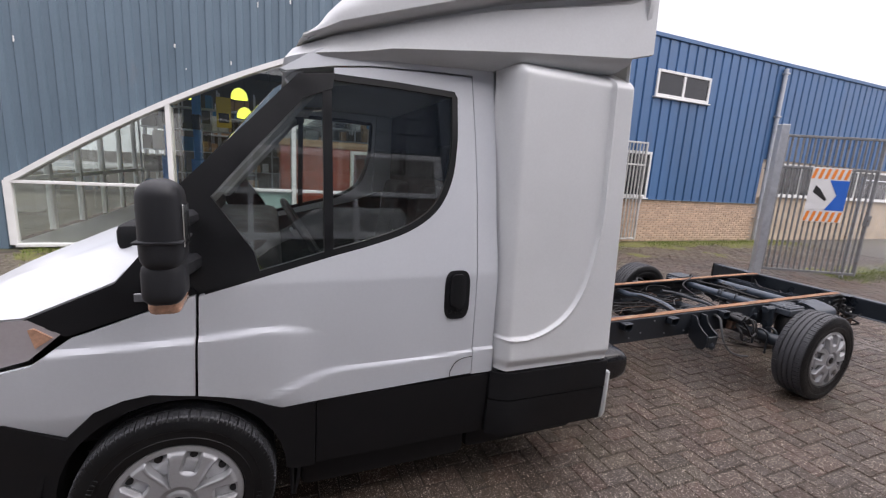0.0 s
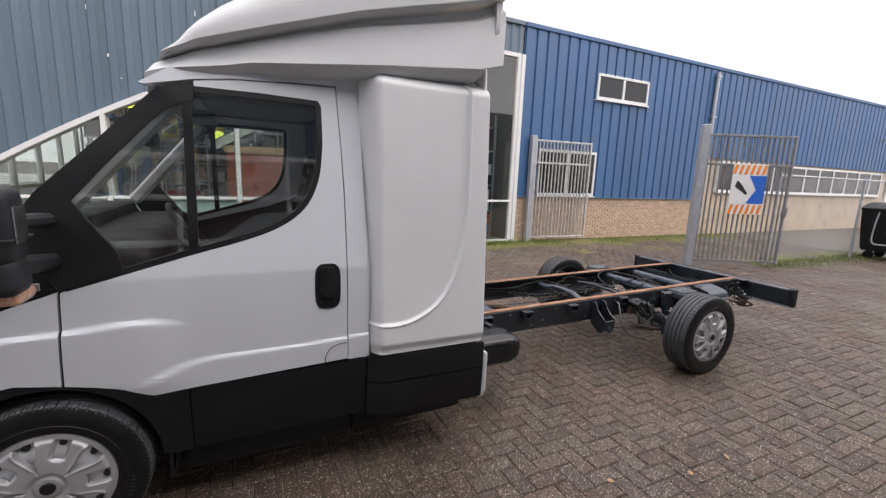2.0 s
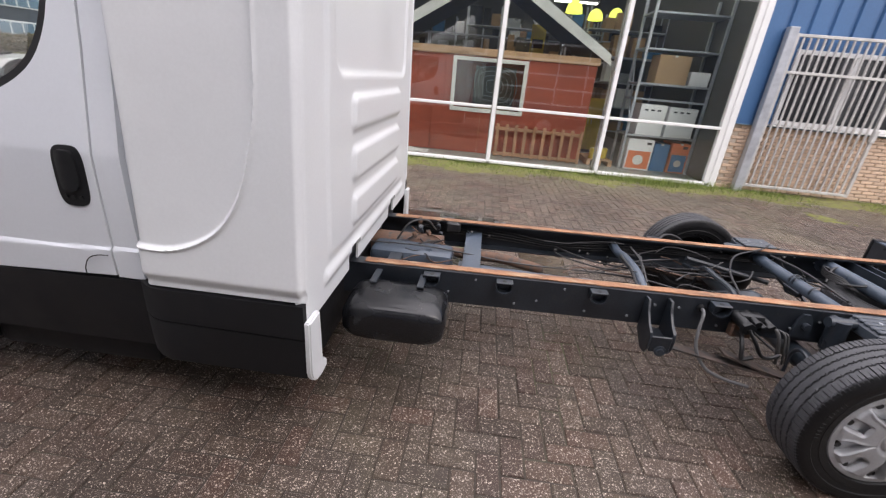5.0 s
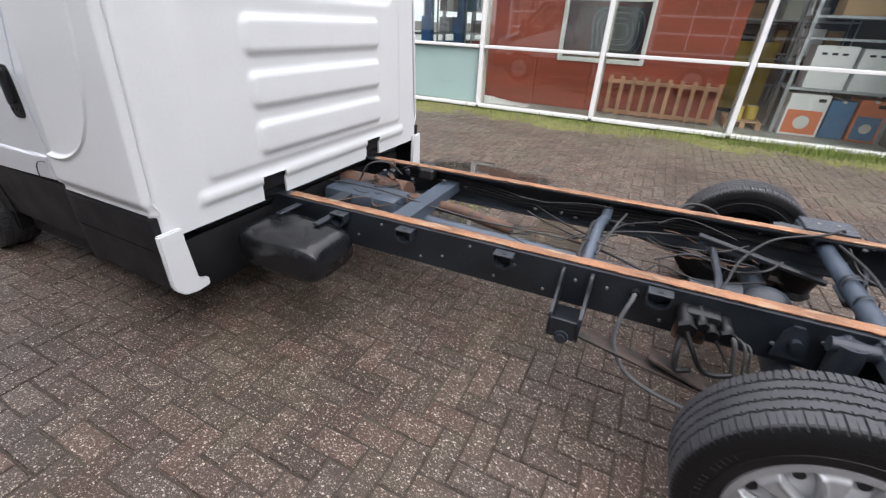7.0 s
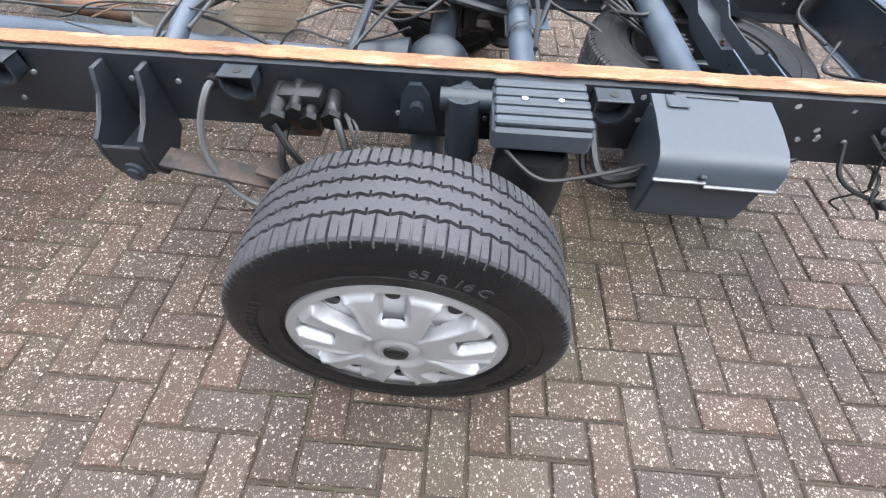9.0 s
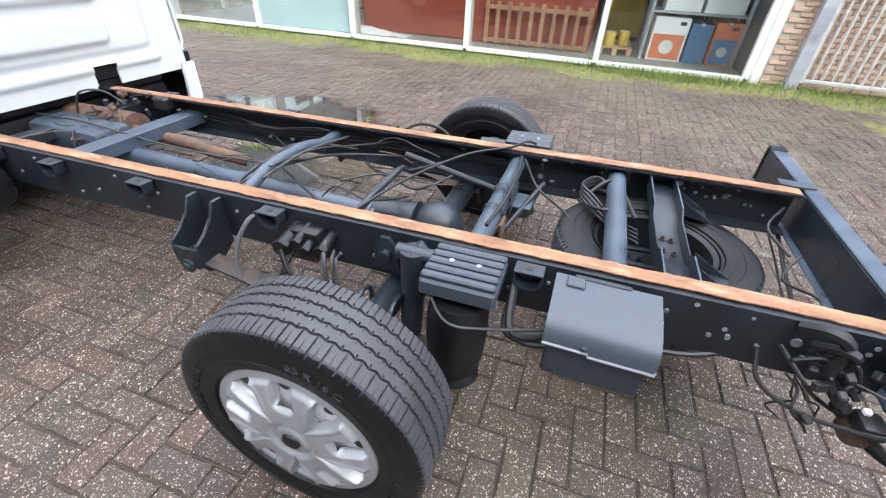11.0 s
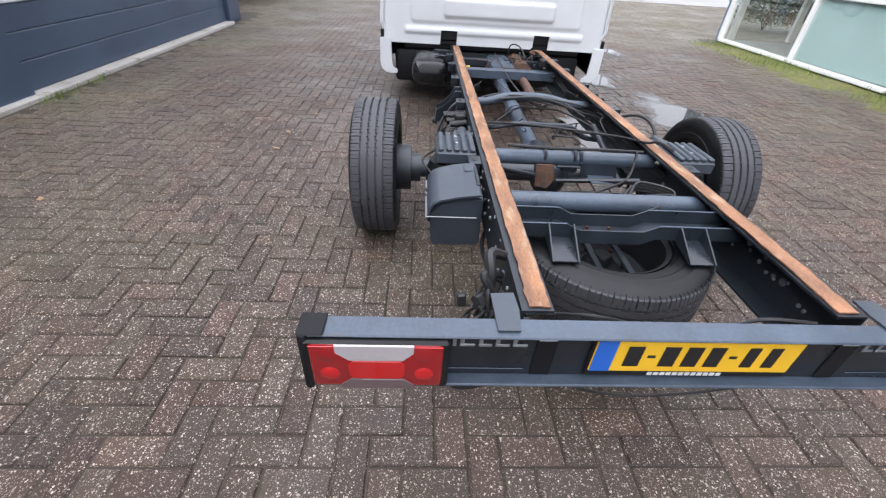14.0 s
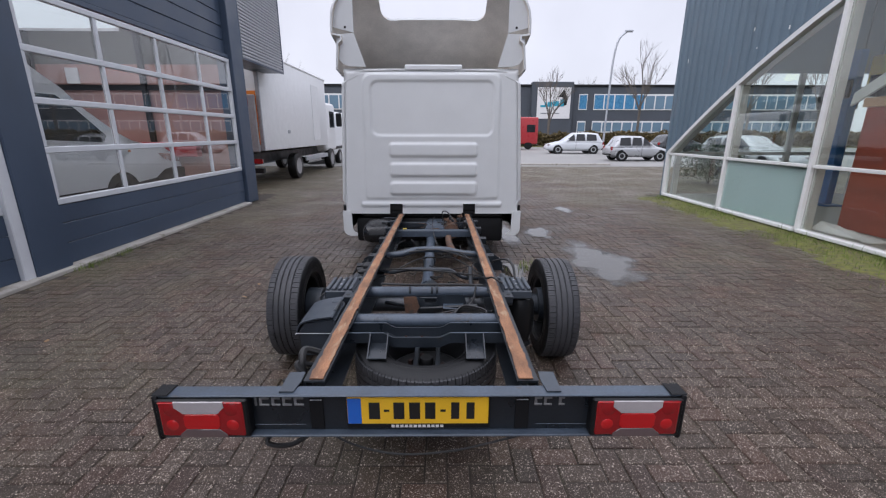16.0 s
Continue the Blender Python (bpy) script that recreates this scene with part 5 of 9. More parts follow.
def wheel(name, x, y, s, turn):
    """One road wheel under the truck: steel disc with tyre and cap."""
    bm = bmesh.new()
    lathe(bm, [(0.02, -0.03), (0.08, -0.05), (0.11, -0.03), (0.16, -0.035), (0.185, -0.02), (0.195, -0.09), (0.216, -0.095), (0.216, -0.085), (0.2, 0.0), (0.2, 0.08), (0.218, 0.09)], 48)
    for k in range(6):
        a = 2 * math.pi * k / 6
        rod(bm, (0.085 * math.cos(a), -0.07, 0.085 * math.sin(a)), (0.085 * math.cos(a), -0.04, 0.085 * math.sin(a)), 0.011, n=6)
    w = part(name, bm, STEELW, truck)
    w.matrix_basis = pose(x, y, R_TYRE - (0.018 if x < 0 or s > 0 else 0.001), 0, 0, 0 if s < 0 else 180)
    tyre(w)
    hb = hubcap_bm()
    bmesh.ops.transform(hb, matrix=pose(0, -0.101, 0, 0, turn, 0), verts=hb.verts[:])
    part("hubcap", hb, SILVER, w, "silver five-petal hubcap", 40)
    disc = bmesh.new()
    lathe(disc, [(0.04, -0.092), (0.12, -0.09), (0.15, -0.094), (0.178, -0.09), (0.2, -0.07)], 48)
    disc = part("wheel_disc", disc, DISCW, w, "pale painted wheel disc behind the cap")
    # vents are not cut: dark discs paint the shade inside them
    for k in range(10):
        a = 2 * math.pi * (k / 2 + 0.25) / 5 - radians(turn)
        vent = bmesh.new()
        rod(vent, (0.186 * math.cos(a), -0.0965, 0.186 * math.sin(a)), (0.186 * math.cos(a), -0.08, 0.186 * math.sin(a)), 0.0135, n=14)
        part("vent_hole", vent, STEELW, disc)
    hc = bmesh.new()
    lathe(hc, [(0.0, -0.127), (0.016, -0.128), (0.024, -0.126), (0.027, -0.12), (0.027, -0.1)], 24)
    part("cap_emblem", hc, SATIN, w)
    # worn raised marks round the outer sidewall
    if x > 0 and s < 0:
        lt = text_bm("65 R 16 C", 0.034, 0.0012)
        for v in lt.verts:
            a, r = radians(84) - v.co.x / 0.283, 0.271 + v.co.y
            v.co = (r * math.cos(a), -0.1108 - v.co.z, r * math.sin(a))
        part("size_marking", lt, TREAD, w, "raised size lettering on the tyre wall")
    for a0 in (150, 172, 320, 338):
        for k in range(5):
            a = radians(a0 + k * 3.6)
            part("sidewall_mark", bx(-0.006, 0.006, -0.1125, -0.1085, -0.009, 0.009, 0.001, 1, Matrix.Rotation(math.pi / 2 - a, 4, "Y") @ pose(0, 0, 0.283)), RUBBER, w)
    return w


WY = 0.925
for x in (HUB_F, HUB_R):
    for s in (-1, 1):
        wheel("wheel", x, s * (WY if x > 0 else 0.985) - (0.066 if s > 0 else 0), s, 0 if x > 0 else 18)
# ladder frame
for s in (-1, 1):
    y0, y1 = s * 0.365, s * 0.445
    web = bmesh.new()
    prof = [(0.445, 0.435), (0.365, 0.435), (0.365, 0.443), (0.437, 0.443), (0.437, 0.607), (0.365, 0.607), (0.365, 0.615), (0.445, 0.615)]
    prism(web, [(s * y, z) for y, z in prof], -0.6, 3.7, "x")
    rail = part("chassis_rail", web, RAIL, truck, "blue-black pressed steel chassis rail")
    strip = bmesh.new()
    x = 0.06
    rg = random.Random(7 + s)
    sheet(240, 4, lambda u, v: (0.05 + 3.64 * u + (0.004 * noise.noise((v * 3, s, 1)) if u in (0, 1) else 0), s * 0.399 + (v - 0.5) * 0.054 + (0.0045 * noise.noise((u * 33, v * 7, s)) + 0.0045 * noise.noise((u * 113, v * 7, s)) + 0.003 * noise.noise((u * 217, v * 7, s)) if v in (0, 1) else 0), 0.6212 - (0.0012 if v in (0, 1) else 0) + 0.0008 * noise.noise((u * 40, v * 3, s))), bm=strip)
    thicken(strip, 0.0045)
    part("wear_strip", strip, STRIP, rail, "weathered orange-brown wooden strip on the rail")
    bolts = bmesh.new()
    for k in range(30):
        xx = 0.3 + k * 0.115 + rg.uniform(-0.02, 0.02)
        zz = rg.choice((0.47, 0.50, 0.55, 0.585))
        rod(bolts, (xx, s * 0.444, zz), (xx, s * 0.452, zz), 0.0065, n=6)
    # pale discs through the web paint the daylight of open holes
    for k in range(9) if s > 0 else (1, 5, 7):
        xx, zz = 3.3 + k * 0.034 + rg.uniform(-0.012, 0.012), 0.53 + rg.uniform(-0.035, 0.05)
        rod(bolts, (xx, s * 0.432, zz), (xx, s * 0.451, zz), 0.013 if k == 5 else 0.0065, n=10)
    part("bolts", bolts, RIVET, rail, "small steel bolts in the rail web, with pale discs for daylight through holes")["kind"] = "stuff"
    # solid bright discs in place of light seen through drilled holes
    marks = bmesh.new()
    for k in range(16):
        xx = 2.6 + rg.uniform(0, 1.05)
        zz = rg.uniform(0.47, 0.59)
        rod(marks, (xx, s * 0.4355, zz), (xx, s * 0.4385, zz), rg.choice((0.006, 0.008, 0.013)), n=10)
        rod(marks, (xx, s * 0.4435, zz), (xx, s * 0.4465, zz), rg.choice((0.005, 0.007)), n=10)
    part("hole_rims", marks, ZINC, rail, "bright discs standing for daylight through bolt holes")["kind"] = "stuff"
    for xx in (0.42, 0.80, 1.28, 1.88, 2.775):
        bm = bmesh.new()
        cup = [(xx + 0.043, 0.606), (xx + 0.043, 0.578)] + [(xx + 0.043 * math.cos(a), 0.572 - 0.032 * math.sin(a)) for a in [math.pi * k / 10 for k in range(1, 10)]] + [(xx - 0.043, 0.578), (xx - 0.043, 0.606)]
        prism(bm, cup + [(xx + (x - xx) * 0.86, min(0.598, z + 0.006)) for x, z in reversed(cup)], s * 0.446, s * 0.497, "y")
        prism(bm, cup, s * 0.446, s * 0.452, "y")
        box(bm, xx - 0.043, xx + 0.043, min(s * 0.446, s * 0.5), max(s * 0.446, s * 0.5), 0.6, 0.607, 0.002)
        bracket = part("body_bracket", bm, CHASSIS, rail)
        # black disc on the uncut bracket paints the dark of its hole
        bm = bmesh.new()
        rod(bm, (xx, s * 0.475, 0.606), (xx, s * 0.475, 0.6085), 0.011, n=12)
        part("bracket_hole", bm, INK, bracket)

tubes = [(0.62, 0.05, "box"), (1.60, 0.027, "tube"), (2.58, 0.035, "tube"), (3.02, 0.038, "tube")]
for x, r, kind_ in tubes:
    bm = bmesh.new()
    if kind_ == "box":
        box(bm, x - 0.05, x + 0.05, -0.437, 0.437, 0.475, 0.485, 0.002)
        box(bm, x - 0.055, x - 0.045, -0.437, 0.437, 0.475, 0.535, 0.002)
        box(bm, x + 0.045, x + 0.055, -0.437, 0.437, 0.475, 0.535, 0.002)
        box(bm, x - 0.055, x + 0.055, -0.437, 0.437, 0.53, 0.54, 0.002)
    elif x == 1.60:
        hose(bm, [(x, -0.437, 0.53), (x - 0.01, -0.28, 0.53), (x - 0.01, -0.12, 0.57), (x - 0.01, 0.12, 0.57), (x, 0.28, 0.54), (x, 0.437, 0.54)], r, 14, 6)
    else:
        rod(bm, (x, -0.437, 0.55), (x, 0.437, 0.55), r, n=20)
        for s in (-1, 1):
            rod(bm, (x, s * 0.425, 0.55), (x, s * 0.437, 0.55), r + 0.02, n=20)
    part("crossmember", bm, TUBE, truck, "blue-grey painted cross tube")
bm = bmesh.new()
box(bm, 0.12, 0.2, -0.437, 0.437, 0.48, 0.54, 0.004)
part("crossmember", bm, CHASSIS, truck)

# axle, differential, shaft, springs, dampers
ax = bmesh.new()
rod(ax, (HUB_R, -0.84, 0.345), (HUB_R, 0.84, 0.345), 0.05, n=18)
rod(ax, (HUB_R, -0.84, 0.345), (HUB_R, -0.7, 0.345), 0.075, n=20)
rod(ax, (HUB_R, 0.84, 0.345), (HUB_R, 0.7, 0.345), 0.075, n=20)
axle = part("rear_axle", ax, CHASSIS, truck)
df = bmesh.new()
bmesh.ops.create_uvsphere(df, u_segments=20, v_segments=12, radius=0.12)
bmesh.ops.transform(df, matrix=Matrix.LocRotScale((HUB_R, 0.0, 0.34), None, (1.0, 0.85, 1.05)), verts=df.verts[:])
rod(df, (HUB_R - 0.3, 0, 0.36), (HUB_R - 0.1, 0, 0.355), 0.06, 0.09, 16)
part("differential", df, CHASSIS, axle)
sh = bmesh.new()
rod(sh, (0.55, -0.03, 0.44), (HUB_R - 0.3, -0.03, 0.39), 0.045, n=18)
for xx, zz in ((0.58, 0.44), (1.35, 0.405), (HUB_R - 0.32, 0.372)):
    rod(sh, (xx - 0.04, -0.03, zz), (xx + 0.04, -0.03, zz - 0.003), 0.058, n=12)
part("drive_shaft", sh, TUBE, truck, "blue-grey propeller shaft")
ex = bmesh.new()
hose(ex, [(-0.5, 0.2, 0.42), (0.15, 0.2, 0.43), (0.5, 0.17, 0.42), (0.8, 0.16, 0.42), (0.98, 0.19, 0.38), (1.1, 0.26, 0.33)], 0.034, 14)
part("exhaust_pipe", ex, RUST, truck, "rusty exhaust pipe")
ex = bmesh.new()
rod(ex, (-0.35, 0.2, 0.42), (0.42, 0.2, 0.43), 0.085, n=22)
part("exhaust_silencer", ex, RUST, truck)
cz = bmesh.new()
box(cz, -0.02, 0.5, -0.1, 0.12, 0.36, 0.5, 0.04, 2)
part("gearbox_tail", cz, TUBE, truck)
for s in (-1, 1):
    lf = bmesh.new()
    for k, (a, b, zc) in enumerate(((1.58, 2.62, 0.0), (1.9, 2.5, -0.012))):
        pts = [(a + (b - a) * t, 0.385 - 0.13 * math.sin(math.pi * 0.5 * t) + zc) for t in [i / 14 for i in range(15)]]
        up = pts + [(x, z - 0.01) for x, z in reversed(pts)]
        prism(lf, up, s * 0.53, s * 0.60, "y")
    part("leaf_spring", lf, SPRING, truck, "brown leaf spring pack")
    # cast spring hanger: two walls across the rail, joined below
    wall_ = [(0.447, 0.6), (0.492, 0.6), (0.515, 0.545), (0.56, 0.5), (0.605, 0.478), (0.612, 0.44), (0.606, 0.385), (0.585, 0.352), (0.54, 0.345), (0.447, 0.41)]
    hanger = None
    for x0, x1 in ((1.522, 1.534), (1.632, 1.646)):
        hg = bmesh.new()
        prism(hg, [(s * y, z) for y, z in wall_], x0, x1, "x")
        bmesh.ops.bevel(hg, geom=hg.edges[:], offset=0.002, segments=1, affect="EDGES")
        w_ = part("spring_hanger" if hanger is None else "hanger_wall", hg, RAIL, truck if hanger is None else hanger, "black cast steel spring hanger" if hanger is None else "")
        hanger = hanger or w_
    hg = bmesh.new()
    box(hg, 1.534, 1.632, min(s * 0.6, s * 0.611), max(s * 0.6, s * 0.611), 0.372, 0.462, 0.004)
    part("hanger_web", hg, RAIL, hanger)
    hg = bmesh.new()
    box(hg, 1.534, 1.632, min(s * 0.447, s * 0.6), max(s * 0.447, s * 0.6), 0.41, 0.42, 0.003)
    part("hanger_floor", hg, RAIL, hanger)
    hg = bmesh.new()
    rod(hg, (1.585, s * 0.44, 0.386), (1.585, s * 0.63, 0.386), 0.016, n=12)
    rod(hg, (1.585, s * 0.612, 0.386), (1.585, s * 0.622, 0.386), 0.028, n=12)
    part("hanger_pin", hg, CHASSIS, hanger)
    sa = bmesh.new()
    rod(sa, (2.43, s * 0.53, 0.28), (2.43, s * 0.505, 0.46), 0.034, n=16)
    rod(sa, (2.43, s * 0.505, 0.44), (2.425, s * 0.50, 0.60), 0.044, n=16)
    rod(sa, (2.37, s * 0.5, 0.585), (2.49, s * 0.5, 0.585), 0.026, n=12)
    rod(sa, (2.43, s * 0.447, 0.585), (2.43, s * 0.53, 0.585), 0.018, n=10)
    part("shock_absorber", sa, CHASSIS, truck)
    tb = bmesh.new()
    prism(tb, [(2.26, 0.46), (2.36, 0.46), (2.34, 0.56), (2.32, 0.59), (2.29, 0.59), (2.27, 0.56)], s * 0.447, s * 0.462, "y")
    rod(tb, (2.31, s * 0.46, 0.53), (2.31, s * 0.485, 0.53), 0.018, n=12)
    part("damper_plate", tb, CHASSIS, truck)
    ab = bmesh.new()
    lathe(ab, [(0.0, 0.18), (0.07, 0.18), (0.085, 0.2), (0.07, 0.225), (0.075, 0.25), (0.09, 0.3), (0.095, 0.4), (0.09, 0.48), (0.075, 0.515), (0.0, 0.515)], 28, "z", pose(2.6, s * 0.58, 0))
    part("air_spring", ab, SATIN, truck, "black rubber air spring")
    sp = bmesh.new()
    box(sp, 2.49, 2.71, min(s * 0.455, s * 0.632), max(s * 0.455, s * 0.632), 0.55, 0.607, 0.008)
    step = part("step_plate", sp, BOXLID, truck, "ribbed black step plate above the wheel")
    rb = bmesh.new()
    for k in range(5):
        box(rb, 2.493, 2.707, s * (0.474 + k * 0.0345) - 0.012, s * (0.474 + k * 0.0345) + 0.012, 0.607, 0.624, 0.005)
    part("rib", rb, BOXLID, step)
    for xx in (2.56, 2.64):
        rb2 = bmesh.new()
        rod(rb2, (xx, s * 0.543, 0.622), (xx, s * 0.543, 0.628), 0.008, n=6)
        part("bolt", rb2, ZINC, step)
    ub = bmesh.new()
    for dx in (-0.06, 0.06):
        hose(ub, [(HUB_R + dx, s * 0.51, 0.22), (HUB_R + dx, s * 0.51, 0.38), (HUB_R + dx, s * 0.565, 0.42), (HUB_R + dx, s * 0.62, 0.38), (HUB_R + dx, s * 0.62, 0.22)], 0.009)
    part("u_bolt", ub, CHASSIS, axle)
    dr = bmesh.new()
    rod(dr, (HUB_R, s * 0.75, 0.345), (HUB_R, s * 0.85, 0.345), 0.12, n=28)
    part("brake_drum", dr, CHASSIS, axle)
# anti-roll bar and brake valve clutter
ar = bmesh.new()
hose(ar, [(2.02, -0.42, 0.5), (2.08, -0.3, 0.52), (2.1, -0.17, 0.55), (2.1, 0.0, 0.55), (2.1, 0.14, 0.545), (2.1, 0.24, 0.49), (2.08, 0.36, 0.47)], 0.015, 8)
part("stabiliser_bar", ar, CHASSIS, truck)
bv = bmesh.new()
box(bv, 1.97, 2.085, -0.515, -0.447, 0.515, 0.578, 0.016, 2)
valve = part("brake_valve", bv, SATIN, truck, "brake load valve with pipes on the rail")
for x, z, y1, r in ((1.972, 0.548, -0.565, 0.028), (2.018, 0.566, -0.548, 0.017), (2.05, 0.545, -0.552, 0.019), (2.1, 0.54, -0.535, 0.022)):
    bv = bmesh.new()
    rod(bv, (x, -0.45, z), (x + 0.008, y1, z - 0.012), r, n=14)
    rod(bv, (x + 0.007, y1 + 0.012, z - 0.011), (x + 0.009, y1 - 0.008, z - 0.013), r * 1.18, n=6)
    part("valve_port", bv, SATIN, valve)
part("valve_bracket", bx(1.955, 2.06, -0.5, -0.452, 0.44, 0.515, 0.008), RUST, valve, "rusty bracket under the brake valve")
bv = bmesh.new()
hose(bv, [(1.98, -0.575, 0.535), (2.015, -0.6, 0.48), (2.055, -0.605, 0.42), (2.1, -0.6, 0.405), (2.15, -0.59, 0.42)], 0.009, 8)
part("valve_lever", bv, SATIN, valve)
for dx, r in ((0.0, 0.0085), (0.03, 0.005), (0.045, 0.004)):
    bv = bmesh.new()
    hose(bv, [(2.105 + dx, -0.5, 0.55 - dx), (2.13 + dx, -0.555, 0.52), (2.145 + dx, -0.575, 0.44), (2.165 + dx, -0.57, 0.36)], r, 8)
    part("valve_pipe", bv, CABLEG, valve)

# storage box
tbx = bmesh.new()
prism(tbx, [(-0.47, 0.59), (-0.47, 0.39), (-0.642, 0.385), (-0.654, 0.4), (-0.662, 0.53), (-0.62, 0.575), (-0.5, 0.595)], 2.862, 3.113, "x")
bmesh.ops.bevel(tbx, geom=tbx.edges[:], offset=0.006, segments=2, affect="EDGES")
sbx = part("storage_box", tbx, BOXBODY, truck, "dark steel battery box with grey folded lid")
fold = [(-0.485, 0.615), (-0.56, 0.605), (-0.625, 0.589), (-0.652, 0.575), (-0.667, 0.553)]
for a, b, low in ((2.85, 2.965, 0.527), (2.965, 3.125, 0.517)):
    ld = bmesh.new()
    line = fold + [(-0.672, low)]
    prism(ld, line + [(y + 0.006, z - (0.006 if z > 0.55 else 0)) for y, z in reversed(line)], a, b, "x")
    part("lid", ld, BOXLID, sbx)
    # pale strip paints the highlight along the lid's folded edge
    part("lid_rim", bx(a, b, -0.678, -0.668, low - 0.004, low + 0.002, 0.0015), BADGE, sbx)
part("lid_rim", bx(3.122, 3.128, -0.675, -0.49, 0.519, 0.523, 0.0015), BADGE, sbx)
part("lid_tab", bx(2.88, 2.93, -0.53, -0.485, 0.611, 0.617, 0.003), BOXLID, sbx)
part("lid_hinge", bx(2.9, 3.05, -0.492, -0.478, 0.612, 0.62, 0.003), CHASSIS, sbx)
part("latch", bx(2.945, 2.96, -0.678, -0.668, 0.532, 0.546, 0.003), CHASSIS, sbx)

# spare wheel under its carrier
sw_ = bmesh.new()
lathe(sw_, [(0.03, -0.055), (0.09, -0.035), (0.12, -0.06), (0.17, -0.05), (0.19, -0.06), (0.2, -0.07), (0.2, 0.08), (0.215, 0.09)], 40)
spare = part("spare_wheel", sw_, STEELW, truck, "spare wheel lying flat under the frame")
spare.matrix_basis = pose(3.17, 0.0, 0.398, 90, 0, 0)
tyre(spare, 0.215, 0.357)
for k in range(6):
    a = 2 * math.pi * k / 6 + 0.3
    nb = bmesh.new()
    rod(nb, (3.17 + 0.085 * math.cos(a), 0.085 * math.sin(a), 0.35), (3.17 + 0.085 * math.cos(a), 0.085 * math.sin(a), 0.385), 0.012, n=6)
    part("spare_nut", nb, RUSTDARK, truck)
nb = bmesh.new()
lathe(nb, [(0.0, 0.41), (0.03, 0.41), (0.036, 0.4), (0.036, 0.37), (0.07, 0.362), (0.07, 0.345)], 24, "z", pose(3.17, 0, 0))
part("spare_clamp", nb, SATIN, truck, "black clamp plate in the spare wheel")
for y in (-0.05, 0.06):
    part("clamp_bar", bx(3.03, 3.31, y - 0.012, y + 0.012, 0.405, 0.42, 0.003), CHASSIS, truck)
cr = bmesh.new()
pts = [(-0.437, 0.545), (-0.2, 0.545), (-0.155, 0.522), (0.07, 0.522), (0.12, 0.545), (0.437, 0.545)]
prism(cr, [(y, z - 0.009) for y, z in pts] + [(y, z - 0.002) for y, z in reversed(pts)], 3.152, 3.246, "x")
carrier = part("spare_carrier", cr, CHASSIS, truck, "pressed steel spare wheel carrier")
for x, h in ((3.149, 0.045), (3.249, 0.04)):
    cr = bmesh.new()
    prism(cr, [(y, z - 0.012) for y, z in pts] + [(y, z + h) for y, z in reversed(pts)], x - 0.0025, x + 0.0025, "x")
    part("carrier_flange", cr, CHASSIS, carrier)
    # lighter paint on the upper edges stands for light catching them
    part("flange_edge", bx(x - 0.003, x + 0.003, -0.437, -0.2, 0.545 + h, 0.548 + h, 0.001), TUBE, carrier)
    part("flange_edge", bx(x - 0.003, x + 0.003, 0.12, 0.437, 0.545 + h, 0.548 + h, 0.001), TUBE, carrier)
for y0, y1 in ((-0.265, -0.18), (0.195, 0.28)):
    tb = bmesh.new()
    for y in (y0, y1):
        prism(tb, [(3.252, 0.588), (3.252, 0.53), (3.36, 0.512), (3.372, 0.518)], y - 0.0025, y + 0.0025, "y")
    prism(tb, [(3.252, 0.53), (3.252, 0.535), (3.368, 0.517), (3.368, 0.512)], y0, y1, "y")
    part("tab", tb, CHASSIS, carrier)
wb = bmesh.new()
for x, y in ((3.185, -0.02), (3.213, -0.025), (3.182, -0.1), (3.216, -0.11)):
    rod(wb, (x, y, 0.519), (x, y, 0.537), 0.006, n=8)
    rod(wb, (x, y, 0.519), (x, y, 0.526), 0.011, n=6)
part("bolts", wb, RUSTDARK, carrier)["kind"] = "stuff"

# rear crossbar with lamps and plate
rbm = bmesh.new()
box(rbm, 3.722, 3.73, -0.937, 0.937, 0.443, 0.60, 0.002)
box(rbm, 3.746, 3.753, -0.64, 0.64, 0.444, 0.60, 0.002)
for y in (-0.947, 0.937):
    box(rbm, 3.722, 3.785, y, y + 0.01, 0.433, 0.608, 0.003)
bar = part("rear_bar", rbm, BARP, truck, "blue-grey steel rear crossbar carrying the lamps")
# same bar, lighter paint: the light on lip and top is put into the colour
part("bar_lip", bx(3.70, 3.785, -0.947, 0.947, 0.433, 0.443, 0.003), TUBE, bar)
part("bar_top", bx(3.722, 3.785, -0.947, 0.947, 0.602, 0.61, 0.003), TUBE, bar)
for y in (-0.385, 0.375):
    part("bar_recess", bx(3.7535, 3.757, y - 0.026, y + 0.026, 0.447, 0.598, 0.002), BLACKP, bar)
    part("recess_clip", bx(3.7575, 3.7595, y - 0.022, y + 0.022, 0.572, 0.576, 0.001), ZINC, bar)
# thin lighter strips paint the highlight along the bar's creases
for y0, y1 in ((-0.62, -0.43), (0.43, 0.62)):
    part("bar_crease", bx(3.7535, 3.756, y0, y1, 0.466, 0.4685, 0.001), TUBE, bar)
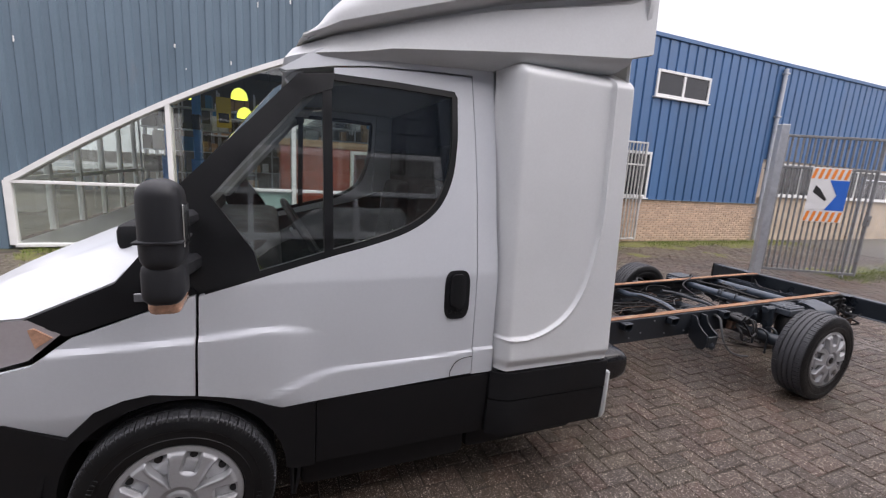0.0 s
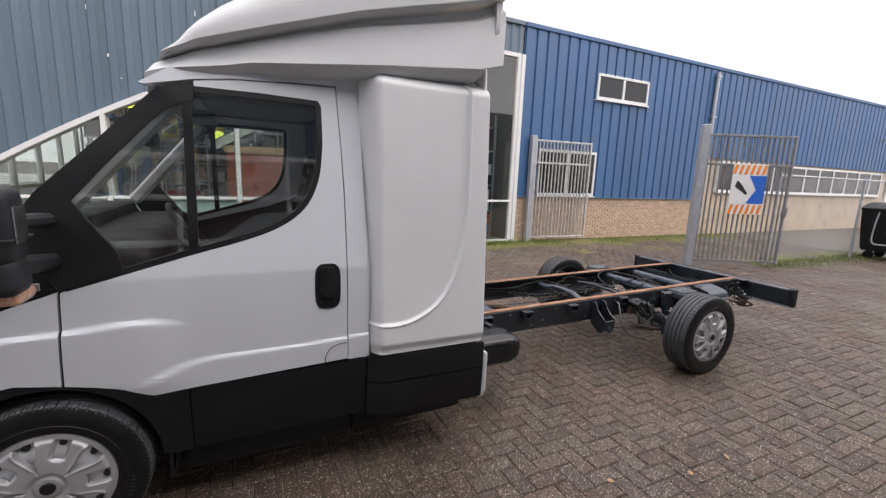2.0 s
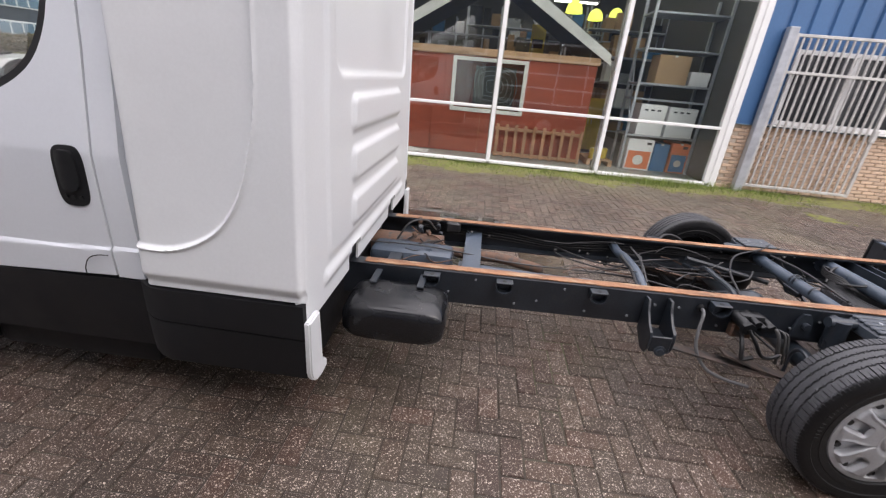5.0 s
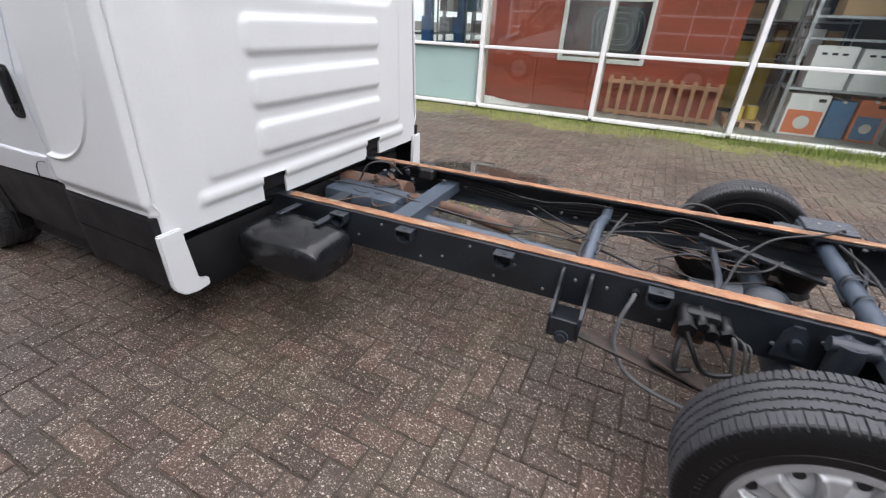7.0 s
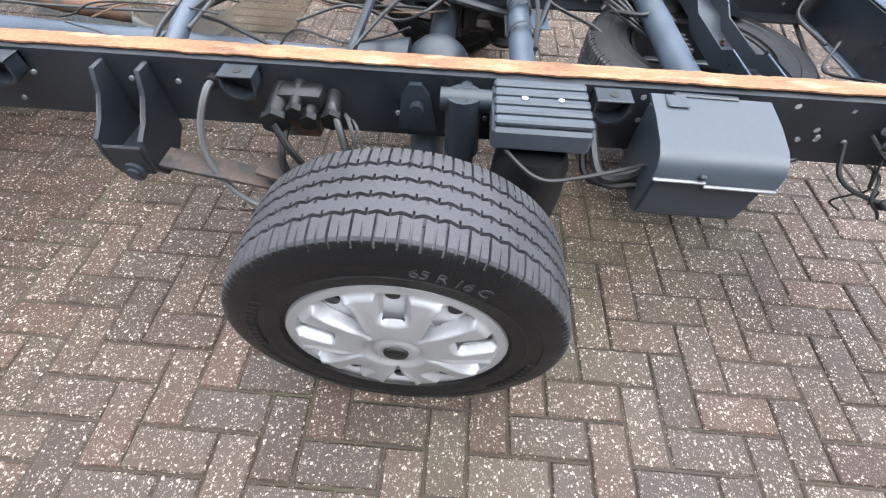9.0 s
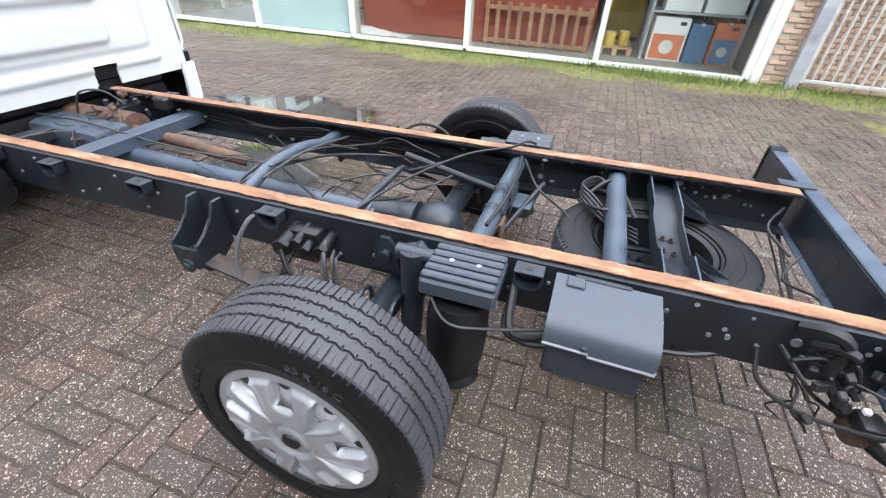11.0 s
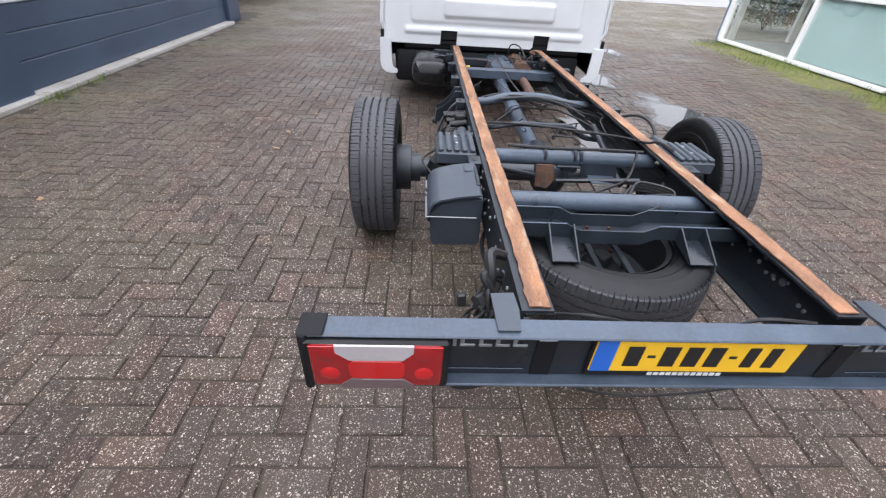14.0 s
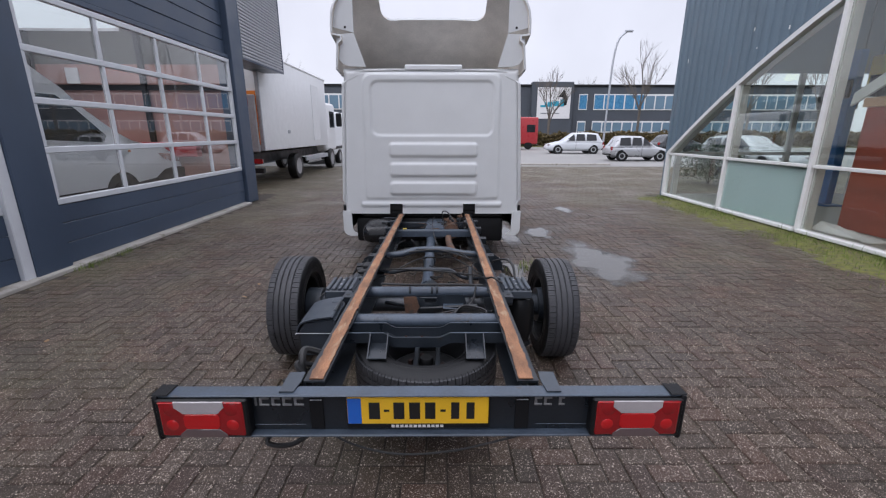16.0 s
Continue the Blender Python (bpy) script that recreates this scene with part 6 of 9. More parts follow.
for s in (-1, 1):
    gp = bmesh.new()
    prism(gp, [(3.642, s * 0.515), (3.638, s * 0.456), (3.70, s * 0.452), (3.768, s * 0.46), (3.768, s * 0.512)], 0.6115, 0.617, "z")
    part("gusset", gp, BOXLID, bar)
    part("end_cap", bx(3.715, 3.795, s * 0.949 - 0.012, s * 0.949 + 0.012, 0.43, 0.614, 0.01, 2), BLACKP, bar, "black rubber end cap")
    part("top_cap", bx(3.718, 3.79, min(s * 0.902, s * 0.962), max(s * 0.902, s * 0.962), 0.6105, 0.6165, 0.003), BLACKP, bar)
    y0 = s * 0.786
    tl = bmesh.new()
    box(tl, 3.735, 3.80, y0 - 0.155, y0 + 0.155, 0.447, 0.599, 0.014, 3)
    lamp = part("tail_light", tl, RED, bar, "red rear lamp with clear reversing and indicator fields")
    for nm, mt, outline in (
            ("reversing_field", CLEARL, [(-0.092, 0.59), (0.084, 0.59), (0.084, 0.566), (0.06, 0.541), (-0.062, 0.541), (-0.092, 0.566)]),
            ("indicator_field", SMOKEL, [(-0.084, 0.442), (0.088, 0.442), (0.086, 0.454), (0.06, 0.476), (-0.06, 0.476), (-0.084, 0.456)]),
            ("brake_field", REDHOT, [(-0.054, 0.539), (0.054, 0.539), (0.064, 0.526), (0.064, 0.491), (0.054, 0.478), (-0.054, 0.478), (-0.064, 0.491), (-0.064, 0.526)])):
        c1 = bmesh.new()
        prism(c1, [(y0 + y, z + 0.007) for y, z in outline], 3.7985, 3.8035, "x")
        bmesh.ops.bevel(c1, geom=[e for e in c1.edges if all(v.co.x > 3.803 for v in e.verts)], offset=0.0015, segments=1, affect="EDGES")
        part(nm, c1, mt, lamp)
    for yy in (y0 - 0.108, y0 + 0.108):
        c1 = bmesh.new()
        lathe(c1, [(0.0, 3.8045), (0.01, 3.804), (0.017, 3.8025), (0.022, 3.8), (0.022, 3.797)], 24, "x", pose(0, yy, 0.5))
        part("lamp_reflector", c1, REDHOT, lamp)
        c1 = bmesh.new()
        lathe(c1, [(0.0, 3.8025), (0.02, 3.802), (0.026, 3.7995), (0.026, 3.797)], 20, "x", pose(0, yy, 0.563))
        part("side_reflector", c1, RED, lamp)
    part("reflector_strip", bx(3.7995, 3.802, y0 - 0.15, y0 + 0.15, 0.59, 0.593, 0.001), REDHOT, lamp)
    part("lamp_surround", bx(3.732, 3.796, y0 - 0.165, y0 + 0.165, 0.444, 0.601, 0.006), SATIN, lamp)
# worn raised lettering stands as plain bars
for yb, wdt in ((-0.612, 0.009), (-0.594, 0.036), (-0.549, 0.032), (-0.509, 0.034), (-0.467, 0.036), (0.42, 0.028), (0.455, 0.03), (0.51, 0.022)):
    if wdt < 0.02:
        bm = bx(3.753, 3.7565, yb, yb + wdt, 0.548, 0.583, 0.001)
    else:
        bm = bmesh.new()
        box(bm, 3.753, 3.7565, yb, yb + wdt, 0.548, 0.556, 0.001)
        box(bm, 3.753, 3.7565, yb, yb + wdt, 0.575, 0.583, 0.001)
        box(bm, 3.753, 3.7565, yb, yb + 0.01, 0.556, 0.575, 0.001)
    part("lettering_bar", bm, BADGE, bar)
plate = part("number_plate", bx(3.763, 3.768, -0.27, 0.25, 0.478, 0.59, 0.003), YELLOW, bar, "yellow rear number plate with blue band")
part("plate_band", bx(3.7685, 3.7695, -0.268, -0.218, 0.481, 0.587, 0), EUBLUE, plate)
for a, b in ((-0.19, -0.15), (-0.135, -0.115), (-0.1, -0.06), (-0.042, -0.002), (0.016, 0.054), (0.072, 0.092), (0.112, 0.142), (0.168, 0.198)):
    dash = b - a < 0.025
    part("plate_bar", bx(3.7685, 3.7695, a, b, 0.531 if dash else 0.5, 0.54 if dash else 0.57, 0), INK, plate)
part("plate_holder", bx(3.7535, 3.763, -0.275, 0.255, 0.455, 0.593, 0.003), SATIN, plate)
for k in range(12):
    part("holder_bar", bx(3.7632, 3.7644, -0.11 + k * 0.0165, -0.098 + k * 0.0165, 0.46, 0.471, 0), CARTONW, plate)

# fuel tank
def tank_pt(u, v):
    q = 2 * u - 1
    e = (1 - abs(q) ** 5) ** 0.3
    a = 2 * math.pi * v
    c, d = math.cos(a), math.sin(a)
    y = -0.643 + 0.163 * math.copysign(abs(c) ** 0.5, c) * (0.55 + 0.45 * e)
    return (0.278 + 0.25 * q, y, 0.414 + 0.11 * math.copysign(abs(d) ** 0.55, d) * e)


tank = part("fuel_tank", sheet(48, 48, tank_pt), TANKP, truck, "black moulded plastic fuel tank with rounded corners", 50)
for x in (0.12, 0.36):
    part("tank_band", bx(x, x + 0.035, -0.6, -0.45, 0.528, 0.54, 0.003), CHASSIS, tank)


def cable(name, pts, r, material=None, parent=truck, label=""):
    bm = bmesh.new()
    hose(bm, pts, r)
    return part(name, bm, material or CABLE, parent, label)


# hoses, cables and looms on the frame
cable("brake_cable", [(-0.1, 0.0, 0.56), (0.35, -0.02, 0.57), (0.9, 0.02, 0.5), (1.45, 0.1, 0.46)], 0.005, CABLEG)
cable("brake_cable", [(1.45, 0.1, 0.46), (1.7, 0.2, 0.52), (2.0, 0.36, 0.5), (2.2, 0.6, 0.4)], 0.006)
cable("brake_cable", [(1.45, 0.1, 0.46), (1.7, -0.1, 0.52), (2.0, -0.3, 0.5), (2.15, -0.55, 0.42)], 0.006)
for k in range(4):
    dz = 0.02 * k
    cable("wiring_loom", [(0.2, 0.425, 0.52 + dz), (0.8, 0.42, 0.5 + dz), (1.2, 0.42 - 0.01 * k, 0.47 + dz), (1.7, 0.415, 0.5 + dz), (2.2, 0.42, 0.52 + dz * 0.6), (2.7, 0.42, 0.51 + dz * 0.5)], 0.004 + 0.0015 * (k % 2))
cable("air_hose", [(1.55, -0.3, 0.55), (1.62, -0.1, 0.585), (1.68, 0.1, 0.585), (1.75, 0.3, 0.54), (1.95, 0.42, 0.55)], 0.0048)
cable("air_hose", [(1.62, -0.2, 0.56), (1.66, 0.05, 0.59), (1.7, 0.36, 0.56)], 0.006, CABLEG)
cable("air_hose", [(2.05, -0.4, 0.53), (2.12, -0.2, 0.56), (2.2, 0.05, 0.57), (2.35, 0.3, 0.59), (2.54, 0.37, 0.63), (2.6, 0.4, 0.655), (2.64, 0.46, 0.63)], 0.006)
cable("brake_hose", [(1.80, -0.447, 0.565), (1.795, -0.5, 0.56), (1.772, -0.545, 0.49), (1.772, -0.575, 0.4), (1.83, -0.6, 0.31), (1.93, -0.615, 0.265), (2.05, -0.62, 0.24)], 0.0085, HOSEG, label="grey braided brake hose looping from the rail to the axle")
bm = bmesh.new()
rod(bm, (1.80, -0.446, 0.565), (1.80, -0.47, 0.564), 0.017, n=14)
part("hose_grommet", bm, RUBBER, truck)
cable("brake_hose", [(1.985, -0.52, 0.5), (1.975, -0.58, 0.44), (1.99, -0.59, 0.38), (2.03, -0.6, 0.4)], 0.011)
cable("brake_hose", [(1.9, 0.46, 0.55), (2.0, 0.58, 0.6), (2.14, 0.62, 0.56), (2.25, 0.6, 0.42)], 0.009)
cable("lamp_cable", [(3.69, -0.42, 0.44), (3.7, -0.3, 0.345), (3.7, -0.11, 0.285), (3.7, 0.1, 0.295), (3.7, 0.3, 0.345), (3.69, 0.5, 0.4), (3.69, 0.6, 0.44)], 0.0045)
cable("box_hose", [(2.74, -0.48, 0.53), (2.76, -0.6, 0.47), (2.82, -0.6, 0.46), (2.87, -0.58, 0.47)], 0.013)
cable("box_hose", [(2.74, -0.46, 0.5), (2.74, -0.57, 0.44), (2.8, -0.6, 0.43), (2.87, -0.6, 0.44)], 0.01)
cable("air_line", [(2.52, -0.62, 0.535), (2.6, -0.69, 0.515), (2.7, -0.66, 0.5), (2.86, -0.6, 0.5)], 0.005)
cable("under_hose", [(3.0, -0.42, 0.4), (3.1, -0.455, 0.395), (3.25, -0.455, 0.41), (3.36, -0.43, 0.44)], 0.009)
cable("spare_winch_cable", [(2.9, 0.15, 0.52), (2.98, 0.05, 0.56), (3.05, 0.2, 0.55), (2.95, 0.3, 0.52)], 0.008)
cable("spare_winch_cable", [(2.88, 0.2, 0.5), (3.0, 0.3, 0.57), (3.1, 0.1, 0.52)], 0.008)
for k in range(4):
    cable("spare_winch_cable", [(3.1, -0.1 + 0.03 * k, 0.53), (3.02, 0.02 + 0.03 * k, 0.5), (2.93, 0.1 + 0.02 * k, 0.525 + 0.01 * k), (2.88, 0.22, 0.535 + 0.012 * k), (2.95, 0.33, 0.53 + 0.01 * k), (3.06, 0.3 - 0.04 * k, 0.52)], 0.006)
cable("lamp_cable", [(3.44, -0.455, 0.53), (3.5, -0.52, 0.48), (3.56, -0.5, 0.42), (3.62, -0.52, 0.4)], 0.006)
cable("lamp_cable", [(3.4, -0.45, 0.5), (3.42, -0.5, 0.43), (3.5, -0.54, 0.40), (3.6, -0.58, 0.42), (3.68, -0.62, 0.47)], 0.006)
cable("lamp_cable", [(3.68, -0.3, 0.42), (3.66, -0.1, 0.38), (3.68, 0.1, 0.37), (3.7, 0.4, 0.42)], 0.008)
cable("lamp_cable", [(3.66, 0.1, 0.5), (3.6, 0.0, 0.45), (3.62, -0.2, 0.52), (3.56, -0.32, 0.47), (3.66, -0.42, 0.56)], 0.005)
cable("lamp_cable", [(3.66, 0.38, 0.55), (3.6, 0.28, 0.5), (3.64, 0.12, 0.48)], 0.006)
# connector cluster at the rear left corner
pl_ = bmesh.new()
plugs = []
rg = random.Random(11)
box(pl_, 3.62, 3.68, -0.59, -0.52, 0.41, 0.45, 0.012, 2)
for k in range(8):
    x, y, z = 3.56 + rg.uniform(-0.06, 0.1), -0.53 + rg.uniform(-0.05, 0.06), 0.44 + rg.uniform(-0.05, 0.1)
    cn = bmesh.new()
    box(cn, -0.02, 0.02, -0.013, 0.013, -0.01, 0.01, 0.004, 1, pose(x, y, z, rg.uniform(0, 90), rg.uniform(0, 90), rg.uniform(0, 90)))
    plugs.append(cn)
socket = part("connector_box", pl_, CABLE, truck, "black lamp connector box with loose plugs")
for cn in plugs:
    part("plug", cn, CABLE, socket)
part("pale_plug", bx(3.61, 3.627, -0.57, -0.553, 0.47, 0.486, 0.004, 1), CARTONW, socket)
cable("loom_loop", [(3.46, -0.45, 0.6), (3.5, -0.5, 0.635), (3.54, -0.5, 0.6), (3.55, -0.5, 0.5), (3.6, -0.54, 0.44)], 0.016, parent=socket)
cable("loom_loop", [(3.5, -0.46, 0.56), (3.55, -0.52, 0.6), (3.57, -0.48, 0.52), (3.62, -0.52, 0.47)], 0.012, parent=socket)
cable("loom_loop", [(3.66, -0.56, 0.4), (3.72, -0.6, 0.36), (3.7, -0.52, 0.33), (3.66, -0.44, 0.36)], 0.01, parent=socket)
# fittings near the cab
rg = random.Random(2)
for k in range(10):
    x, y, z = 0.25 + rg.uniform(-0.1, 0.15), 0.2 + rg.uniform(-0.1, 0.12), 0.52 + rg.uniform(-0.04, 0.06)
    ft = bmesh.new()
    box(ft, -0.02, 0.02, -0.014, 0.014, -0.012, 0.012, 0.006, 1, pose(x, y, z, rg.uniform(0, 90), rg.uniform(0, 90), rg.uniform(0, 90)))
    part("pipe_clamp", ft, RUST if k % 2 else CHASSIS, truck, "rusty pipe clamp by the cab" if k % 2 else "")
part("relay_block", bx(0.42, 0.52, 0.33, 0.42, 0.5, 0.57, 0.01, 1), CABLE, truck)
cable("vent_pipe", [(0.12, 0.1, 0.5), (0.2, 0.1, 0.62), (0.3, 0.16, 0.63), (0.36, 0.22, 0.55)], 0.006, CABLEG)
part("lamp_bracket", bx(3.62, 3.68, -0.57, -0.5, 0.35, 0.41, 0.015, 2), RUST, truck, "rusty brown bracket behind the lamp plugs")
for y in (-0.12, 0.02, 0.05):
    bm = bmesh.new()
    lathe(bm, [(0.0352, -0.007), (0.0375, -0.005), (0.0375, 0.005), (0.0352, 0.007)], 24, "y", pose(2.58, y, 0.55), True)
    part("tube_band", bm, CHASSIS, truck)
bm = bmesh.new()
prism(bm, [(0.05, 0.53), (0.22, 0.53), (0.24, 0.47), (0.16, 0.455), (0.13, 0.43), (0.07, 0.44)], 2.612, 2.62, "x")
part("tube_bracket", bm, CHASSIS, truck, "folded steel bracket under the cross tube")
part("bracket_shelf", bx(2.62, 2.7, 0.09, 0.22, 0.468, 0.474, 0.002), TUBE, truck)
bm = bmesh.new()
prism(bm, [(-0.16, 0.52), (-0.08, 0.52), (-0.06, 0.45), (-0.09, 0.4), (-0.15, 0.41)], 2.618, 2.628, "x")
part("tube_bracket", bm, RUST, truck)
for p0, p1, r in (((2.62, -0.05, 0.44), (2.72, 0.3, 0.5), 0.012), ((2.05, 0.3, 0.52), (2.6, 0.28, 0.42), 0.016), ((2.42, -0.3, 0.4), (2.62, -0.1, 0.45), 0.014)):
    bm = bmesh.new()
    rod(bm, p0, p1, r, n=10)
    part("torque_rod", bm, RAIL, truck)
tb = bmesh.new()
box(tb, 2.54, 2.62, -0.06, 0.08, 0.502, 0.515, 0.004)
box(tb, 2.56, 2.6, -0.03, 0.05, 0.47, 0.503, 0.008)
part("tube_clamp", tb, CHASSIS, truck, "small bracket under the cross tube")
cable("tube_loom", [(2.6, -0.3, 0.6), (2.62, -0.1, 0.6), (2.62, 0.1, 0.602), (2.6, 0.34, 0.59)], 0.007)
cable("tube_loom", [(2.62, 0.3, 0.6), (2.7, 0.25, 0.5), (2.85, 0.05, 0.5), (2.9, -0.1, 0.47)], 0.006)
cable("cross_loom", [(1.58, -0.4, 0.5), (1.55, -0.25, 0.56), (1.56, -0.08, 0.585), (1.56, 0.1, 0.585), (1.62, 0.24, 0.55), (1.75, 0.36, 0.5)], 0.008)
cable("cross_loom", [(1.6, -0.1, 0.59), (1.5, 0.1, 0.52), (1.4, 0.25, 0.48), (1.2, 0.38, 0.5)], 0.005)
part("tag", bx(0.55, 0.6, -0.34, -0.3, 0.542, 0.548, 0.001), YELLOWP, truck, "faded yellow tag")
clips = bmesh.new()
rg = random.Random(21)
for k in range(26):
    x, y, z = rg.uniform(0.3, 2.9), rg.choice((-1, 1)) * rg.uniform(0.34, 0.43), rg.uniform(0.46, 0.6)
    box(clips, -0.012, 0.012, -0.008, 0.008, -0.006, 0.006, 0.003, 1, pose(x, y, z, rg.uniform(0, 90), 0, rg.uniform(0, 90)))
part("cable_clips", clips, CABLEG, truck, "small grey cable clips along the rails")["kind"] = "stuff"

# thin wires and small pipes between the rails
rg = random.Random(29)
for x0, x1, n_ in ((0.15, 0.65, 8), (1.1, 1.9, 7), (1.8, 2.5, 8)):
    for k in range(n_):
        p = Vector((x0 + rg.uniform(0, 0.1), rg.uniform(-0.3, 0.34), rg.uniform(0.44, 0.53)))
        line = [p]
        for q in range(4):
            p = p + Vector(((x1 - x0) / 5 * rg.uniform(0.4, 1.2), rg.uniform(-0.12, 0.12), rg.uniform(-0.04, 0.05)))
            line.append(Vector((p.x, max(-0.36, min(0.36, p.y)), max(0.4, min(0.58, p.z)))))
        cable("thin_wire", line, rg.choice((0.0025, 0.0035, 0.005)), rg.choice((CABLE, CABLE, CABLE, RUST)))

# loose lamp wires round the rear corner
rg = random.Random(17)
for k in range(9):
    p = Vector((3.5 + rg.uniform(-0.03, 0.06), -0.48, 0.5 + rg.uniform(-0.05, 0.08)))
    line = [p]
    for q in range(4):
        p = p + Vector((rg.uniform(-0.03, 0.06), rg.uniform(-0.05, 0.03), rg.uniform(-0.07, 0.03)))
        line.append(Vector((min(p.x, 3.68), min(p.y, -0.455), max(0.3, p.z))))
    cable("lamp_wire", line, rg.choice((0.003, 0.004, 0.006)), parent=socket)

# the frame stands a little nose-down
LOW_FRONT = ("chassis_rail", "crossmember", "drive_shaft", "spring_hanger", "wiring_loom", "air_hose", "brake_cable", "brake_valve", "stabiliser_bar", "step_plate", "damper_plate", "shock_absorber", "cable_clips", "tag", "cross_loom", "brake_hose", "hose_grommet")


def settle(ob):
    for v in ob.data.vertices:
        v.co.z -= 0.0165 * max(0, 3.4 - v.co.x)
    for c in ob.children:
        settle(c)


for ob in [c for c in truck.children if c.name.split(".")[0] in LOW_FRONT]:
    settle(ob)


# the cab sits a little off the frame's axis, so its right flank is nearer to it
def tuck(ob):
    if max(v.co.x for v in ob.data.vertices) < 0.12:
        for v in ob.data.vertices:
            if v.co.y > 0.4:
                v.co.y -= 0.062 * smoothstep(0.4, 0.95, v.co.y)
    for c in ob.children:
        tuck(c)


for ob in truck.children:
    if not ob.name.startswith(("wheel.", "spare")) and ob.name != "wheel":
        tuck(ob)


# ---------------- things in the shop ----------------
def cartons(name, x0, x1, y0, y1, z0, z1, material, label, print_mat=None, m=None):
    t = thing(name, label, "box", "cartons in the shop")
    part("carton", bx(x0, x1, y0, y1, z0, z1, 0.006), material, t)
    part("tape", bx((x0 + x1) / 2 - 0.025, (x0 + x1) / 2 + 0.025, y0 - 0.001, y1 + 0.001, z1 - 0.03, z1 + 0.0015, 0), BOARDW, t)
    if print_mat:
        part("print_panel", bx(x0 + 0.03, x1 - 0.03, y0 - 0.002, y0, z0 + 0.03, z0 + (z1 - z0) * 0.62, 0), print_mat, t)
        bm = bmesh.new()
        rod(bm, ((x0 + x1) / 2, y0 - 0.003, z0 + (z1 - z0) * 0.33), ((x0 + x1) / 2, y0 - 0.0005, z0 + (z1 - z0) * 0.33), min(x1 - x0, z1 - z0) * 0.2, n=20)
        part("print_disc", bm, BOARDW, t)
        part("label_bar", bx(x1 - 0.14, x1 - 0.05, y0 - 0.002, y0, z1 - 0.1, z1 - 0.05, 0), INK, t)
    return t


shed = thing("red_garden_shed", "red-brown wooden display shed with pale barge boards", "shed")
for a, b in ((-1.5, -0.5), (-0.5, 0.5), (0.5, 1.6), (1.6, 2.62)):
    lo = bmesh.new()
    box(lo, a + 0.003, b - 0.003, 6.5, 6.53, 0.06, 0.91, 0.003)
    part("wall_panel", lo, SHEDRED, shed)
for a, b in ((-1.5, -0.13), (1.33, 2.62)):
    part("wall_panel", bx(a, b, 6.5, 6.53, 0.915, 1.9, 0.003), SHEDRED, shed)
for k in range(1):
    part("wall_panel", bx(-0.127, 1.327, 6.5, 6.53, 1.86, 1.9, 0.003), SHEDRED, shed)
part("top_plate", bx(-1.55, 2.66, 6.47, 6.56, 1.905, 2.04, 0.006), WOOD, shed)
for a, b, c, d in ((-0.13, 1.33, 0.87, 0.94), (-0.13, 1.33, 1.81, 1.88), (-0.13, -0.06, 0.94, 1.81), (1.26, 1.33, 0.94, 1.81)):
    part("window_trim", bx(a, b, 6.47, 6.54, c, d, 0.005), BOARDW, shed)
p = part("window_pane", bx(-0.06, 1.26, 6.512, 6.518, 0.94, 1.81, 0), GLASS, shed)
p.visible_shadow = False
for s in (-1, 1):
    bm = bmesh.new()
    ax0, az0, ex_, ez = 0.56, 3.27, 0.56 + s * 2.27, 1.93
    prism(bm, [(ax0, az0), (ex_, ez), (ex_ - s * 0.02, ez + 0.19), (ax0, az0 + 0.22)], 6.43, 6.47, "y")
    part("barge_board", bm, BOARDW, shed)
    bm = bmesh.new()
    prism(bm, [(ax0, az0 + 0.19), (ex_, ez + 0.14), (ex_, ez + 0.20), (ax0, az0 + 0.25)], 6.47, 9.0, "y")
    part("roof_slab", bm, SHOPWALL, shed)
    xs = -1.5 if s < 0 else 2.6
    part("side_wall", bx(xs - 0.02, xs + 0.02, 6.535, 9.0, 0.06, 1.95, 0.003), SHEDRED, shed)
part("back_wall", bx(-1.48, 2.58, 8.97, 9.0, 0.06, 1.95, 0.003), SHEDRED, shed)
coil = thing("framed_coil_panel", "dark panel with a pale looped tube behind the shed window", "panel")
part("board", bx(0.3, 1.15, 7.1, 7.13, 0.95, 1.75, 0.005), SHOPWALL, coil)
part("stand", bx(0.35, 1.1, 7.05, 7.3, 0.05, 0.95, 0.01), CARD, coil)
bm = bmesh.new()
for k in range(4):
    i = 0.05 + k * 0.075
    pts = [(0.3 + i, 7.09, 0.98 + i), (1.15 - i, 7.09, 0.98 + i), (1.15 - i, 7.09, 1.72 - i * 0.9), (0.3 + i, 7.09, 1.72 - i * 0.9), (0.3 + i, 7.09, 1.0 + i)]
    hose(bm, pts, 0.008, 6, 5)
part("tube_loop", bm, BADGE, coil)

pallet = thing("wooden_pallet", "raw wooden slatted pallet leaning against the shed", "pallet")
for k in range(10):
    x = 0.86 + k * 0.186
    part("slat", bx(x, x + 0.062, 6.38, 6.4, 0.06, 0.7, 0.003), PALLETW, pallet)
for z in (0.08, 0.58):
    part("rail", bx(0.84, 2.6, 6.402, 6.46, z, z + 0.06, 0.004), PALLETW, pallet)
crump = sheet(16, 8, lambda u, v: (-1.42 + 0.95 * u, 6.02 + 0.34 * v, 0.056 + 0.12 * (1 - u) * math.sin(v * 3.1) + 0.025 * noise.noise((u * 7, v * 6, 1))))
tagged(part("plastic_sheet", thicken(crump, 0.003), CARTONW, None, ""), "crumpled white plastic sheet on the shop floor", "sheet")

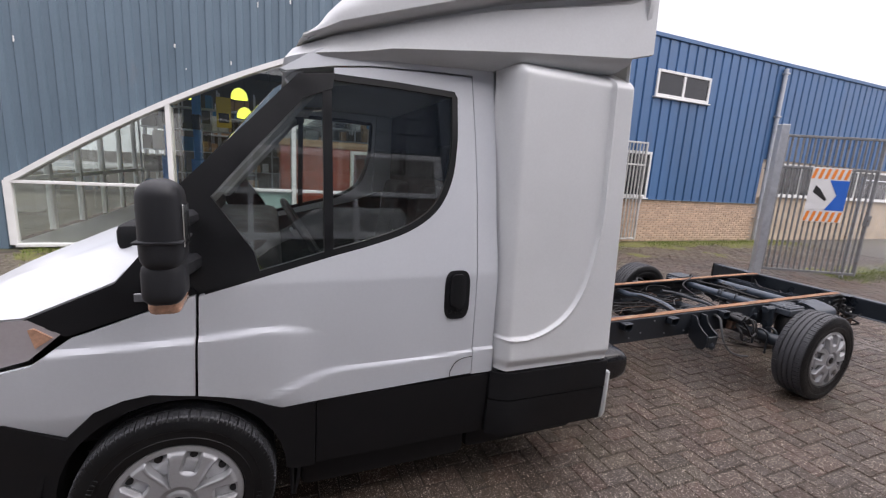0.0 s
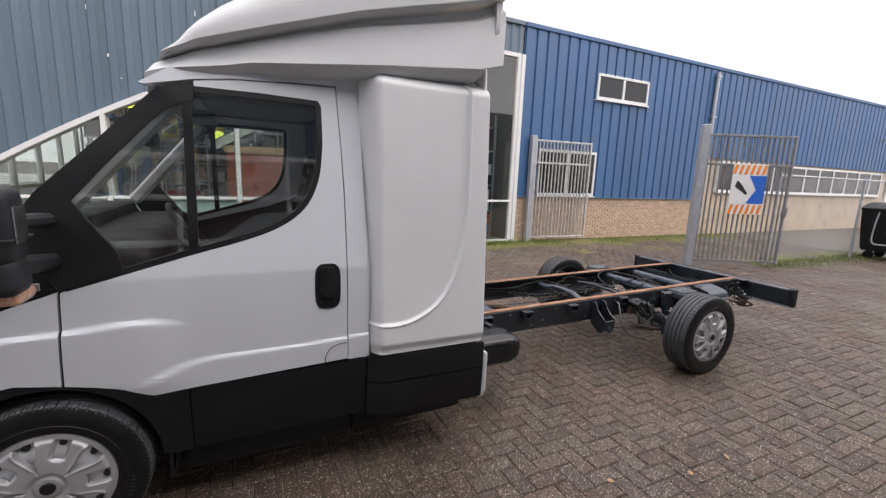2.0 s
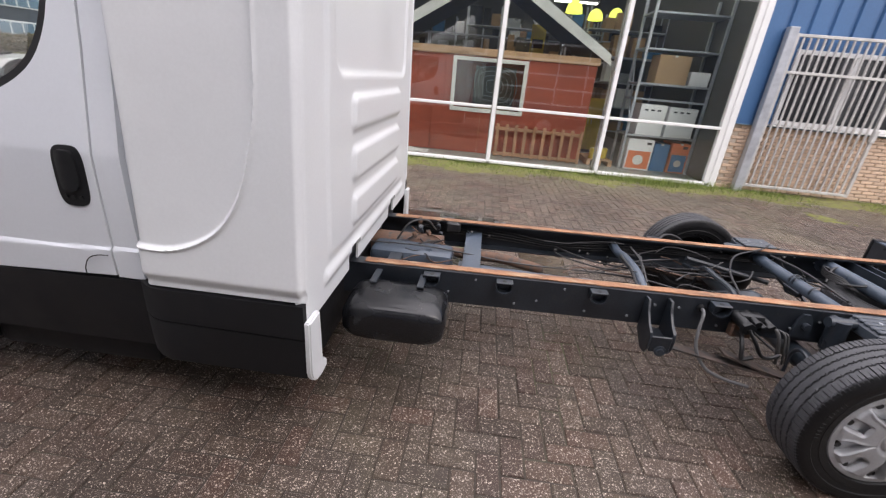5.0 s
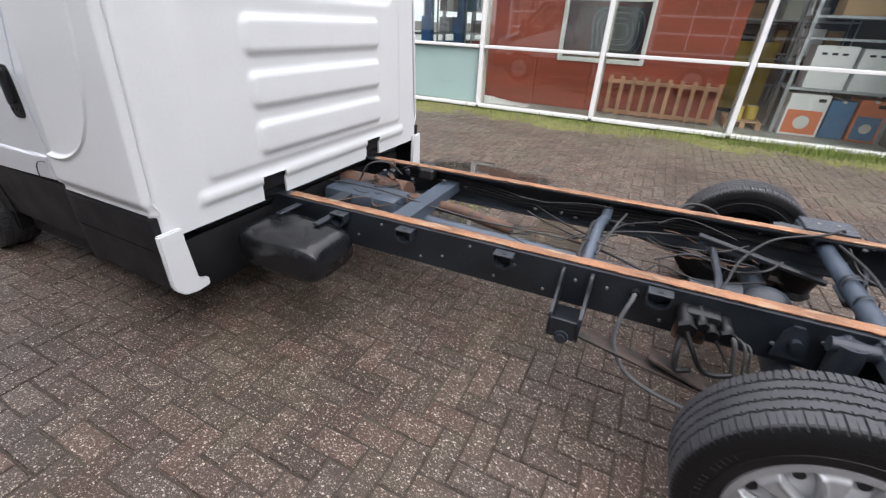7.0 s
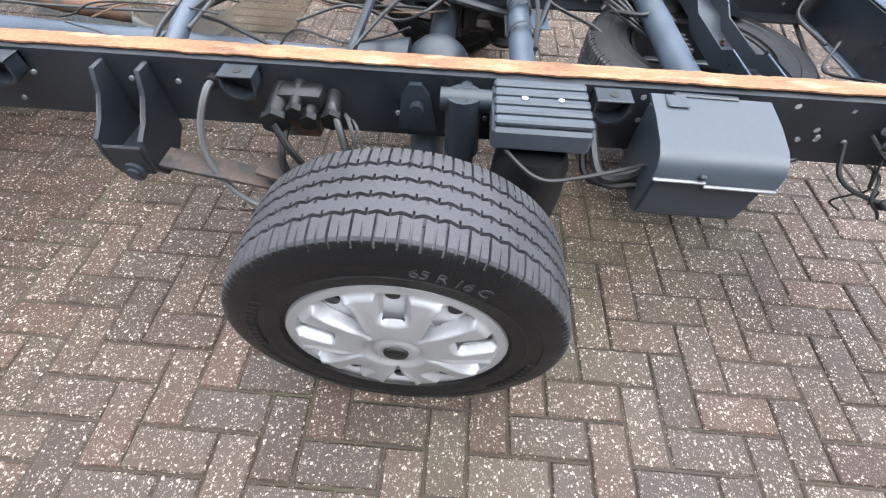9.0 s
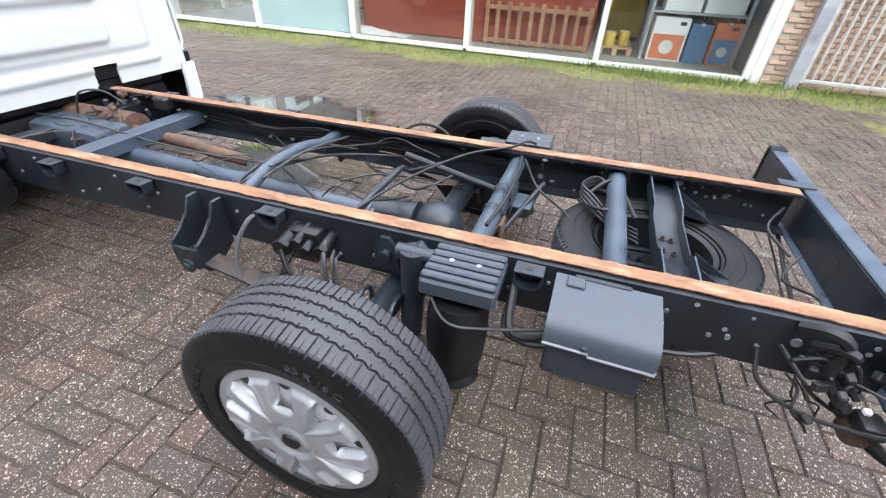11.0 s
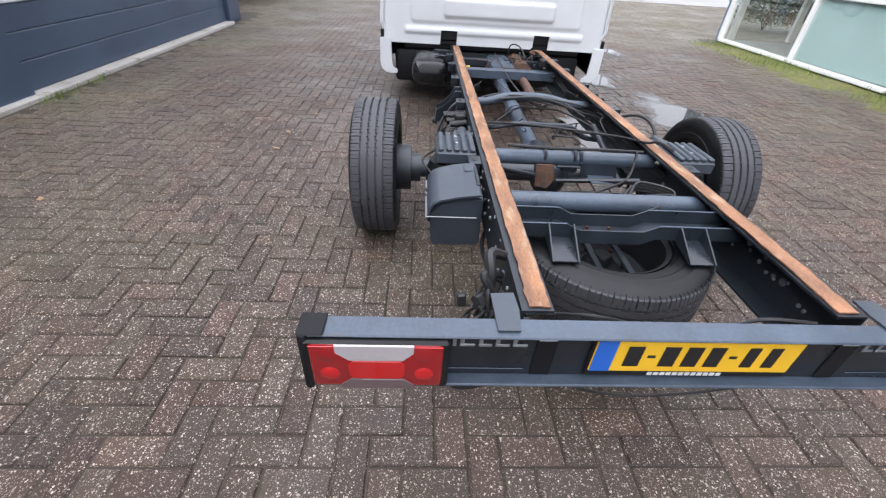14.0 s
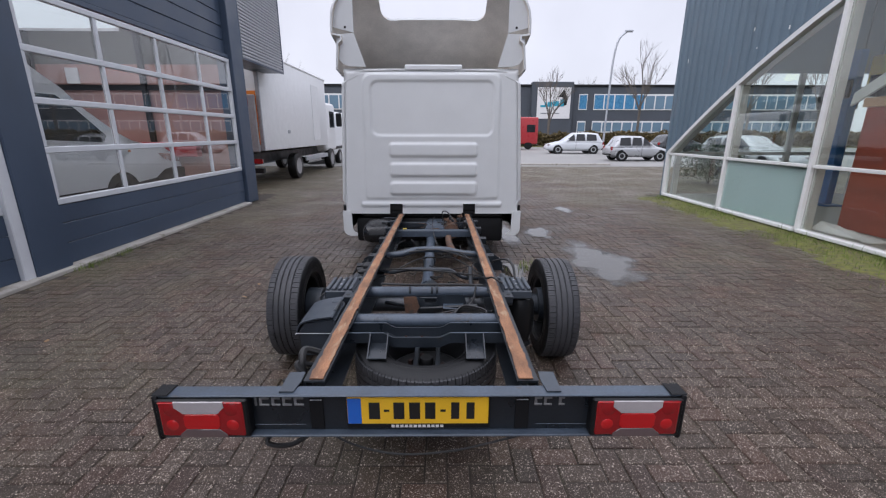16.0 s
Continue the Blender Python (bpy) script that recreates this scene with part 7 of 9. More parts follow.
flat_pallet = thing("flat_pallet", "worn wooden pallet lying flat on the shop floor", "pallet")
for k in range(5):
    part("slat", bx(2.78, 3.3, 6.5 + k * 0.17, 6.6 + k * 0.17, 0.15, 0.17, 0.003), WOOD, flat_pallet)
for x in (2.78, 3.0, 3.22):
    part("bearer", bx(x, x + 0.08, 6.5, 7.28, 0.051, 0.149, 0.004), WOOD, flat_pallet)
tin = thing("paint_tin", "dented yellow tin standing on a pallet", "tin", "paint tins", pose(2.92, 6.62, 0.171))
bm = bmesh.new()
lathe(bm, [(0.0, 0.0), (0.085, 0.0), (0.09, 0.008), (0.09, 0.2), (0.086, 0.21), (0.0, 0.205)], 24, "z")
part("body", bm, YELLOWP, tin)
bm = bmesh.new()
lathe(bm, [(0.0, 0.206), (0.07, 0.208), (0.08, 0.216), (0.084, 0.212)], 24, "z")
part("lid", bm, ZINC, tin)
copy_thing(tin, pose(3.14, 6.78, 0.171, 0, 0, 40))

rack = thing("storage_rack", "galvanised storage rack loaded with white and brown cartons", "rack")
for x in (3.44, 4.76):
    for y in (6.5, 7.1):
        part("upright", bx(x - 0.025, x + 0.025, y - 0.025, y + 0.025, 0.05, 3.2, 0.004), ZINC, rack)
for z in (0.74, 1.42, 1.7, 2.3, 2.9):
    part("shelf", bx(3.42, 4.78, 6.48, 7.12, z - 0.035, z, 0.004), ZINC, rack)
bm = bmesh.new()
beam(bm, (3.44, 6.5, 0.8), (3.44, 7.1, 2.3), 0.02, 0.02)
part("brace", bm, ZINC, rack)
cartons("carton", 3.52, 4.02, 6.46, 6.95, 0.052, 0.66, CARTONW, "white carton with an orange printed panel", CARTONO)
cartons("carton", 4.06, 4.36, 6.52, 7.0, 0.052, 0.6, CARTONB, "blue printed carton on the shop floor", None)
cartons("carton", 4.39, 4.74, 6.5, 7.0, 0.052, 0.64, CARTONO, "orange printed carton on the shop floor", CARTONB)
cartons("carton", 3.6, 4.1, 6.5, 6.95, 0.742, 1.32, CARTONW, "white carton with black print on a rack")
cartons("carton", 4.15, 4.68, 6.5, 6.95, 0.742, 1.3, CARTONW, "white carton with black print on a rack")
cartons("carton", 3.72, 4.3, 6.5, 6.95, 1.702, 2.2, CARD, "brown cardboard carton on a rack")
cartons("carton", 4.35, 4.7, 6.5, 6.95, 1.702, 1.95, CARTONW, "small white carton on a rack")
for x in (3.65, 4.2):
    for k in range(3):
        part("print_bar", bx(x + 0.12 * k + 0.03, x + 0.12 * k + 0.1, 6.4985, 6.4995, 1.2, 1.23, 0), INK, rack)

# rows of deeper racks with goods
rg = random.Random(21)
GOODS = [CARD, CARTONW, CARD, SHOPWALL, SHOPWALL, SATIN, WOOD, CARTONB, BADGE]
for rx0, ry, n in ((2.9, 9.6, 2), (-5.0, 11.2, 3), (-0.2, 11.0, 4), (2.8, 12.6, 2), (-3.6, 14.0, 7)):
    r = thing("goods_rack", "tall shop rack with mixed boxes deep in the hall", "rack", "goods racks")
    wx = 0.95 * n
    for i in range(n + 1):
        for dy in (0, 0.5):
            part("upright", bx(rx0 + i * 0.95 - 0.02, rx0 + i * 0.95 + 0.02, ry + dy - 0.02, ry + dy + 0.02, 0.05, 3.4, 0), ZINC, r)
    for z in (0.5, 1.1, 1.7, 2.3, 2.9):
        part("shelf", bx(rx0, rx0 + wx, ry, ry + 0.5, z - 0.03, z, 0), ZINC, r)
        x = rx0 + 0.05
        while x < rx0 + wx - 0.3:
            w, h = rg.uniform(0.14, 0.4), rg.uniform(0.15, 0.5)
            if rg.random() < 0.8:
                part("goods_box", bx(x, x + w, ry + 0.03, ry + 0.4, z + 0.001, z + h, 0.004), rg.choice(GOODS), r)
            x += w + rg.uniform(0.02, 0.1)

lamps = [(-2.33, 8.0, 2.98), (-2.25, 8.4, 2.62), (-1.7, 8.2, 2.3), (2.2, 7.8, 3.05), (2.9, 9.0, 3.1), (-0.2, 8.2, 3.35), (3.6, 10, 3.3), (-3.6, 10, 3.1)]
for x, y, z in lamps:
    lp = thing("pendant_lamp", "lit yellow-green dome pendant lamp in the shop", "lamp", "pendant lamps", pose(x, y, z))
    bm = bmesh.new()
    lathe(bm, [(0.17, -0.12), (0.165, -0.05), (0.14, 0.03), (0.09, 0.09), (0.03, 0.12), (0.0, 0.125), (0.0, 0.118), (0.03, 0.112), (0.085, 0.082), (0.133, 0.025), (0.158, -0.05), (0.163, -0.12)], 28, "z")
    part("shade", bm, YGREEN, lp)
    bm = bmesh.new()
    rod(bm, (0, 0, 0.12), (0, 0, 4.9 - z), 0.006, n=6)
    part("cord", bm, CABLE, lp)
for x, y in ((-3.5, 7.6), (-0.6, 10.2), (2.2, 10.2), (3.7, 8.2), (-3.6, 12.5), (0.5, 13.5), (3.2, 14), (0.6, 7.4)):
    tl = thing("tube_lamp", "lit white fluorescent tube under the shop ceiling", "lamp", "tube lamps")
    bm = bmesh.new()
    rod(bm, (x - 0.7, y, 4.1), (x + 0.7, y, 4.1), 0.02, n=10)
    part("tube", bm, TUBEGLOW, tl)
    part("housing", bx(x - 0.75, x + 0.75, y - 0.05, y + 0.05, 4.13, 4.2, 0.006), FRAMEW, tl)
    bm = bmesh.new()
    for dx in (-0.6, 0.6):
        rod(bm, (x + dx, y, 4.19), (x + dx, y, 4.9), 0.006, n=6)
    part("hanger", bm, ZINC, tl)
for x, y, z, w in ((-2.75, 7.6, 2.2, 0.28), (-1.9, 8.6, 2.1, 0.3), (1.5, 9.2, 2.2, 0.35)):
    bn = thing("hanging_banner", "narrow yellow hanging banner with dark bars", "banner", "hanging banners")
    part("cloth", bx(x, x + w, y, y + 0.006, z, z + 0.62, 0), YELLOWP, bn)
    part("dark_field", bx(x + 0.04, x + w - 0.04, y - 0.002, y - 0.0005, z + 0.1, z + 0.3, 0), INK, bn)
    bm = bmesh.new()
    rod(bm, (x + w / 2, y + 0.003, z + 0.62), (x + w / 2, y + 0.003, 4.9), 0.004, n=6)
    part("cord", bm, CABLE, bn)
for x, y in ((-3.75, 8.3), (-3.35, 9.3)):
    lf = thing("blue_lift_column", "blue painted steel lift column in the shop", "column", "blue columns")
    part("post", bx(x - 0.09, x + 0.09, y - 0.08, y + 0.08, 0.06, 3.1, 0.012), BLUEP, lf)
    part("foot", bx(x - 0.25, x + 0.25, y - 0.2, y + 0.2, 0.05, 0.08, 0.008), BLUEP, lf)
    part("carriage", bx(x - 0.14, x + 0.14, y - 0.16, y - 0.08, 0.9, 1.5, 0.015), BLUEP, lf)
    part("motor", bx(x - 0.1, x + 0.1, y - 0.14, y - 0.08, 2.2, 2.55, 0.02), SATIN, lf)
for x, y, z, mm in ((-2.9, 9.0, 1.0, REDV), (-4.5, 9.4, 0.8, CARTONW), (2.75, 8.3, 1.3, YELLOWP)):
    cb = thing("shop_cabinet", "painted cabinet standing in the shop", "cabinet", "shop cabinets")
    part("body", bx(x, x + 0.7, y, y + 0.45, 0.12, z, 0.01), mm, cb)
    part("plinth", bx(x + 0.03, x + 0.67, y + 0.03, y + 0.45, 0.05, 0.12, 0.004), SATIN, cb)
    for k in range(2):
        part("door", bx(x + 0.01 + k * 0.345, x + 0.345 + k * 0.345, y - 0.018, y - 0.001, 0.14, z - 0.02, 0.004), mm, cb)
        part("handle", bx(x + 0.3 + k * 0.08, x + 0.315 + k * 0.08, y - 0.035, y - 0.018, z * 0.55, z * 0.55 + 0.12, 0.003), ZINC, cb)


def shrub(name, x, y, z0, r, h, n, material, label, seed, group=""):
    rg = random.Random(seed)
    t = thing(name, label, "plant", group)
    st = bmesh.new()
    for k in range(7):
        a = rg.uniform(0, 6.28)
        hose(st, [(x, y, z0), (x + 0.3 * r * math.cos(a), y + 0.3 * r * math.sin(a), z0 + h * 0.45), (x + 0.7 * r * math.cos(a), y + 0.7 * r * math.sin(a), z0 + h * rg.uniform(0.6, 0.9))], 0.012, 5, 4)
    part("stems", st, BARK, t)
    vs, fs = [], []
    for k in range(n):
        a, q = rg.uniform(0, 6.28), rg.random() ** 0.5
        zz = rg.uniform(0.15, 1)
        rr = r * q * (0.55 + 0.45 * math.sin(zz * 3.0))
        c = Vector((x + rr * math.cos(a), y + rr * math.sin(a), z0 + h * zz + rg.uniform(-0.05, 0.05)))
        d = Vector((rg.uniform(-1, 1), rg.uniform(-1, 1), rg.uniform(-0.4, 1))).normalized()
        e = d.orthogonal().normalized()
        ln = rg.uniform(0.04, 0.08)
        i = len(vs)
        vs += [c, c + d * ln * 0.5 + e * ln * 0.3, c + d * ln, c + d * ln * 0.5 - e * ln * 0.3]
        fs.append((i, i + 1, i + 2, i + 3))
    me = bpy.data.meshes.new("leaves")
    me.from_pydata(vs, [], fs)
    me.materials.append(material)
    lv = new("leaves", me)
    lv.parent = t
    lv["kind"] = "stuff"
    return t


shrub("garden_bush", -8.1, 8.5, 0.0, 1.0, 1.15, 3600, LEAF, "dark green rounded bush beside the street end of the shop", 4)


# ---------------- gates, fence, bin ----------------
def barred_gate(name, a, b, z0, z1, bars, label, post_h, steel=GATE):
    """A welded gate leaf between two plan points, with the post that carries it."""
    g = thing(name, label, "gate", "barred gates")
    a, b = Vector((*a, 0)), Vector((*b, 0))
    d = (b - a).normalized()
    up = Vector((0, 0, 1))
    po = bmesh.new()
    n = 0.07
    ang = math.atan2(d.y, d.x)
    box(po, -n, n, -n, n, 0, post_h, 0.008, 1, Matrix.Translation(a - d * 0.1) @ Matrix.Rotation(ang, 4, "Z"))
    part("post", po, ZINC, g)
    L = (b - a).length
    for z in (z0 + 0.03, z0 + (z1 - z0) * 0.77, z1 - 0.03):
        bm = bmesh.new()
        beam(bm, a + up * z, b + up * z, 0.045, 0.045, 0.005)
        part("rail", bm, steel, g)
    for p in (a, b):
        bm = bmesh.new()
        beam(bm, p + up * z0, p + up * z1, 0.05, 0.05, 0.005)
        part("stile", bm, steel, g)
    for k in range(1, bars):
        p = a + (b - a) * (k / bars)
        bm = bmesh.new()
        rod(bm, p + up * (z0 + 0.05), p + up * (z1 - 0.05), 0.0175, n=8)
        part("bar", bm, steel, g)
    bm = bmesh.new()
    for z in (z0 + 0.3, z1 - 0.4):
        rod(bm, a - d * 0.04 + up * z, a - d * 0.04 + up * (z + 0.12), 0.02, n=10)
    part("hinge", bm, steel, g)
    bm = bmesh.new()
    beam(bm, b + d * 0.0 + up * 1.05, b + d * 0.02 + up * 1.25, 0.09, 0.06, 0.006)
    part("lock_case", bm, steel, g)
    return g


barred_gate("steel_gate", (5.42, 5.6), (7.12, 5.5), 0.1, 2.6, 16, "pale galvanised barred gate standing before a window", 2.68, GATEW)
barred_gate("steel_gate", (7.0, 2.27), (8.47, 1.52), 0.1, 2.62, 17, "tall galvanised barred gate standing open with a sign", 2.78)
d_ = Vector((8.47 - 7.0, 1.52 - 2.27, 0)).normalized()
sg = thing("warning_sign", "weathered white and blue sign with orange striped ends", "sign")
ms = Matrix.Translation(Vector((7.0, 2.27, 0)) + d_ * 0.84 + Vector((-0.03, -0.05, 0))) @ Matrix.Rotation(math.atan2(d_.y, d_.x), 4, "Z")


def on_sign(x0, x1, z0, z1, dep, material, nm):
    part(nm, bx(x0, x1, -dep - 0.002, -dep, z0, z1, 0, 1, ms), material, sg)


part("board", bx(-0.33, 0.33, 0, 0.006, 1.08, 2.06, 0.002, 1, ms), CARTONW, sg)
on_sign(-0.33, 0.0, 1.3, 1.84, 0.001, CARTONW, "white_field")
bm = bmesh.new()
prism(bm, [(0.0, 1.3), (0.33, 1.3), (0.33, 1.84), (0.0, 1.84), (0.16, 1.57)], -0.005, -0.002, "y")
bmesh.ops.transform(bm, matrix=ms, verts=bm.verts[:])
part("blue_field", bm, EUBLUE, sg)
bm = bmesh.new()
prism(bm, [(-0.26, 1.62), (-0.02, 1.46), (0.0, 1.5), (-0.14, 1.68), (-0.22, 1.74)], -0.006, -0.002, "y")
bmesh.ops.transform(bm, matrix=ms, verts=bm.verts[:])
part("dark_shape", bm, INK, sg)
for z0 in (1.09, 1.86):
    for k in range(6):
        bm = bmesh.new()
        x = -0.33 + k * 0.11
        prism(bm, [(x, z0), (x + 0.055, z0), (x + 0.1, z0 + 0.18), (x + 0.045, z0 + 0.18)], -0.005, -0.002, "y")
        bmesh.ops.transform(bm, matrix=ms, verts=bm.verts[:])
        part("orange_stripe", bm, ORANGEP, sg)

fence = thing("mesh_fence", "thin chain-link fence with steel posts", "fence")
for x in (8.6, 12.25, 16.0):
    bm = bmesh.new()
    rod(bm, (x, 1.75, 0), (x, 1.75, 1.95), 0.03, n=12)
    part("post", bm, ZINC, fence)
bm = bmesh.new()
rod(bm, (8.6, 1.75, 1.88), (16.0, 1.75, 1.88), 0.02, n=10)
part("top_tube", bm, ZINC, fence)
bm = bmesh.new()
for k in range(-24, 100):
    for s in (-1, 1):
        x0 = 8.6 + k * 0.075
        xa, za, xb, zb = (x0, 0.08, x0 + 1.8, 1.88) if s > 0 else (x0, 1.88, x0 + 1.8, 0.08)
        lo, hi = max(0, (8.6 - xa) / (xb - xa)), min(1, (16.0 - xa) / (xb - xa))
        if hi > lo:
            rod(bm, (xa + (xb - xa) * lo, 1.75, za + (zb - za) * lo), (xa + (xb - xa) * hi, 1.75, za + (zb - za) * hi), 0.0016, n=3)
w_ = part("wire_mesh", bm, ZINC, fence)
w_["kind"] = "stuff"

binn = thing("waste_container", "black four-wheeled waste container with a pale sticker", "container")
bm = bmesh.new()
vs = [[bm.verts.new((12.95 + sx * w, 1.05 + sy * d, z)) for sx, sy in ((-1, -1), (1, -1), (1, 1), (-1, 1))] for w, d, z in ((0.47, 0.64, 0.2), (0.52, 0.69, 0.75), (0.55, 0.72, 1.2))]
for a, b in zip(vs, vs[1:]):
    for k in range(4):
        bm.faces.new((a[k], a[(k + 1) % 4], b[(k + 1) % 4], b[k]))
bm.faces.new(vs[0][::-1])
bm.faces.new(vs[-1])
bmesh.ops.bevel(bm, geom=bm.edges[:], offset=0.03, segments=2, affect="EDGES")
part("body", bm, BLACKP, binn)
part("rim", bx(12.37, 13.53, 0.3, 1.8, 1.17, 1.24, 0.02, 2), BLACKP, binn)
part("lid", sheet(10, 16, lambda u, v: (12.4 + 1.1 * u, 0.33 + 1.44 * v, 1.24 + 0.13 * math.sin(math.pi * u))), BLACKP, binn)
part("sticker", bx(12.405, 12.412, 1.0, 1.24, 0.62, 1.0, 0.002, 1, None), CARTONW, binn)
part("sticker_mark", bx(12.402, 12.4045, 1.07, 1.17, 0.68, 0.94, 0), SATIN, binn)
for y in (0.55, 1.55):
    for x in (12.62, 13.25):
        bm = bmesh.new()
        rod(bm, (x - 0.03, y, 0.1), (x + 0.03, y, 0.1), 0.1, n=18)
        part("castor", bm, RUBBER, binn)
bm = bmesh.new()
hose(bm, [(12.38, 1.42, 1.15), (12.36, 1.45, 0.8), (12.36, 1.44, 0.42), (12.38, 1.2, 0.38)], 0.018)
part("lift_bar", bm, ZINC, binn)


# ---------------- inside the workshop ----------------
wv = thing("workshop_van", "white panel van standing inside the workshop behind the panes", "van")
bm = bmesh.new()
prism(bm, [(0.3, 0.42), (0.3, 2.5), (-1.05, 2.5), (-1.55, 2.15), (-1.84, 1.9), (-2.44, 1.47), (-2.8, 1.38), (-3.7, 1.22), (-4.05, 1.1), (-4.22, 0.9), (-4.25, 0.62), (-4.18, 0.42)], -7.4, -5.55, "y")
bmesh.ops.bevel(bm, geom=bm.edges[:], offset=0.06, segments=3, affect="EDGES")
part("body", bm, TRUCKW, wv, "", 50)
bm = bmesh.new()
prism(bm, [(-0.35, 1.45), (-0.35, 2.05), (-1.4, 2.05), (-1.72, 1.86), (-2.22, 1.47), (-2.15, 1.36)], -5.56, -5.543, "y")
part("side_window", bm, CARGLS, wv)
bm = bmesh.new()
prism(bm, [(-3.45, 1.13), (-3.85, 1.1), (-4.08, 1.02), (-4.12, 0.93), (-3.85, 0.94), (-3.6, 1.02)], -5.56, -5.54, "y")
part("headlight", bm, CHROME, wv)
bm = bmesh.new()
prism(bm, [(0.25, 0.43), (0.25, 0.62), (-2.6, 0.62), (-3.3, 0.66), (-3.6, 0.8), (-3.95, 0.84), (-4.24, 0.8), (-4.24, 0.43)], -5.56, -5.535, "y")
part("sill_trim", bm, BLACKP, wv)
arch = bmesh.new()
lathe(arch, [(0.0, 0.0), (0.42, 0.0), (0.43, 0.004), (0.43, 0.012), (0.0, 0.012)], 40, "y", pose(-2.4, -5.548, 0.42))
part("wheel_arch", arch, BLACKP, wv)
part("door_seam", bx(-2.5, -2.488, -5.553, -5.546, 0.65, 1.46, 0), SATIN, wv)
part("marker_light", bx(-2.72, -2.66, -5.552, -5.535, 1.18, 1.22, 0.006), ORANGE, wv)
for x in (-2.4, 0.0):
    bm = bmesh.new()
    lathe(bm, [(0.0, -0.12), (0.2, -0.12), (0.22, -0.13), (0.33, -0.12), (0.34, 0.0), (0.33, 0.1), (0.0, 0.1)], 28, "y", pose(x, -5.62, 0.37))
    part("wheel", bm, RUBBER, wv)
tc_ = thing("tool_cabinet", "red wall cabinet on the workshop end wall", "cabinet")
part("body", bx(-4.59, -4.42, -7.2, -5.3, 1.0, 1.32, 0.01), REDV, tc_)
for k in range(3):
    part("door", bx(-4.42, -4.405, -7.18 + k * 0.63, -6.57 + k * 0.63, 1.02, 1.3, 0.004), REDV, tc_)
gs = thing("hanging_sign", "dark hanging sign with white capital letters in the shop", "sign")
part("board", bx(-5.3, -5.27, 8.98, 9.95, 2.08, 2.58, 0.006), SHOPWALL, gs)
bm = bmesh.new()
for y in (9.1, 9.8):
    rod(bm, (-5.285, y, 2.58), (-5.285, y, 4.9), 0.006, n=6)
part("cord", bm, CABLE, gs)
txt = bpy.data.curves.new("letters", "FONT")
txt.body, txt.size, txt.extrude = "GYM", 0.27, 0.004
txt.materials.append(CARTONW)
tob = new("letters", txt)
tob.matrix_basis = pose(-5.262, 9.14, 2.22, 90, 0, 90)
tob.parent = gs

# ---------------- vehicles on the street side ----------------
def car_wheel(parent, x, y, r, w=0.19):
    bm = bmesh.new()
    lathe(bm, [(r * 0.62, -w / 2), (r * 0.95, -w / 2), (r, -w * 0.35), (r, w * 0.35), (r * 0.95, w / 2), (r * 0.62, w / 2)], 28, "y", pose(x, y, r), True)
    t = part("wheel", bm, RUBBER, parent)
    bm = bmesh.new()
    lathe(bm, [(0.0, -w * 0.4), (r * 0.3, -w * 0.42), (r * 0.62, -w * 0.5), (r * 0.64, 0.0), (r * 0.62, w * 0.5), (r * 0.3, w * 0.42), (0.0, w * 0.4)], 20, "y", pose(x, y, r))
    part("rim", bm, SILVER, t)


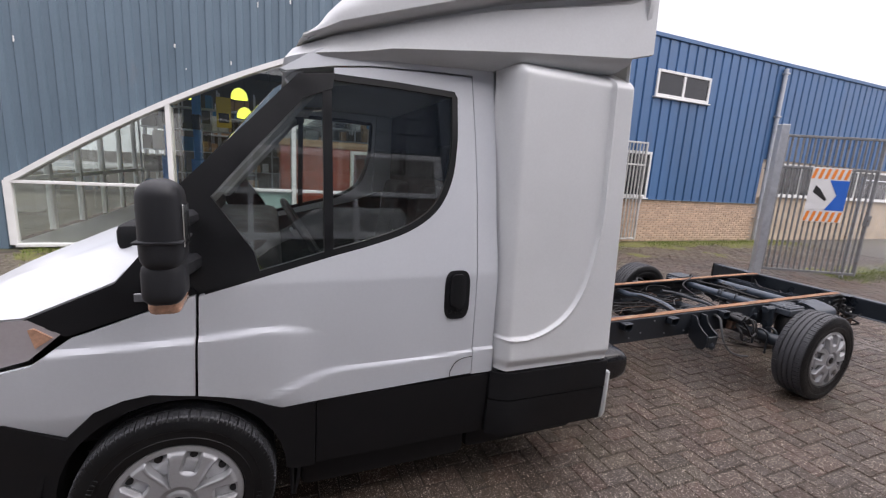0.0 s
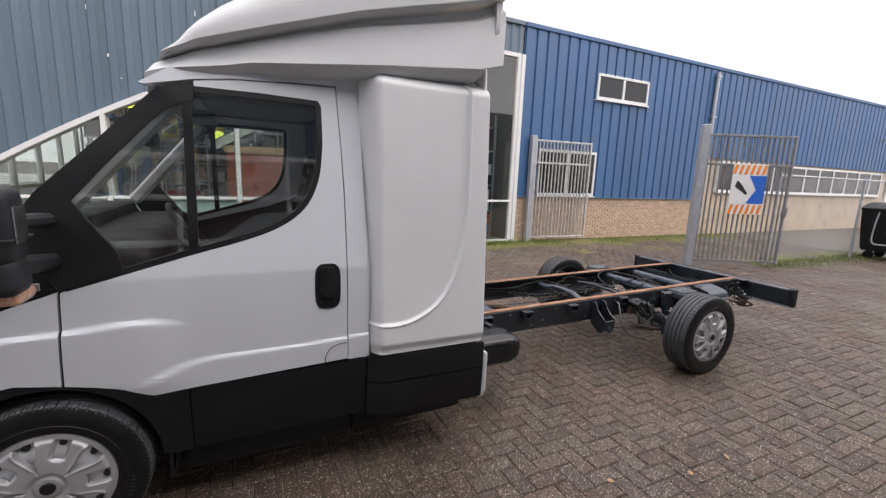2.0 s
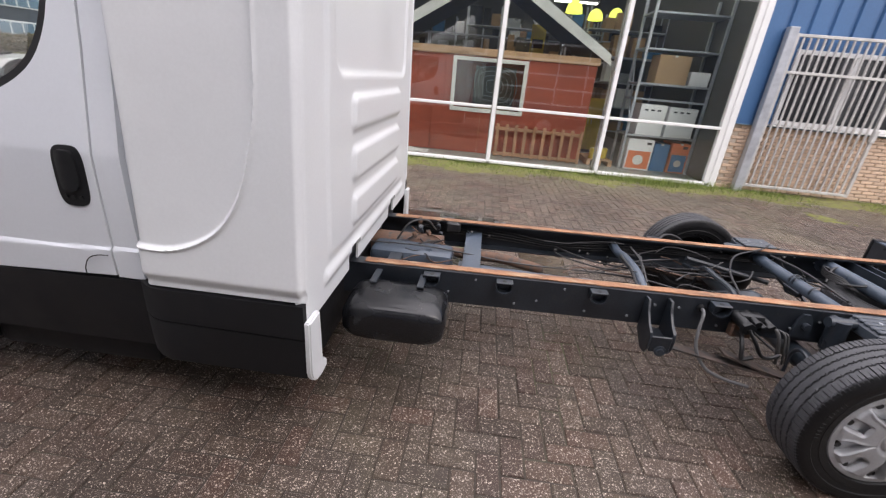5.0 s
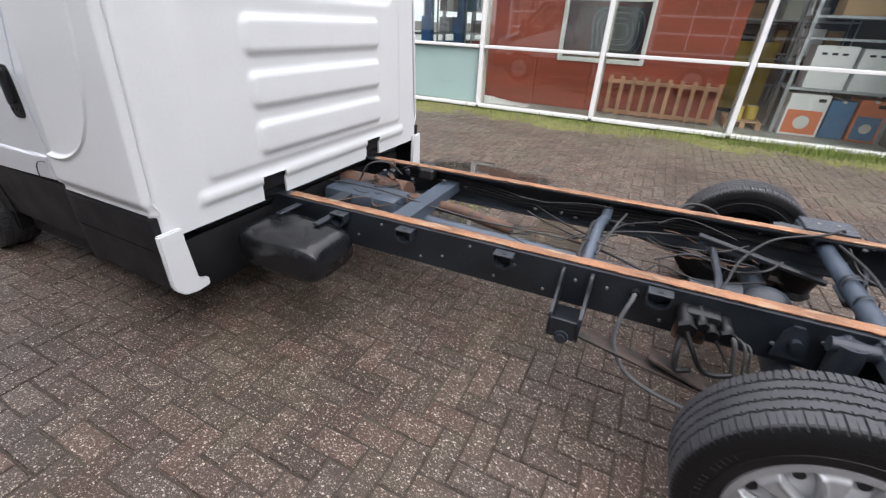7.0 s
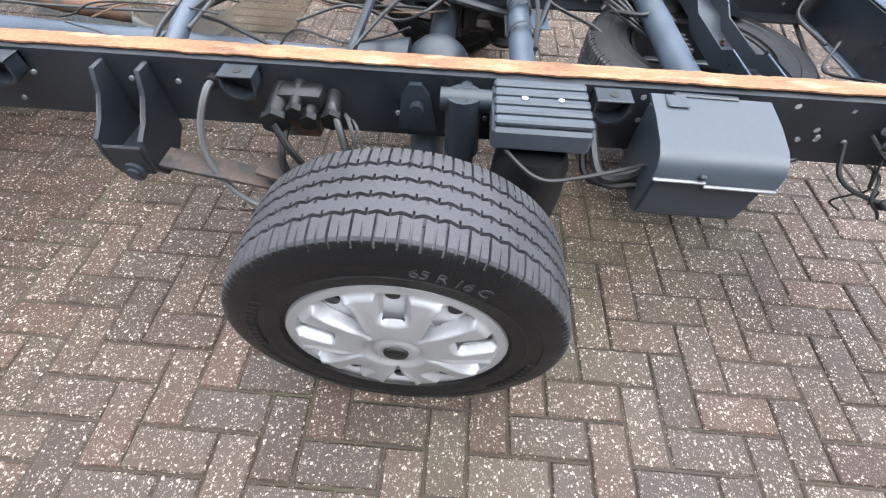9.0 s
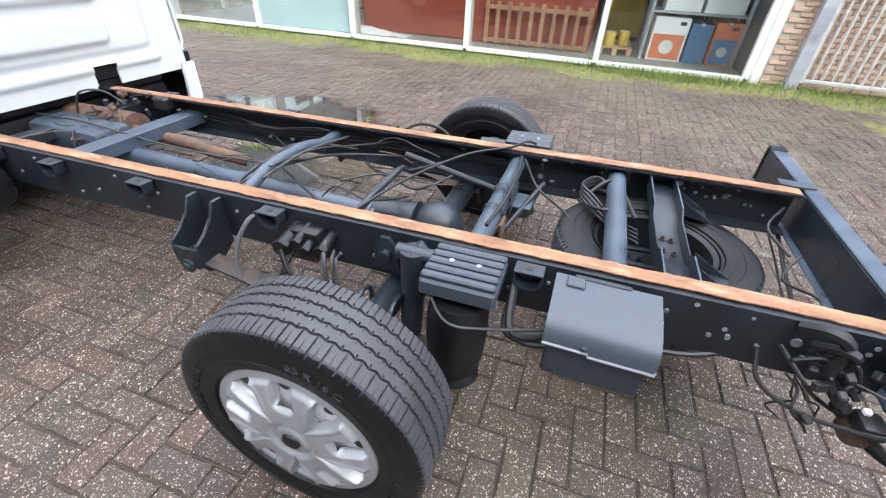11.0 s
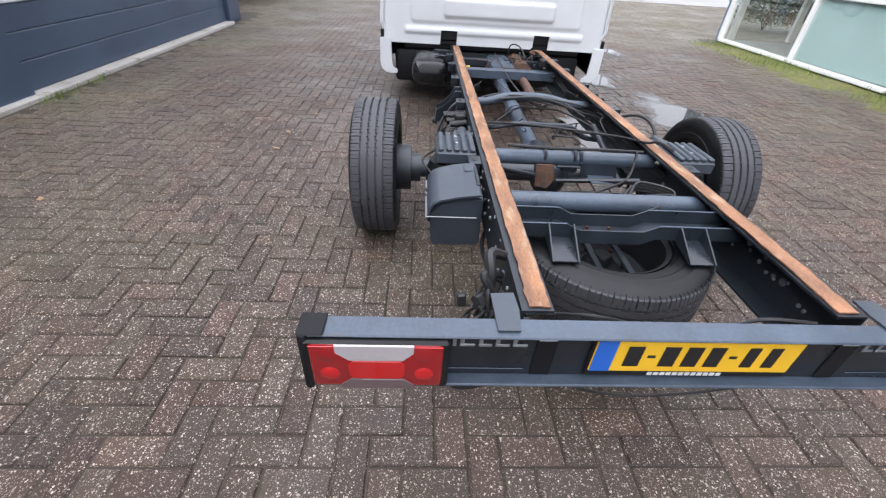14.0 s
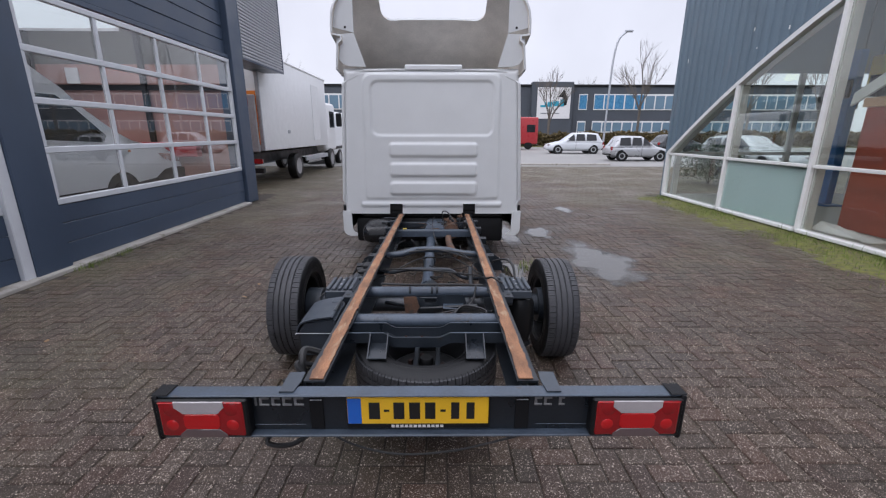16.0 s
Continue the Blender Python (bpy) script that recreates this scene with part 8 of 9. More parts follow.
def car(name, m, length, width, height, paint, label, style):
    """A parked car, nose to +x in its own axes, built from body, cabin, glass and wheels."""
    c = thing(name, label, "car", "parked cars", m)
    L, W, H = length / 2, width / 2, height
    belt = H * 0.6

    def sec(x):
        t = x / L
        top = curve_at([(-1, belt * 0.82), (-0.9, belt * 0.98), (0.4, belt), (0.55, belt * 0.97), (0.9, belt * 0.78), (1, belt * 0.55)], t)
        low = curve_at([(-1, 0.38), (-0.85, 0.22), (0.85, 0.2), (1, 0.3)], t)
        w = W * curve_at([(-1, 0.8), (-0.85, 0.95), (-0.5, 1), (0.5, 1), (0.85, 0.94), (1, 0.72)], t)
        return top, low, w

    def body(u, v):
        x = -L + 2 * L * u
        top, low, w = sec(x)
        a = v * 2 * math.pi
        cy, sz = math.cos(a), math.sin(a)
        y = w * math.copysign(abs(cy) ** 0.4, cy)
        z = (top + low) / 2 + (top - low) / 2 * math.copysign(abs(sz) ** 0.55, sz)
        return (x, y, z)
    bm = sheet(30, 28, body)
    bmesh.ops.remove_doubles(bm, verts=bm.verts[:], dist=1e-5)
    bmesh.ops.holes_fill(bm, edges=[e for e in bm.edges if e.is_boundary])
    b = part("body", bm, paint, c, "", 60)
    roof = {"hatch": [(-0.93, belt * 0.9), (-0.72, H * 0.97), (-0.5, H), (0.05, H * 0.98), (0.5, belt)], "suv": [(-0.96, belt * 0.9), (-0.8, H * 0.95), (-0.5, H), (0.05, H * 0.99), (0.45, belt)]}[style]

    def cab(u, v):
        t = roof[0][0] + (roof[-1][0] - roof[0][0]) * u
        top = curve_at(roof, t)
        a = v * math.pi
        y = (W * (0.93 - 0.17 * (math.sin(a)))) * math.copysign(abs(math.cos(a)) ** 0.35, math.cos(a))
        return (t * L, y, belt * 0.9 + (top - belt * 0.9) * math.sin(a) ** 0.6)
    part("cabin", sheet(24, 20, cab), paint, c, "", 60)
    for s in (-1, 1):
        for a, e in ((-0.72, -0.36), (-0.32, 0.0), (0.04, 0.3)):
            bm = bmesh.new()
            h1, h2 = curve_at(roof, a) * 0.93, curve_at(roof, e) * 0.93
            z0 = belt * 1.03
            if min(h1, h2) < z0 + 0.03:
                h1, h2 = max(h1, z0 + 0.05), max(h2, z0 + 0.05)
            ylo, yhi = s * W * 0.955, s * W * 0.83
            vs = [bm.verts.new(q) for q in ((a * L, ylo, z0), (e * L, ylo, z0), ((e - 0.02) * L, yhi, h2), ((a + 0.03) * L, yhi, h1))]
            vs2 = [bm.verts.new((q.co.x, q.co.y - s * 0.03, q.co.z)) for q in vs]
            bm.faces.new(vs)
            bm.faces.new(vs2[::-1])
            for k in range(4):
                bm.faces.new((vs[k], vs2[k], vs2[(k + 1) % 4], vs[(k + 1) % 4]))
            part("side_window", bm, CARGLS, c)
        part("tail_light", bx(-L * 0.985, -L * 0.93, s * W * 0.78 - 0.1, s * W * 0.78 + 0.1, belt * 0.72, belt * 0.95, 0.02), RED, c)
        part("headlight", bx(L * 0.88, L * 0.96, s * W * 0.66 - 0.13, s * W * 0.66 + 0.13, belt * 0.62, belt * 0.76, 0.02), CLEARL, c)
        part("door_mirror", bx(L * 0.26, L * 0.32, s * W * 1.02 - 0.07, s * W * 1.02 + 0.07, belt * 1.02, belt * 1.15, 0.02), paint, c)
        part("door_seam", bx(0.0, 0.012, s * W * 1.003 - 0.004, s * W * 1.003 + 0.004, 0.3, belt, 0), SATIN, c)
        for k in (-0.62, 0.62):
            car_wheel(c, k * L, s * (W - 0.1), 0.32 if style == "suv" else 0.285)
            bm = bmesh.new()
            lathe(bm, [(0.0, -0.02), (0.37 if style == "suv" else 0.33, -0.02), (0.37 if style == "suv" else 0.33, 0.02), (0.0, 0.02)], 24, "y", pose(k * L, s * (W - 0.035), 0.3))
            part("wheel_housing", bm, SATIN, c)
    part("bumper", bx(-L * 1.0, -L * 0.95, -W * 0.75, W * 0.75, 0.3, 0.45, 0.02), SATIN, c)
    return c


car("white_car", pose(-28.4, 10.4, 0.005, 0, 0, -92), 4.3, 1.8, 1.58, WHITE, "white compact suv parked on the street", "suv")
car("silver_car", pose(-19.6, 11.35, 0.005, 0, 0, 88), 3.4, 1.6, 1.4, CARSILVER, "silver small hatchback parked on the street", "hatch")
car("dark_car", pose(-31, -6.0, 0.005, 0, 0, -90), 4.4, 1.75, 1.45, CARDARK, "dark saloon parked far down the lane", "hatch")
car("dark_car", pose(-30, 19.5, 0.005, 0, 0, 95), 4.4, 1.75, 1.45, CARDARK, "dark saloon parked behind the shop", "hatch")
car("silver_car", pose(-13.0, 13.2, 0.005, 0, 0, 10), 4.4, 1.75, 1.45, CARSILVER, "silver estate parked beside the shop", "suv")

# white box truck seen from behind
bt = thing("box_truck", "white box truck with orange rear marking, parked", "truck", m=pose(0, 0.62, 0))
X0, X1, YA, YB, TOP = -6.85, -13.55, -7.85, -5.38, 3.6
part("box_body", bx(X1, X0, YA, YB, 1.03, TOP, 0.04, 2), TRUCKW, bt)
part("roof_cap", bx(X1 - 0.02, X0 + 0.02, YA - 0.02, YB + 0.02, TOP - 0.02, TOP + 0.05, 0.02), TRUCKW, bt)
for a, b, c, d in ((YA, YA + 0.1, 1.03, TOP), (YB - 0.1, YB, 1.03, TOP), (YA + 0.1, YB - 0.1, TOP - 0.13, TOP)):
    part("rear_frame", bx(X0, X0 + 0.05, a, b, c, d, 0.01), ZINC, bt)
part("tail_lift", bx(X0 + 0.05, X0 + 0.12, YA + 0.12, YB - 0.12, 1.0, 2.5, 0.02), ZINC, bt)
part("orange_marker", bx(X0 + 0.052, X0 + 0.07, YB - 0.55, YB - 0.1, 1.2, 2.6, 0.004), ORANGEP, bt)
for k in range(4):
    part("warning_stripe", bx(X0 + 0.121, X0 + 0.125, YB - 1.0 + k * 0.2, YB - 0.9 + k * 0.2, 2.2, 2.45, 0), REDV, bt)
part("side_door", bx(-12.4, -11.5, YB, YB + 0.02, 1.25, 3.25, 0.008), TRUCKW, bt)
part("side_latch", bx(-8.9, -8.75, YB, YB + 0.03, 1.5, 1.6, 0.006), ZINC, bt)
part("chassis", bx(-15.3, X0 + 0.1, -6.9, -5.9, 0.65, 0.95, 0.02), SATIN, bt)
part("side_guard", bx(-13.4, -10.4, YB - 0.05, YB, 0.55, 0.7, 0.01), ZINC, bt)
part("under_run_bar", bx(X0 - 0.1, X0 + 0.05, YA + 0.1, YB - 0.1, 0.42, 0.56, 0.015), SATIN, bt)
part("tail_light", bx(X0 + 0.0, X0 + 0.06, YB - 0.5, YB - 0.1, 0.68, 0.82, 0.01), RED, bt)
for x in (-9.6, -14.2):
    for y in (YB - 0.15, YA + 0.15):
        car_wheel(bt, x, y, 0.43, 0.27)
part("truck_cab", bx(-15.4, -13.65, YA + 0.15, YB - 0.08, 0.75, 2.8, 0.15, 3), TRUCKW, bt)
part("cab_window", bx(-15.1, -14.3, YB - 0.1, YB - 0.06, 1.75, 2.45, 0.02), CARGLS, bt)
part("cab_mirror", bx(-15.3, -15.15, YB, YB + 0.25, 1.8, 2.4, 0.04), SATIN, bt)
van = thing("white_van", "white high-roof van parked in front of a box truck", "van", m=pose(0, 0.12, 0))


def van_body(u, v):
    x = -21.9 + 5.6 * u
    top = curve_at([(-21.9, 1.0), (-21.1, 1.25), (-20.3, 2.45), (-19.7, 2.6), (-16.4, 2.6), (-16.3, 2.5)], x)
    a = v * 2 * math.pi
    y = -6.25 + 0.98 * math.copysign(abs(math.cos(a)) ** 0.3, math.cos(a))
    return (x, y, (top + 0.35) / 2 + (top - 0.35) / 2 * math.copysign(abs(math.sin(a)) ** 0.45, math.sin(a)))


bm = sheet(30, 28, van_body)
bmesh.ops.remove_doubles(bm, verts=bm.verts[:], dist=1e-5)
bmesh.ops.holes_fill(bm, edges=[e for e in bm.edges if e.is_boundary])
part("body", bm, TRUCKW, van, "", 60)
part("side_window", bx(-20.3, -19.4, -5.3, -5.24, 1.5, 2.2, 0.03), CARGLS, van)
part("rear_window", bx(-16.34, -16.27, -6.9, -5.6, 1.5, 2.2, 0.02), CARGLS, van)
part("tail_light", bx(-16.36, -16.26, -5.42, -5.3, 1.0, 1.5, 0.02), RED, van)
part("rub_strip", bx(-20.9, -16.4, -5.28, -5.24, 0.75, 0.88, 0.01), SATIN, van)
for x in (-20.8, -17.3):
    for y in (-5.36, -7.1):
        car_wheel(van, x, y, 0.35, 0.22)
rv = thing("red_van", "red delivery van far across the street", "van")
part("body", bx(-38, -36.2, 4.6, 9.4, 0.5, 3.0, 0.15, 3), REDV, rv)
part("side_window", bx(-36.22, -36.17, 8.3, 9.1, 1.6, 2.3, 0.03), CARGLS, rv)
for y in (5.4, 8.5):
    bm = bmesh.new()
    lathe(bm, [(0.0, -0.1), (0.36, -0.1), (0.36, 0.1), (0.0, 0.1)], 20, "x", pose(-36.3, y, 0.37))
    part("wheel", bm, RUBBER, rv)

# ---------------- far side of the street ----------------
of = thing("office_building", "slate two-storey office with ribbon windows and a white sign", "building")
part("wall", bx(-75, -62, -45, 60, 0, 8.3, 0.05), OFFICE, of)
part("roof", bx(-75.2, -61.8, -45.2, 60.2, 8.3, 8.6, 0.04), SATIN, of)
part("tower", bx(-62.4, -61.2, 13.8, 20.0, 0, 8.9, 0.05), OFFICE, of)
part("sign_board", bx(-61.2, -61.1, 14.6, 19.6, 3.65, 8.1, 0.02), CARTONW, of)
bm = bmesh.new()
prism(bm, [(17.6, 6.7), (18.1, 7.2), (18.5, 7.9), (18.8, 7.3), (19.15, 6.4), (19.0, 5.6), (18.3, 5.45), (18.6, 6.2), (18.3, 6.75)], -61.1, -61.07, "x")
part("sign_shape", bm, SATIN, of)
for y0, y1, z0, z1 in ((15.1, 15.9, 5.3, 5.6), (15.75, 16.0, 5.45, 6.0), (16.15, 16.85, 5.35, 6.05), (17.0, 17.9, 5.45, 6.15), (18.05, 18.6, 5.4, 6.4)):
    part("sign_shape", bx(-61.1, -61.06, y0, y1, z0, z1, 0.02), SIGNTEAL, of)
part("sign_shape", bx(-61.1, -61.07, 15.2, 18.0, 4.35, 4.5, 0.01), BADGE, of)
for z0, z1 in ((1.8, 3.2), (5.1, 7.1)):
    for y0, y1 in ((-44, 12), (21.1, 22.4), (23.4, 59)):
        part("window_band", bx(-61.98, -61.9, y0, y1, z0 - 0.15, z1 + 0.15, 0.01), FRAMEW, of)
        n = max(1, int((y1 - y0) / 1.5))
        for k in range(n):
            ya = y0 + 0.1 + k * (y1 - y0) / n
            yb = y0 + (k + 1) * (y1 - y0) / n - 0.1
            blue = z0 > 5 and 20 < ya < 31
            part("window", bx(-61.9, -61.86, ya, yb, z0, z1 if blue else z0 + (z1 - z0) * 0.95, 0.01), OFFBLUE if blue else OFFGLASS, of)
lampp = thing("street_lamp", "tall grey street lamp with a curved arm", "lamp")
bm = bmesh.new()
hose(bm, [(-36, 15.6, 0), (-36, 15.7, 5), (-36, 15.8, 8.0), (-36, 16.1, 9.6), (-36, 16.75, 10.3)], 0.09, 10)
part("pole", bm, ZINC, lampp)
part("lantern", bx(-36.15, -35.85, 16.6, 17.3, 10.24, 10.42, 0.05, 2), ZINC, lampp)


def bare_tree(x, y, h, seed, base=0.16):
    rg = random.Random(seed)
    t = thing("bare_tree", "leafless winter tree with fine upright branches", "tree", "bare street trees", pose(x, y, 0))
    trunk = bmesh.new()
    hose(trunk, [(0, 0, 0), (0.1, 0.05, h * 0.2), (0.0, 0.1, h * 0.42)], base, 8, 5)
    part("trunk", trunk, BARK, t)
    vs, fs = [], []

    def limb(p, d, ln, r, depth):
        q = p + d * ln
        e = d.orthogonal().normalized()
        f = d.cross(e)
        i = len(vs)
        for c, rr in ((p, r), (q, r * 0.6)):
            for a in (0, 2.09, 4.19):
                vs.append(c + rr * (math.cos(a) * e + math.sin(a) * f))
        for k in range(3):
            fs.append((i + k, i + (k + 1) % 3, i + 3 + (k + 1) % 3, i + 3 + k))
        if depth == 0:
            return
        for k in range(rg.choice((2, 3, 3))):
            nd = (d + Vector((rg.uniform(-0.6, 0.6), rg.uniform(-0.6, 0.6), rg.uniform(0.0, 0.45)))).normalized()
            limb(p + d * ln * rg.uniform(0.55, 1.0), nd, ln * rg.uniform(0.62, 0.85), r * 0.58, depth - 1)
    for k in range(5):
        a = 6.28 * k / 5 + rg.uniform(-0.4, 0.4)
        limb(Vector((0, 0.1, h * rg.uniform(0.25, 0.42))), Vector((0.45 * math.cos(a), 0.45 * math.sin(a), 1)).normalized(), h * 0.2, base * 0.5, 4)
    limb(Vector((0, 0.1, h * 0.4)), Vector((0, 0, 1)), h * 0.22, base * 0.6, 4)
    me = bpy.data.meshes.new("branches")
    me.from_pydata(vs, [], fs)
    me.materials.append(BARK)
    o = new("crown", me)
    o.parent = t
    return t


for i, (x, y, h) in enumerate(((-50, 13.7, 9.6), (-50, 25.0, 12.0), (-75, 26, 13.0), (-56, -22, 13), (-55, -28, 12), (-46, 36, 12), (-57, 2, 12), (-48, 46, 12))):
    bare_tree(x, y, h, 30 + i)


def leaf_cloud(name, x0, x1, y0, y1, h, n, material, label, seed, size=0.12):
    rg = random.Random(seed)
    vs, fs = [], []
    for k in range(n):
        c = Vector((rg.uniform(x0, x1), rg.uniform(y0, y1), 0))
        c.z = rg.random() ** 0.7 * h * (0.75 + 0.35 * noise.noise((c.x * 0.6, c.y * 0.6, 2)))
        d = Vector((rg.uniform(-1, 1), rg.uniform(-1, 1), rg.uniform(-0.2, 1))).normalized()
        e = d.orthogonal().normalized()
        ln = size * rg.uniform(0.6, 1.5)
        i = len(vs)
        vs += [c - e * ln * 0.4, c + e * ln * 0.4, c + d * ln]
        fs.append((i, i + 1, i + 2))
    me = bpy.data.meshes.new(name)
    me.from_pydata(vs, [], fs)
    me.materials.append(material)
    return tagged(new(name, me), label, "hedge", kind="stuff")


leaf_cloud("hedge", -46.5, -44.5, 9, 50, 2.0, 22000, HEDGE, "brown and olive winter hedge along the street", 8, 0.22)
structure("verge", bx(-47.5, -43.5, -60, 60, -0.1, 0.06, 0), MOSS, "grassy verge under the hedge", 0)

# ---------------- moss, grass, water, leaves ----------------


def moss_sheet(name, x0, x1, y0, y1, lift, label, seed):
    nu, nv = int((x1 - x0) / 0.07), int((y1 - y0) / 0.05)

    def fn(u, v):
        x, y = x0 + (x1 - x0) * u, y0 + (y1 - y0) * v
        n = noise.noise((x * 1.3, y * 1.6, seed)) * 0.5 + noise.noise((x * 5, y * 6, seed)) * 0.3 + noise.noise((x * 17, y * 17, seed)) * 0.2
        edge = smoothstep(0.05, 0.75, v + 0.25 * noise.noise((x * 0.7, seed, 4))) * smoothstep(0, 0.03, u) * smoothstep(1, 0.97, u)
        return (x, y, -0.03 + lift * edge + 0.045 * n * (0.3 + edge))
    bm = sheet(nu, nv, fn)
    ob = part(name, bm, MOSS, None, "", 60)
    return tagged(ob, label, "moss", kind="stuff")


moss_sheet("moss_strip", -5.6, 14, 4.1, W_Y - 0.02, 0.036, "patchy green moss along the foot of the wall", 3)
moss_sheet("moss_patch", 8.3, 13.4, 1.2, 2.5, 0.03, "green moss strip under the mesh fence", 9)
moss_sheet("moss_patch", 5.6, 9.0, 2.5, 4.4, 0.012, "thin moss over worn pavers by the gate", 12)
vs, fs = [], []
rg = random.Random(77)


def blade(x, y, h):
    a = rg.uniform(0, 6.28)
    dx, dy = math.cos(a), math.sin(a)
    lean = rg.uniform(0.1, 0.7) * h
    w = rg.uniform(0.002, 0.0045)
    i = len(vs)
    vs.extend([(x - dy * w, y + dx * w, -0.01), (x + dy * w, y - dx * w, -0.01), (x + dx * lean * 0.4 + dy * w * 0.7, y + dy * lean * 0.4 - dx * w * 0.7, h * 0.6), (x + dx * lean * 0.4 - dy * w * 0.7, y + dy * lean * 0.4 + dx * w * 0.7, h * 0.6), (x + dx * lean, y + dy * lean, h)])
    fs.extend([(i, i + 1, i + 2, i + 3), (i + 3, i + 2, i + 4)])


for k in range(26000):
    x = rg.uniform(-5.2, 13.5)
    y = W_Y - 0.1 - abs(rg.gauss(0, 0.36))
    d = noise.noise((x * 0.8, 0, 5))
    if rg.random() < 0.35 + d * 0.7:
        blade(x, y, rg.uniform(0.02, 0.08) * (1.9 if rg.random() < 0.05 else 1))
for k in range(1800):
    blade(3.9 + rg.gauss(0, 0.8), W_Y - 0.15 - abs(rg.gauss(0, 0.2)), rg.uniform(0.05, 0.17))
for k in range(3500):
    blade(rg.uniform(8.4, 13.4), 1.75 + rg.gauss(0, 0.25), rg.uniform(0.02, 0.08))
for k in range(70):
    blade(0.45 + rg.gauss(0, 0.09), 1.08 + rg.gauss(0, 0.07), rg.uniform(0.03, 0.1))
for k in range(160):
    blade(rg.choice((0.3, 0.45, -0.2)) + rg.gauss(0, 0.12), G_Y + 0.14 + abs(rg.gauss(0, 0.05)), rg.uniform(0.02, 0.07))
me = bpy.data.meshes.new("grass_tufts")
me.from_pydata(vs, [], fs)
me.materials.append(GRASS)
tagged(new("grass_tufts", me), "thin grass blades and weeds along walls and fence", "grass", kind="stuff")


def puddle(x, y, rx, ry, seed, z=0.0035):
    bm = bmesh.new()
    deep = bm.verts.layers.float.new("depth")
    rings = []
    for q in range(13):
        row = []
        for k in range(64):
            a = 2 * math.pi * k / 64
            r = (1 + 0.45 * noise.noise((math.cos(a) * 1.4 + seed, math.sin(a) * 1.4, seed))) * (0.02 + q / 12)
            v = bm.verts.new((x + rx * r * math.cos(a), y + ry * r * math.sin(a), z))
            v[deep] = 1 - q / 12
            row.append(v)
        rings.append(row)
    bm.faces.new(rings[0])
    for a, b in zip(rings, rings[1:]):
        for k in range(64):
            bm.faces.new((a[k], a[(k + 1) % 64], b[(k + 1) % 64], b[k]))
    return tagged(part("puddle", bm, WATER, None, "", 0), "shallow rainwater puddle on the pavers", "puddle", kind="structure")


# rainwater in shallow hollows of the paving
HOLLOWS = [(0.2, 2.02, 0.85, 0.36), (0.72, 0.82, 0.6, 0.26), (-1.35, 1.64, 0.4, 0.2), (-1.2, 1.12, 0.75, 0.12), (-3.4, 2.6, 0.35, 0.14)]
for i, (x, y, rx, ry) in enumerate(HOLLOWS):
    puddle(x, y, rx * 1.5, ry * 1.5, 1.0 + i, 0.0032 + 0.0006 * i)

drain = thing("drain_cover", "wet brown square drain cover set in the pavers", "drain cover")
part("cover_frame", bx(1.07, 1.49, 0.84, 1.36, -0.03, 0.004, 0.004), WETSLAB, drain)
for k in range(5):
    part("cover_bar", bx(1.11, 1.45, 0.9 + k * 0.09, 0.93 + k * 0.09, 0.0042, 0.0072, 0.001), WETSLAB, drain)

rg = random.Random(41)
for k in range(6):
    x, y = rg.uniform(0.2, 5.5), rg.uniform(-3.4, -1.2)
    bm = bmesh.new()
    ln, w = rg.uniform(0.02, 0.04), rg.uniform(0.01, 0.018)
    pts = [(-ln, 0, 0.002), (-ln * 0.3, w, 0.006), (ln * 0.5, w * 0.7, 0.004), (ln, 0, 0.008), (ln * 0.5, -w * 0.7, 0.004), (-ln * 0.3, -w, 0.005)]
    f = [bm.verts.new(p_) for p_ in pts]
    bm.faces.new(f)
    thicken(bm, 0.0008)
    bmesh.ops.transform(bm, matrix=pose(x, y, 0.0015, 0, 0, rg.uniform(0, 360)), verts=bm.verts[:])
    tagged(part("fallen_leaf", bm, CARD, None, "", 0), "small brown fallen leaf lying on the pavers", "leaf", "fallen leaves")

# ---------------- brick base of the hall ----------------
def brick_mesh(name, lx, ly, lz, b, material):
    bm = bx(-lx / 2, lx / 2, -ly / 2, ly / 2, -lz / 2, lz / 2, 0)
    me = bpy.data.meshes.new(name)
    bmesh.ops.bevel(bm, geom=[e for e in bm.edges if all(v.co.y < 0 for v in e.verts)], offset=b, segments=1, affect="EDGES")
    bm.to_mesh(me)
    bm.free()
    me.materials.append(material)
    return me


me = brick_mesh("brick", 0.2, 0.03, 0.05, 0.004, BRICK)
rest_v, rest_f = [], []
base_v = [v.co.copy() for v in me.vertices]
base_f = [tuple(p.vertices) for p in me.polygons]
rg = random.Random(55)
count = 0
for row in range(18):
    z = 0.05 + row * 0.0625
    for k in range(34):
        x = 5.1 + k * 0.212 + (0.106 if row % 2 else 0)
        if x > 12.05 or z > 1.13:
            continue
        c = Vector((x, W_Y - 0.0 + rg.uniform(-0.002, 0.002), z + rg.uniform(-0.0015, 0.0015)))
        if k < 16 and count < 290:
            o = new("brick", me)
            o.parent = plinth
            o.location = c
            count += 1
        else:
            i = len(rest_v)
            rest_v += [v + c for v in base_v]
            rest_f += [tuple(i + q for q in f) for f in base_f]
mr_ = bpy.data.meshes.new("bricks")
mr_.from_pydata(rest_v, [], rest_f)
mr_.materials.append(BRICK)
o = tagged(new("bricks", mr_), kind="stuff")
o.parent = plinth

# ---------------- herringbone pavers ----------------
PW = 0.1045
J = 0.0065


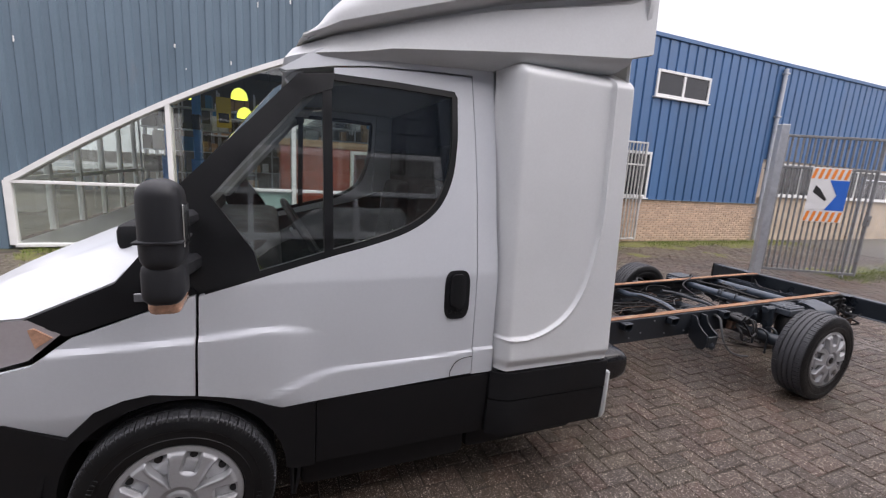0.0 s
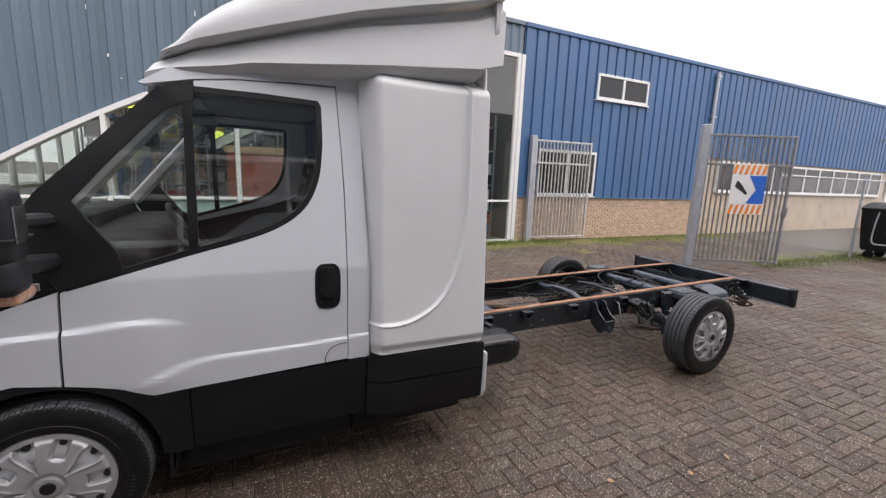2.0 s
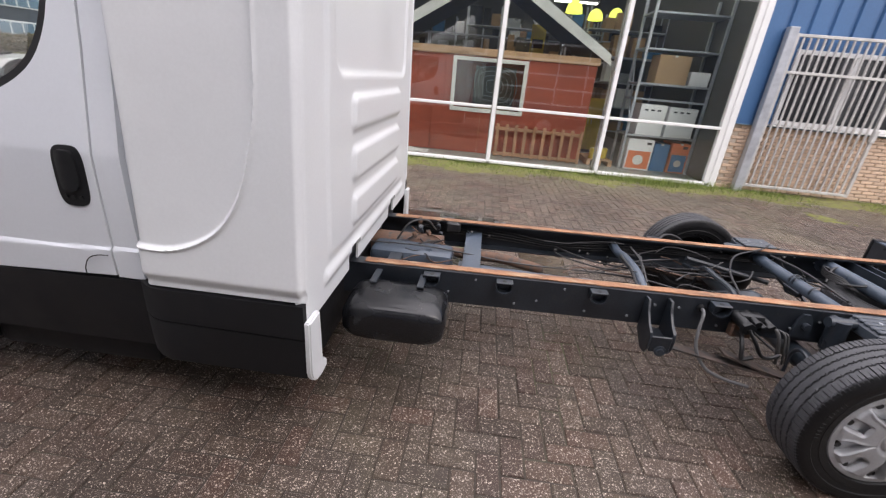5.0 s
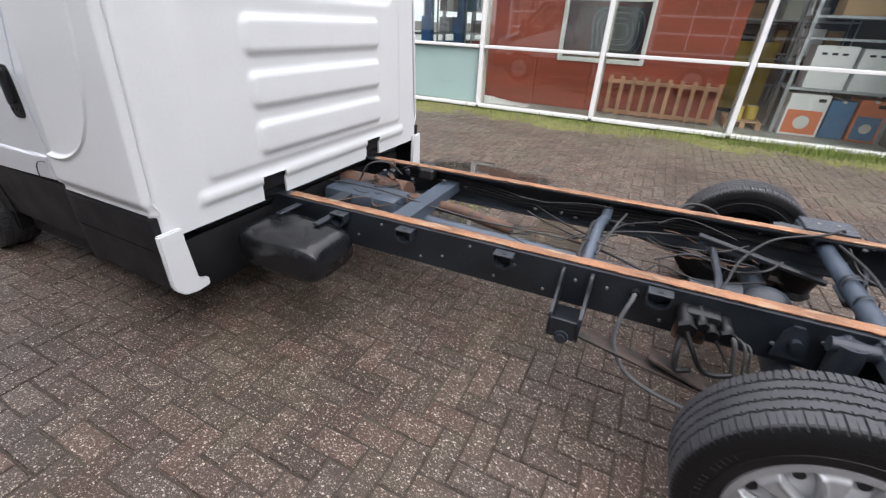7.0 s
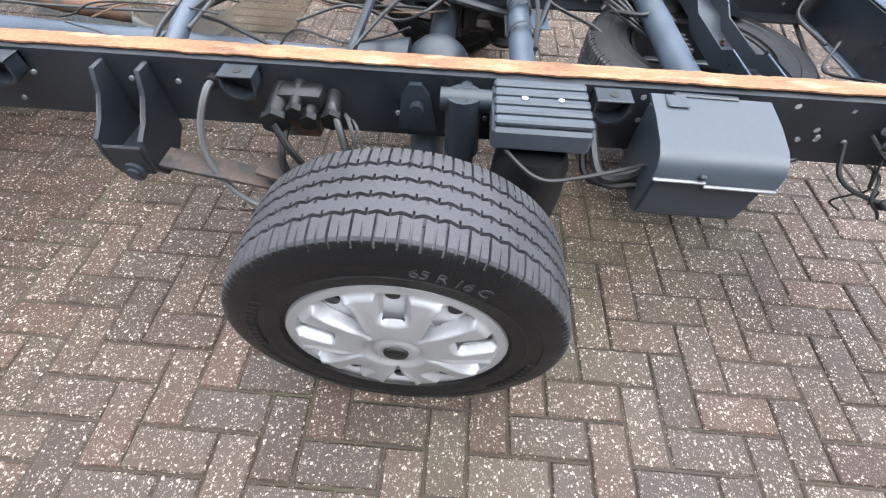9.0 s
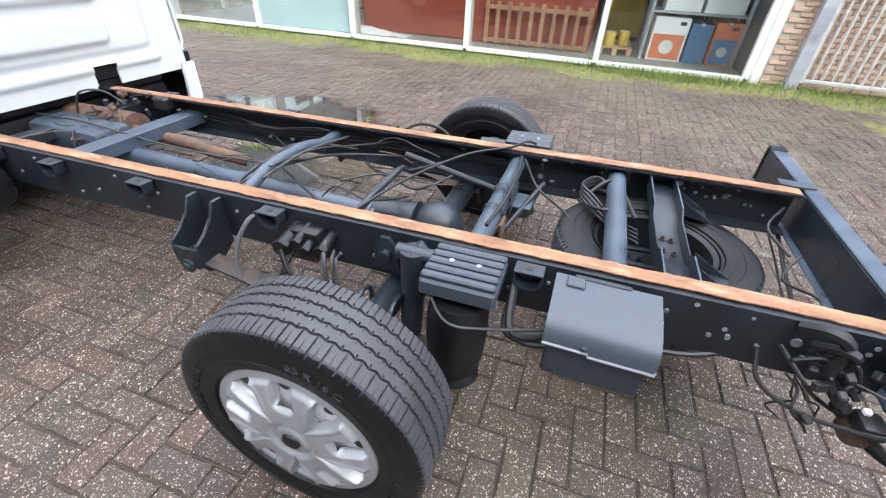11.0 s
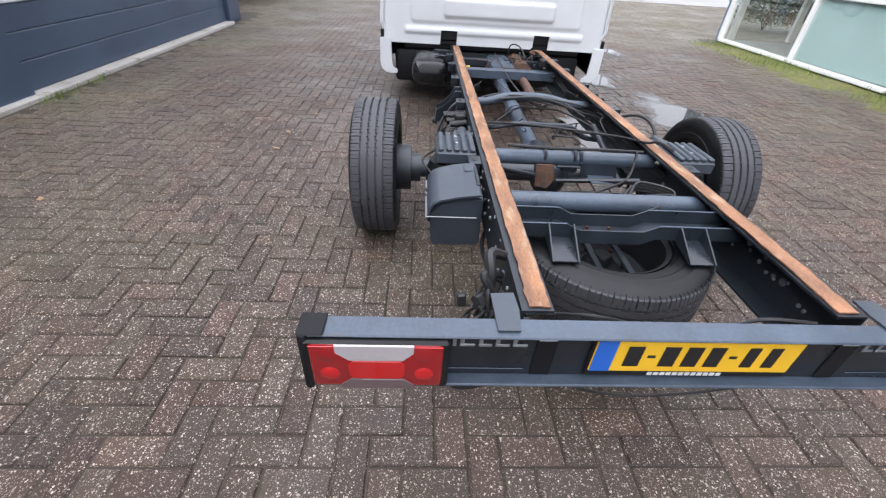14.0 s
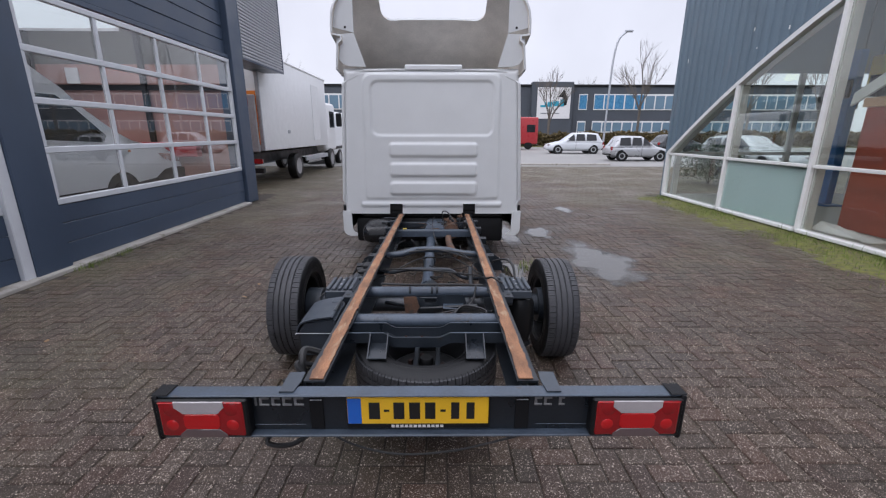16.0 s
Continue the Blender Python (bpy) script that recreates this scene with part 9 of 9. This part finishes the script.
def paver_geo(horizontal):
    lx, ly = (2 * PW, PW) if horizontal else (PW, 2 * PW)
    x, y, b = lx / 2 - J / 2, ly / 2 - J / 2, 0.0045
    v = []
    for (dx, dy, z) in ((0, 0, -0.03), (0, 0, -0.005), (b, b, 0.0)):
        v += [(-x + dx, -y + dy, z), (x - dx, -y + dy, z), (x - dx, y - dy, z), (-x + dx, y - dy, z)]
    f = [(8, 9, 10, 11)]
    for r in (0, 4):
        f += [(r + k, r + (k + 1) % 4, r + 4 + (k + 1) % 4, r + 4 + k) for k in range(4)]
    return np.array(v), f


paving = thing("pavement", "worn brown concrete pavers in herringbone, damp, with pale pebbles", "pavement")
paving["kind"] = "structure"
geo = {h: paver_geo(h) for h in (True, False)}
single = {}
for h, (v, f) in geo.items():
    mm = bpy.data.meshes.new("paver")
    mm.from_pydata(v.tolist(), [], f)
    mm.materials.append(PAVER)
    single[h] = mm
rg = np.random.RandomState(9)
V, F = [], []
off = 0
for i in range(int(-15.0 / PW), int(13.2 / PW)):
    west = i * PW < -5.75
    for j in range(int((-8.8 if west else -4.1) / PW), int((15.5 if west else 5.35) / PW)):
        k = (i - j) % 4
        if k not in (0, 3):
            continue
        h = k == 0
        cx = (i + (1.0 if h else 0.5)) * PW
        cy = (j + (0.5 if h else 1.0)) * PW
        sag = 0.006 * noise.noise((cx * 0.5, cy * 0.5, 7))
        z = sag * 0.5 - 0.002 + rg.uniform(-0.0032, 0.0022)
        tx, ty = rg.uniform(-0.017, 0.017, 2)
        if 1.6 < cx < 4.6 and -2.55 < cy < -0.6:
            o = new("paver", single[h])
            o.matrix_basis = Matrix.LocRotScale((cx, cy, z), Euler((tx, ty, 0)), None)
            o.parent = paving
            continue
        v, f = geo[h]
        p = v + np.array((cx, cy, z))
        p[:, 2] += v[:, 0] * ty + v[:, 1] * tx
        V.append(p)
        F += [tuple(off + q for q in a) for a in f]
        off += len(v)
mp = bpy.data.meshes.new("pavers")
mp.from_pydata(np.concatenate(V).tolist(), [], F)
mp.materials.append(PAVER)
o = tagged(new("pavers", mp), kind="stuff")
o.parent = paving
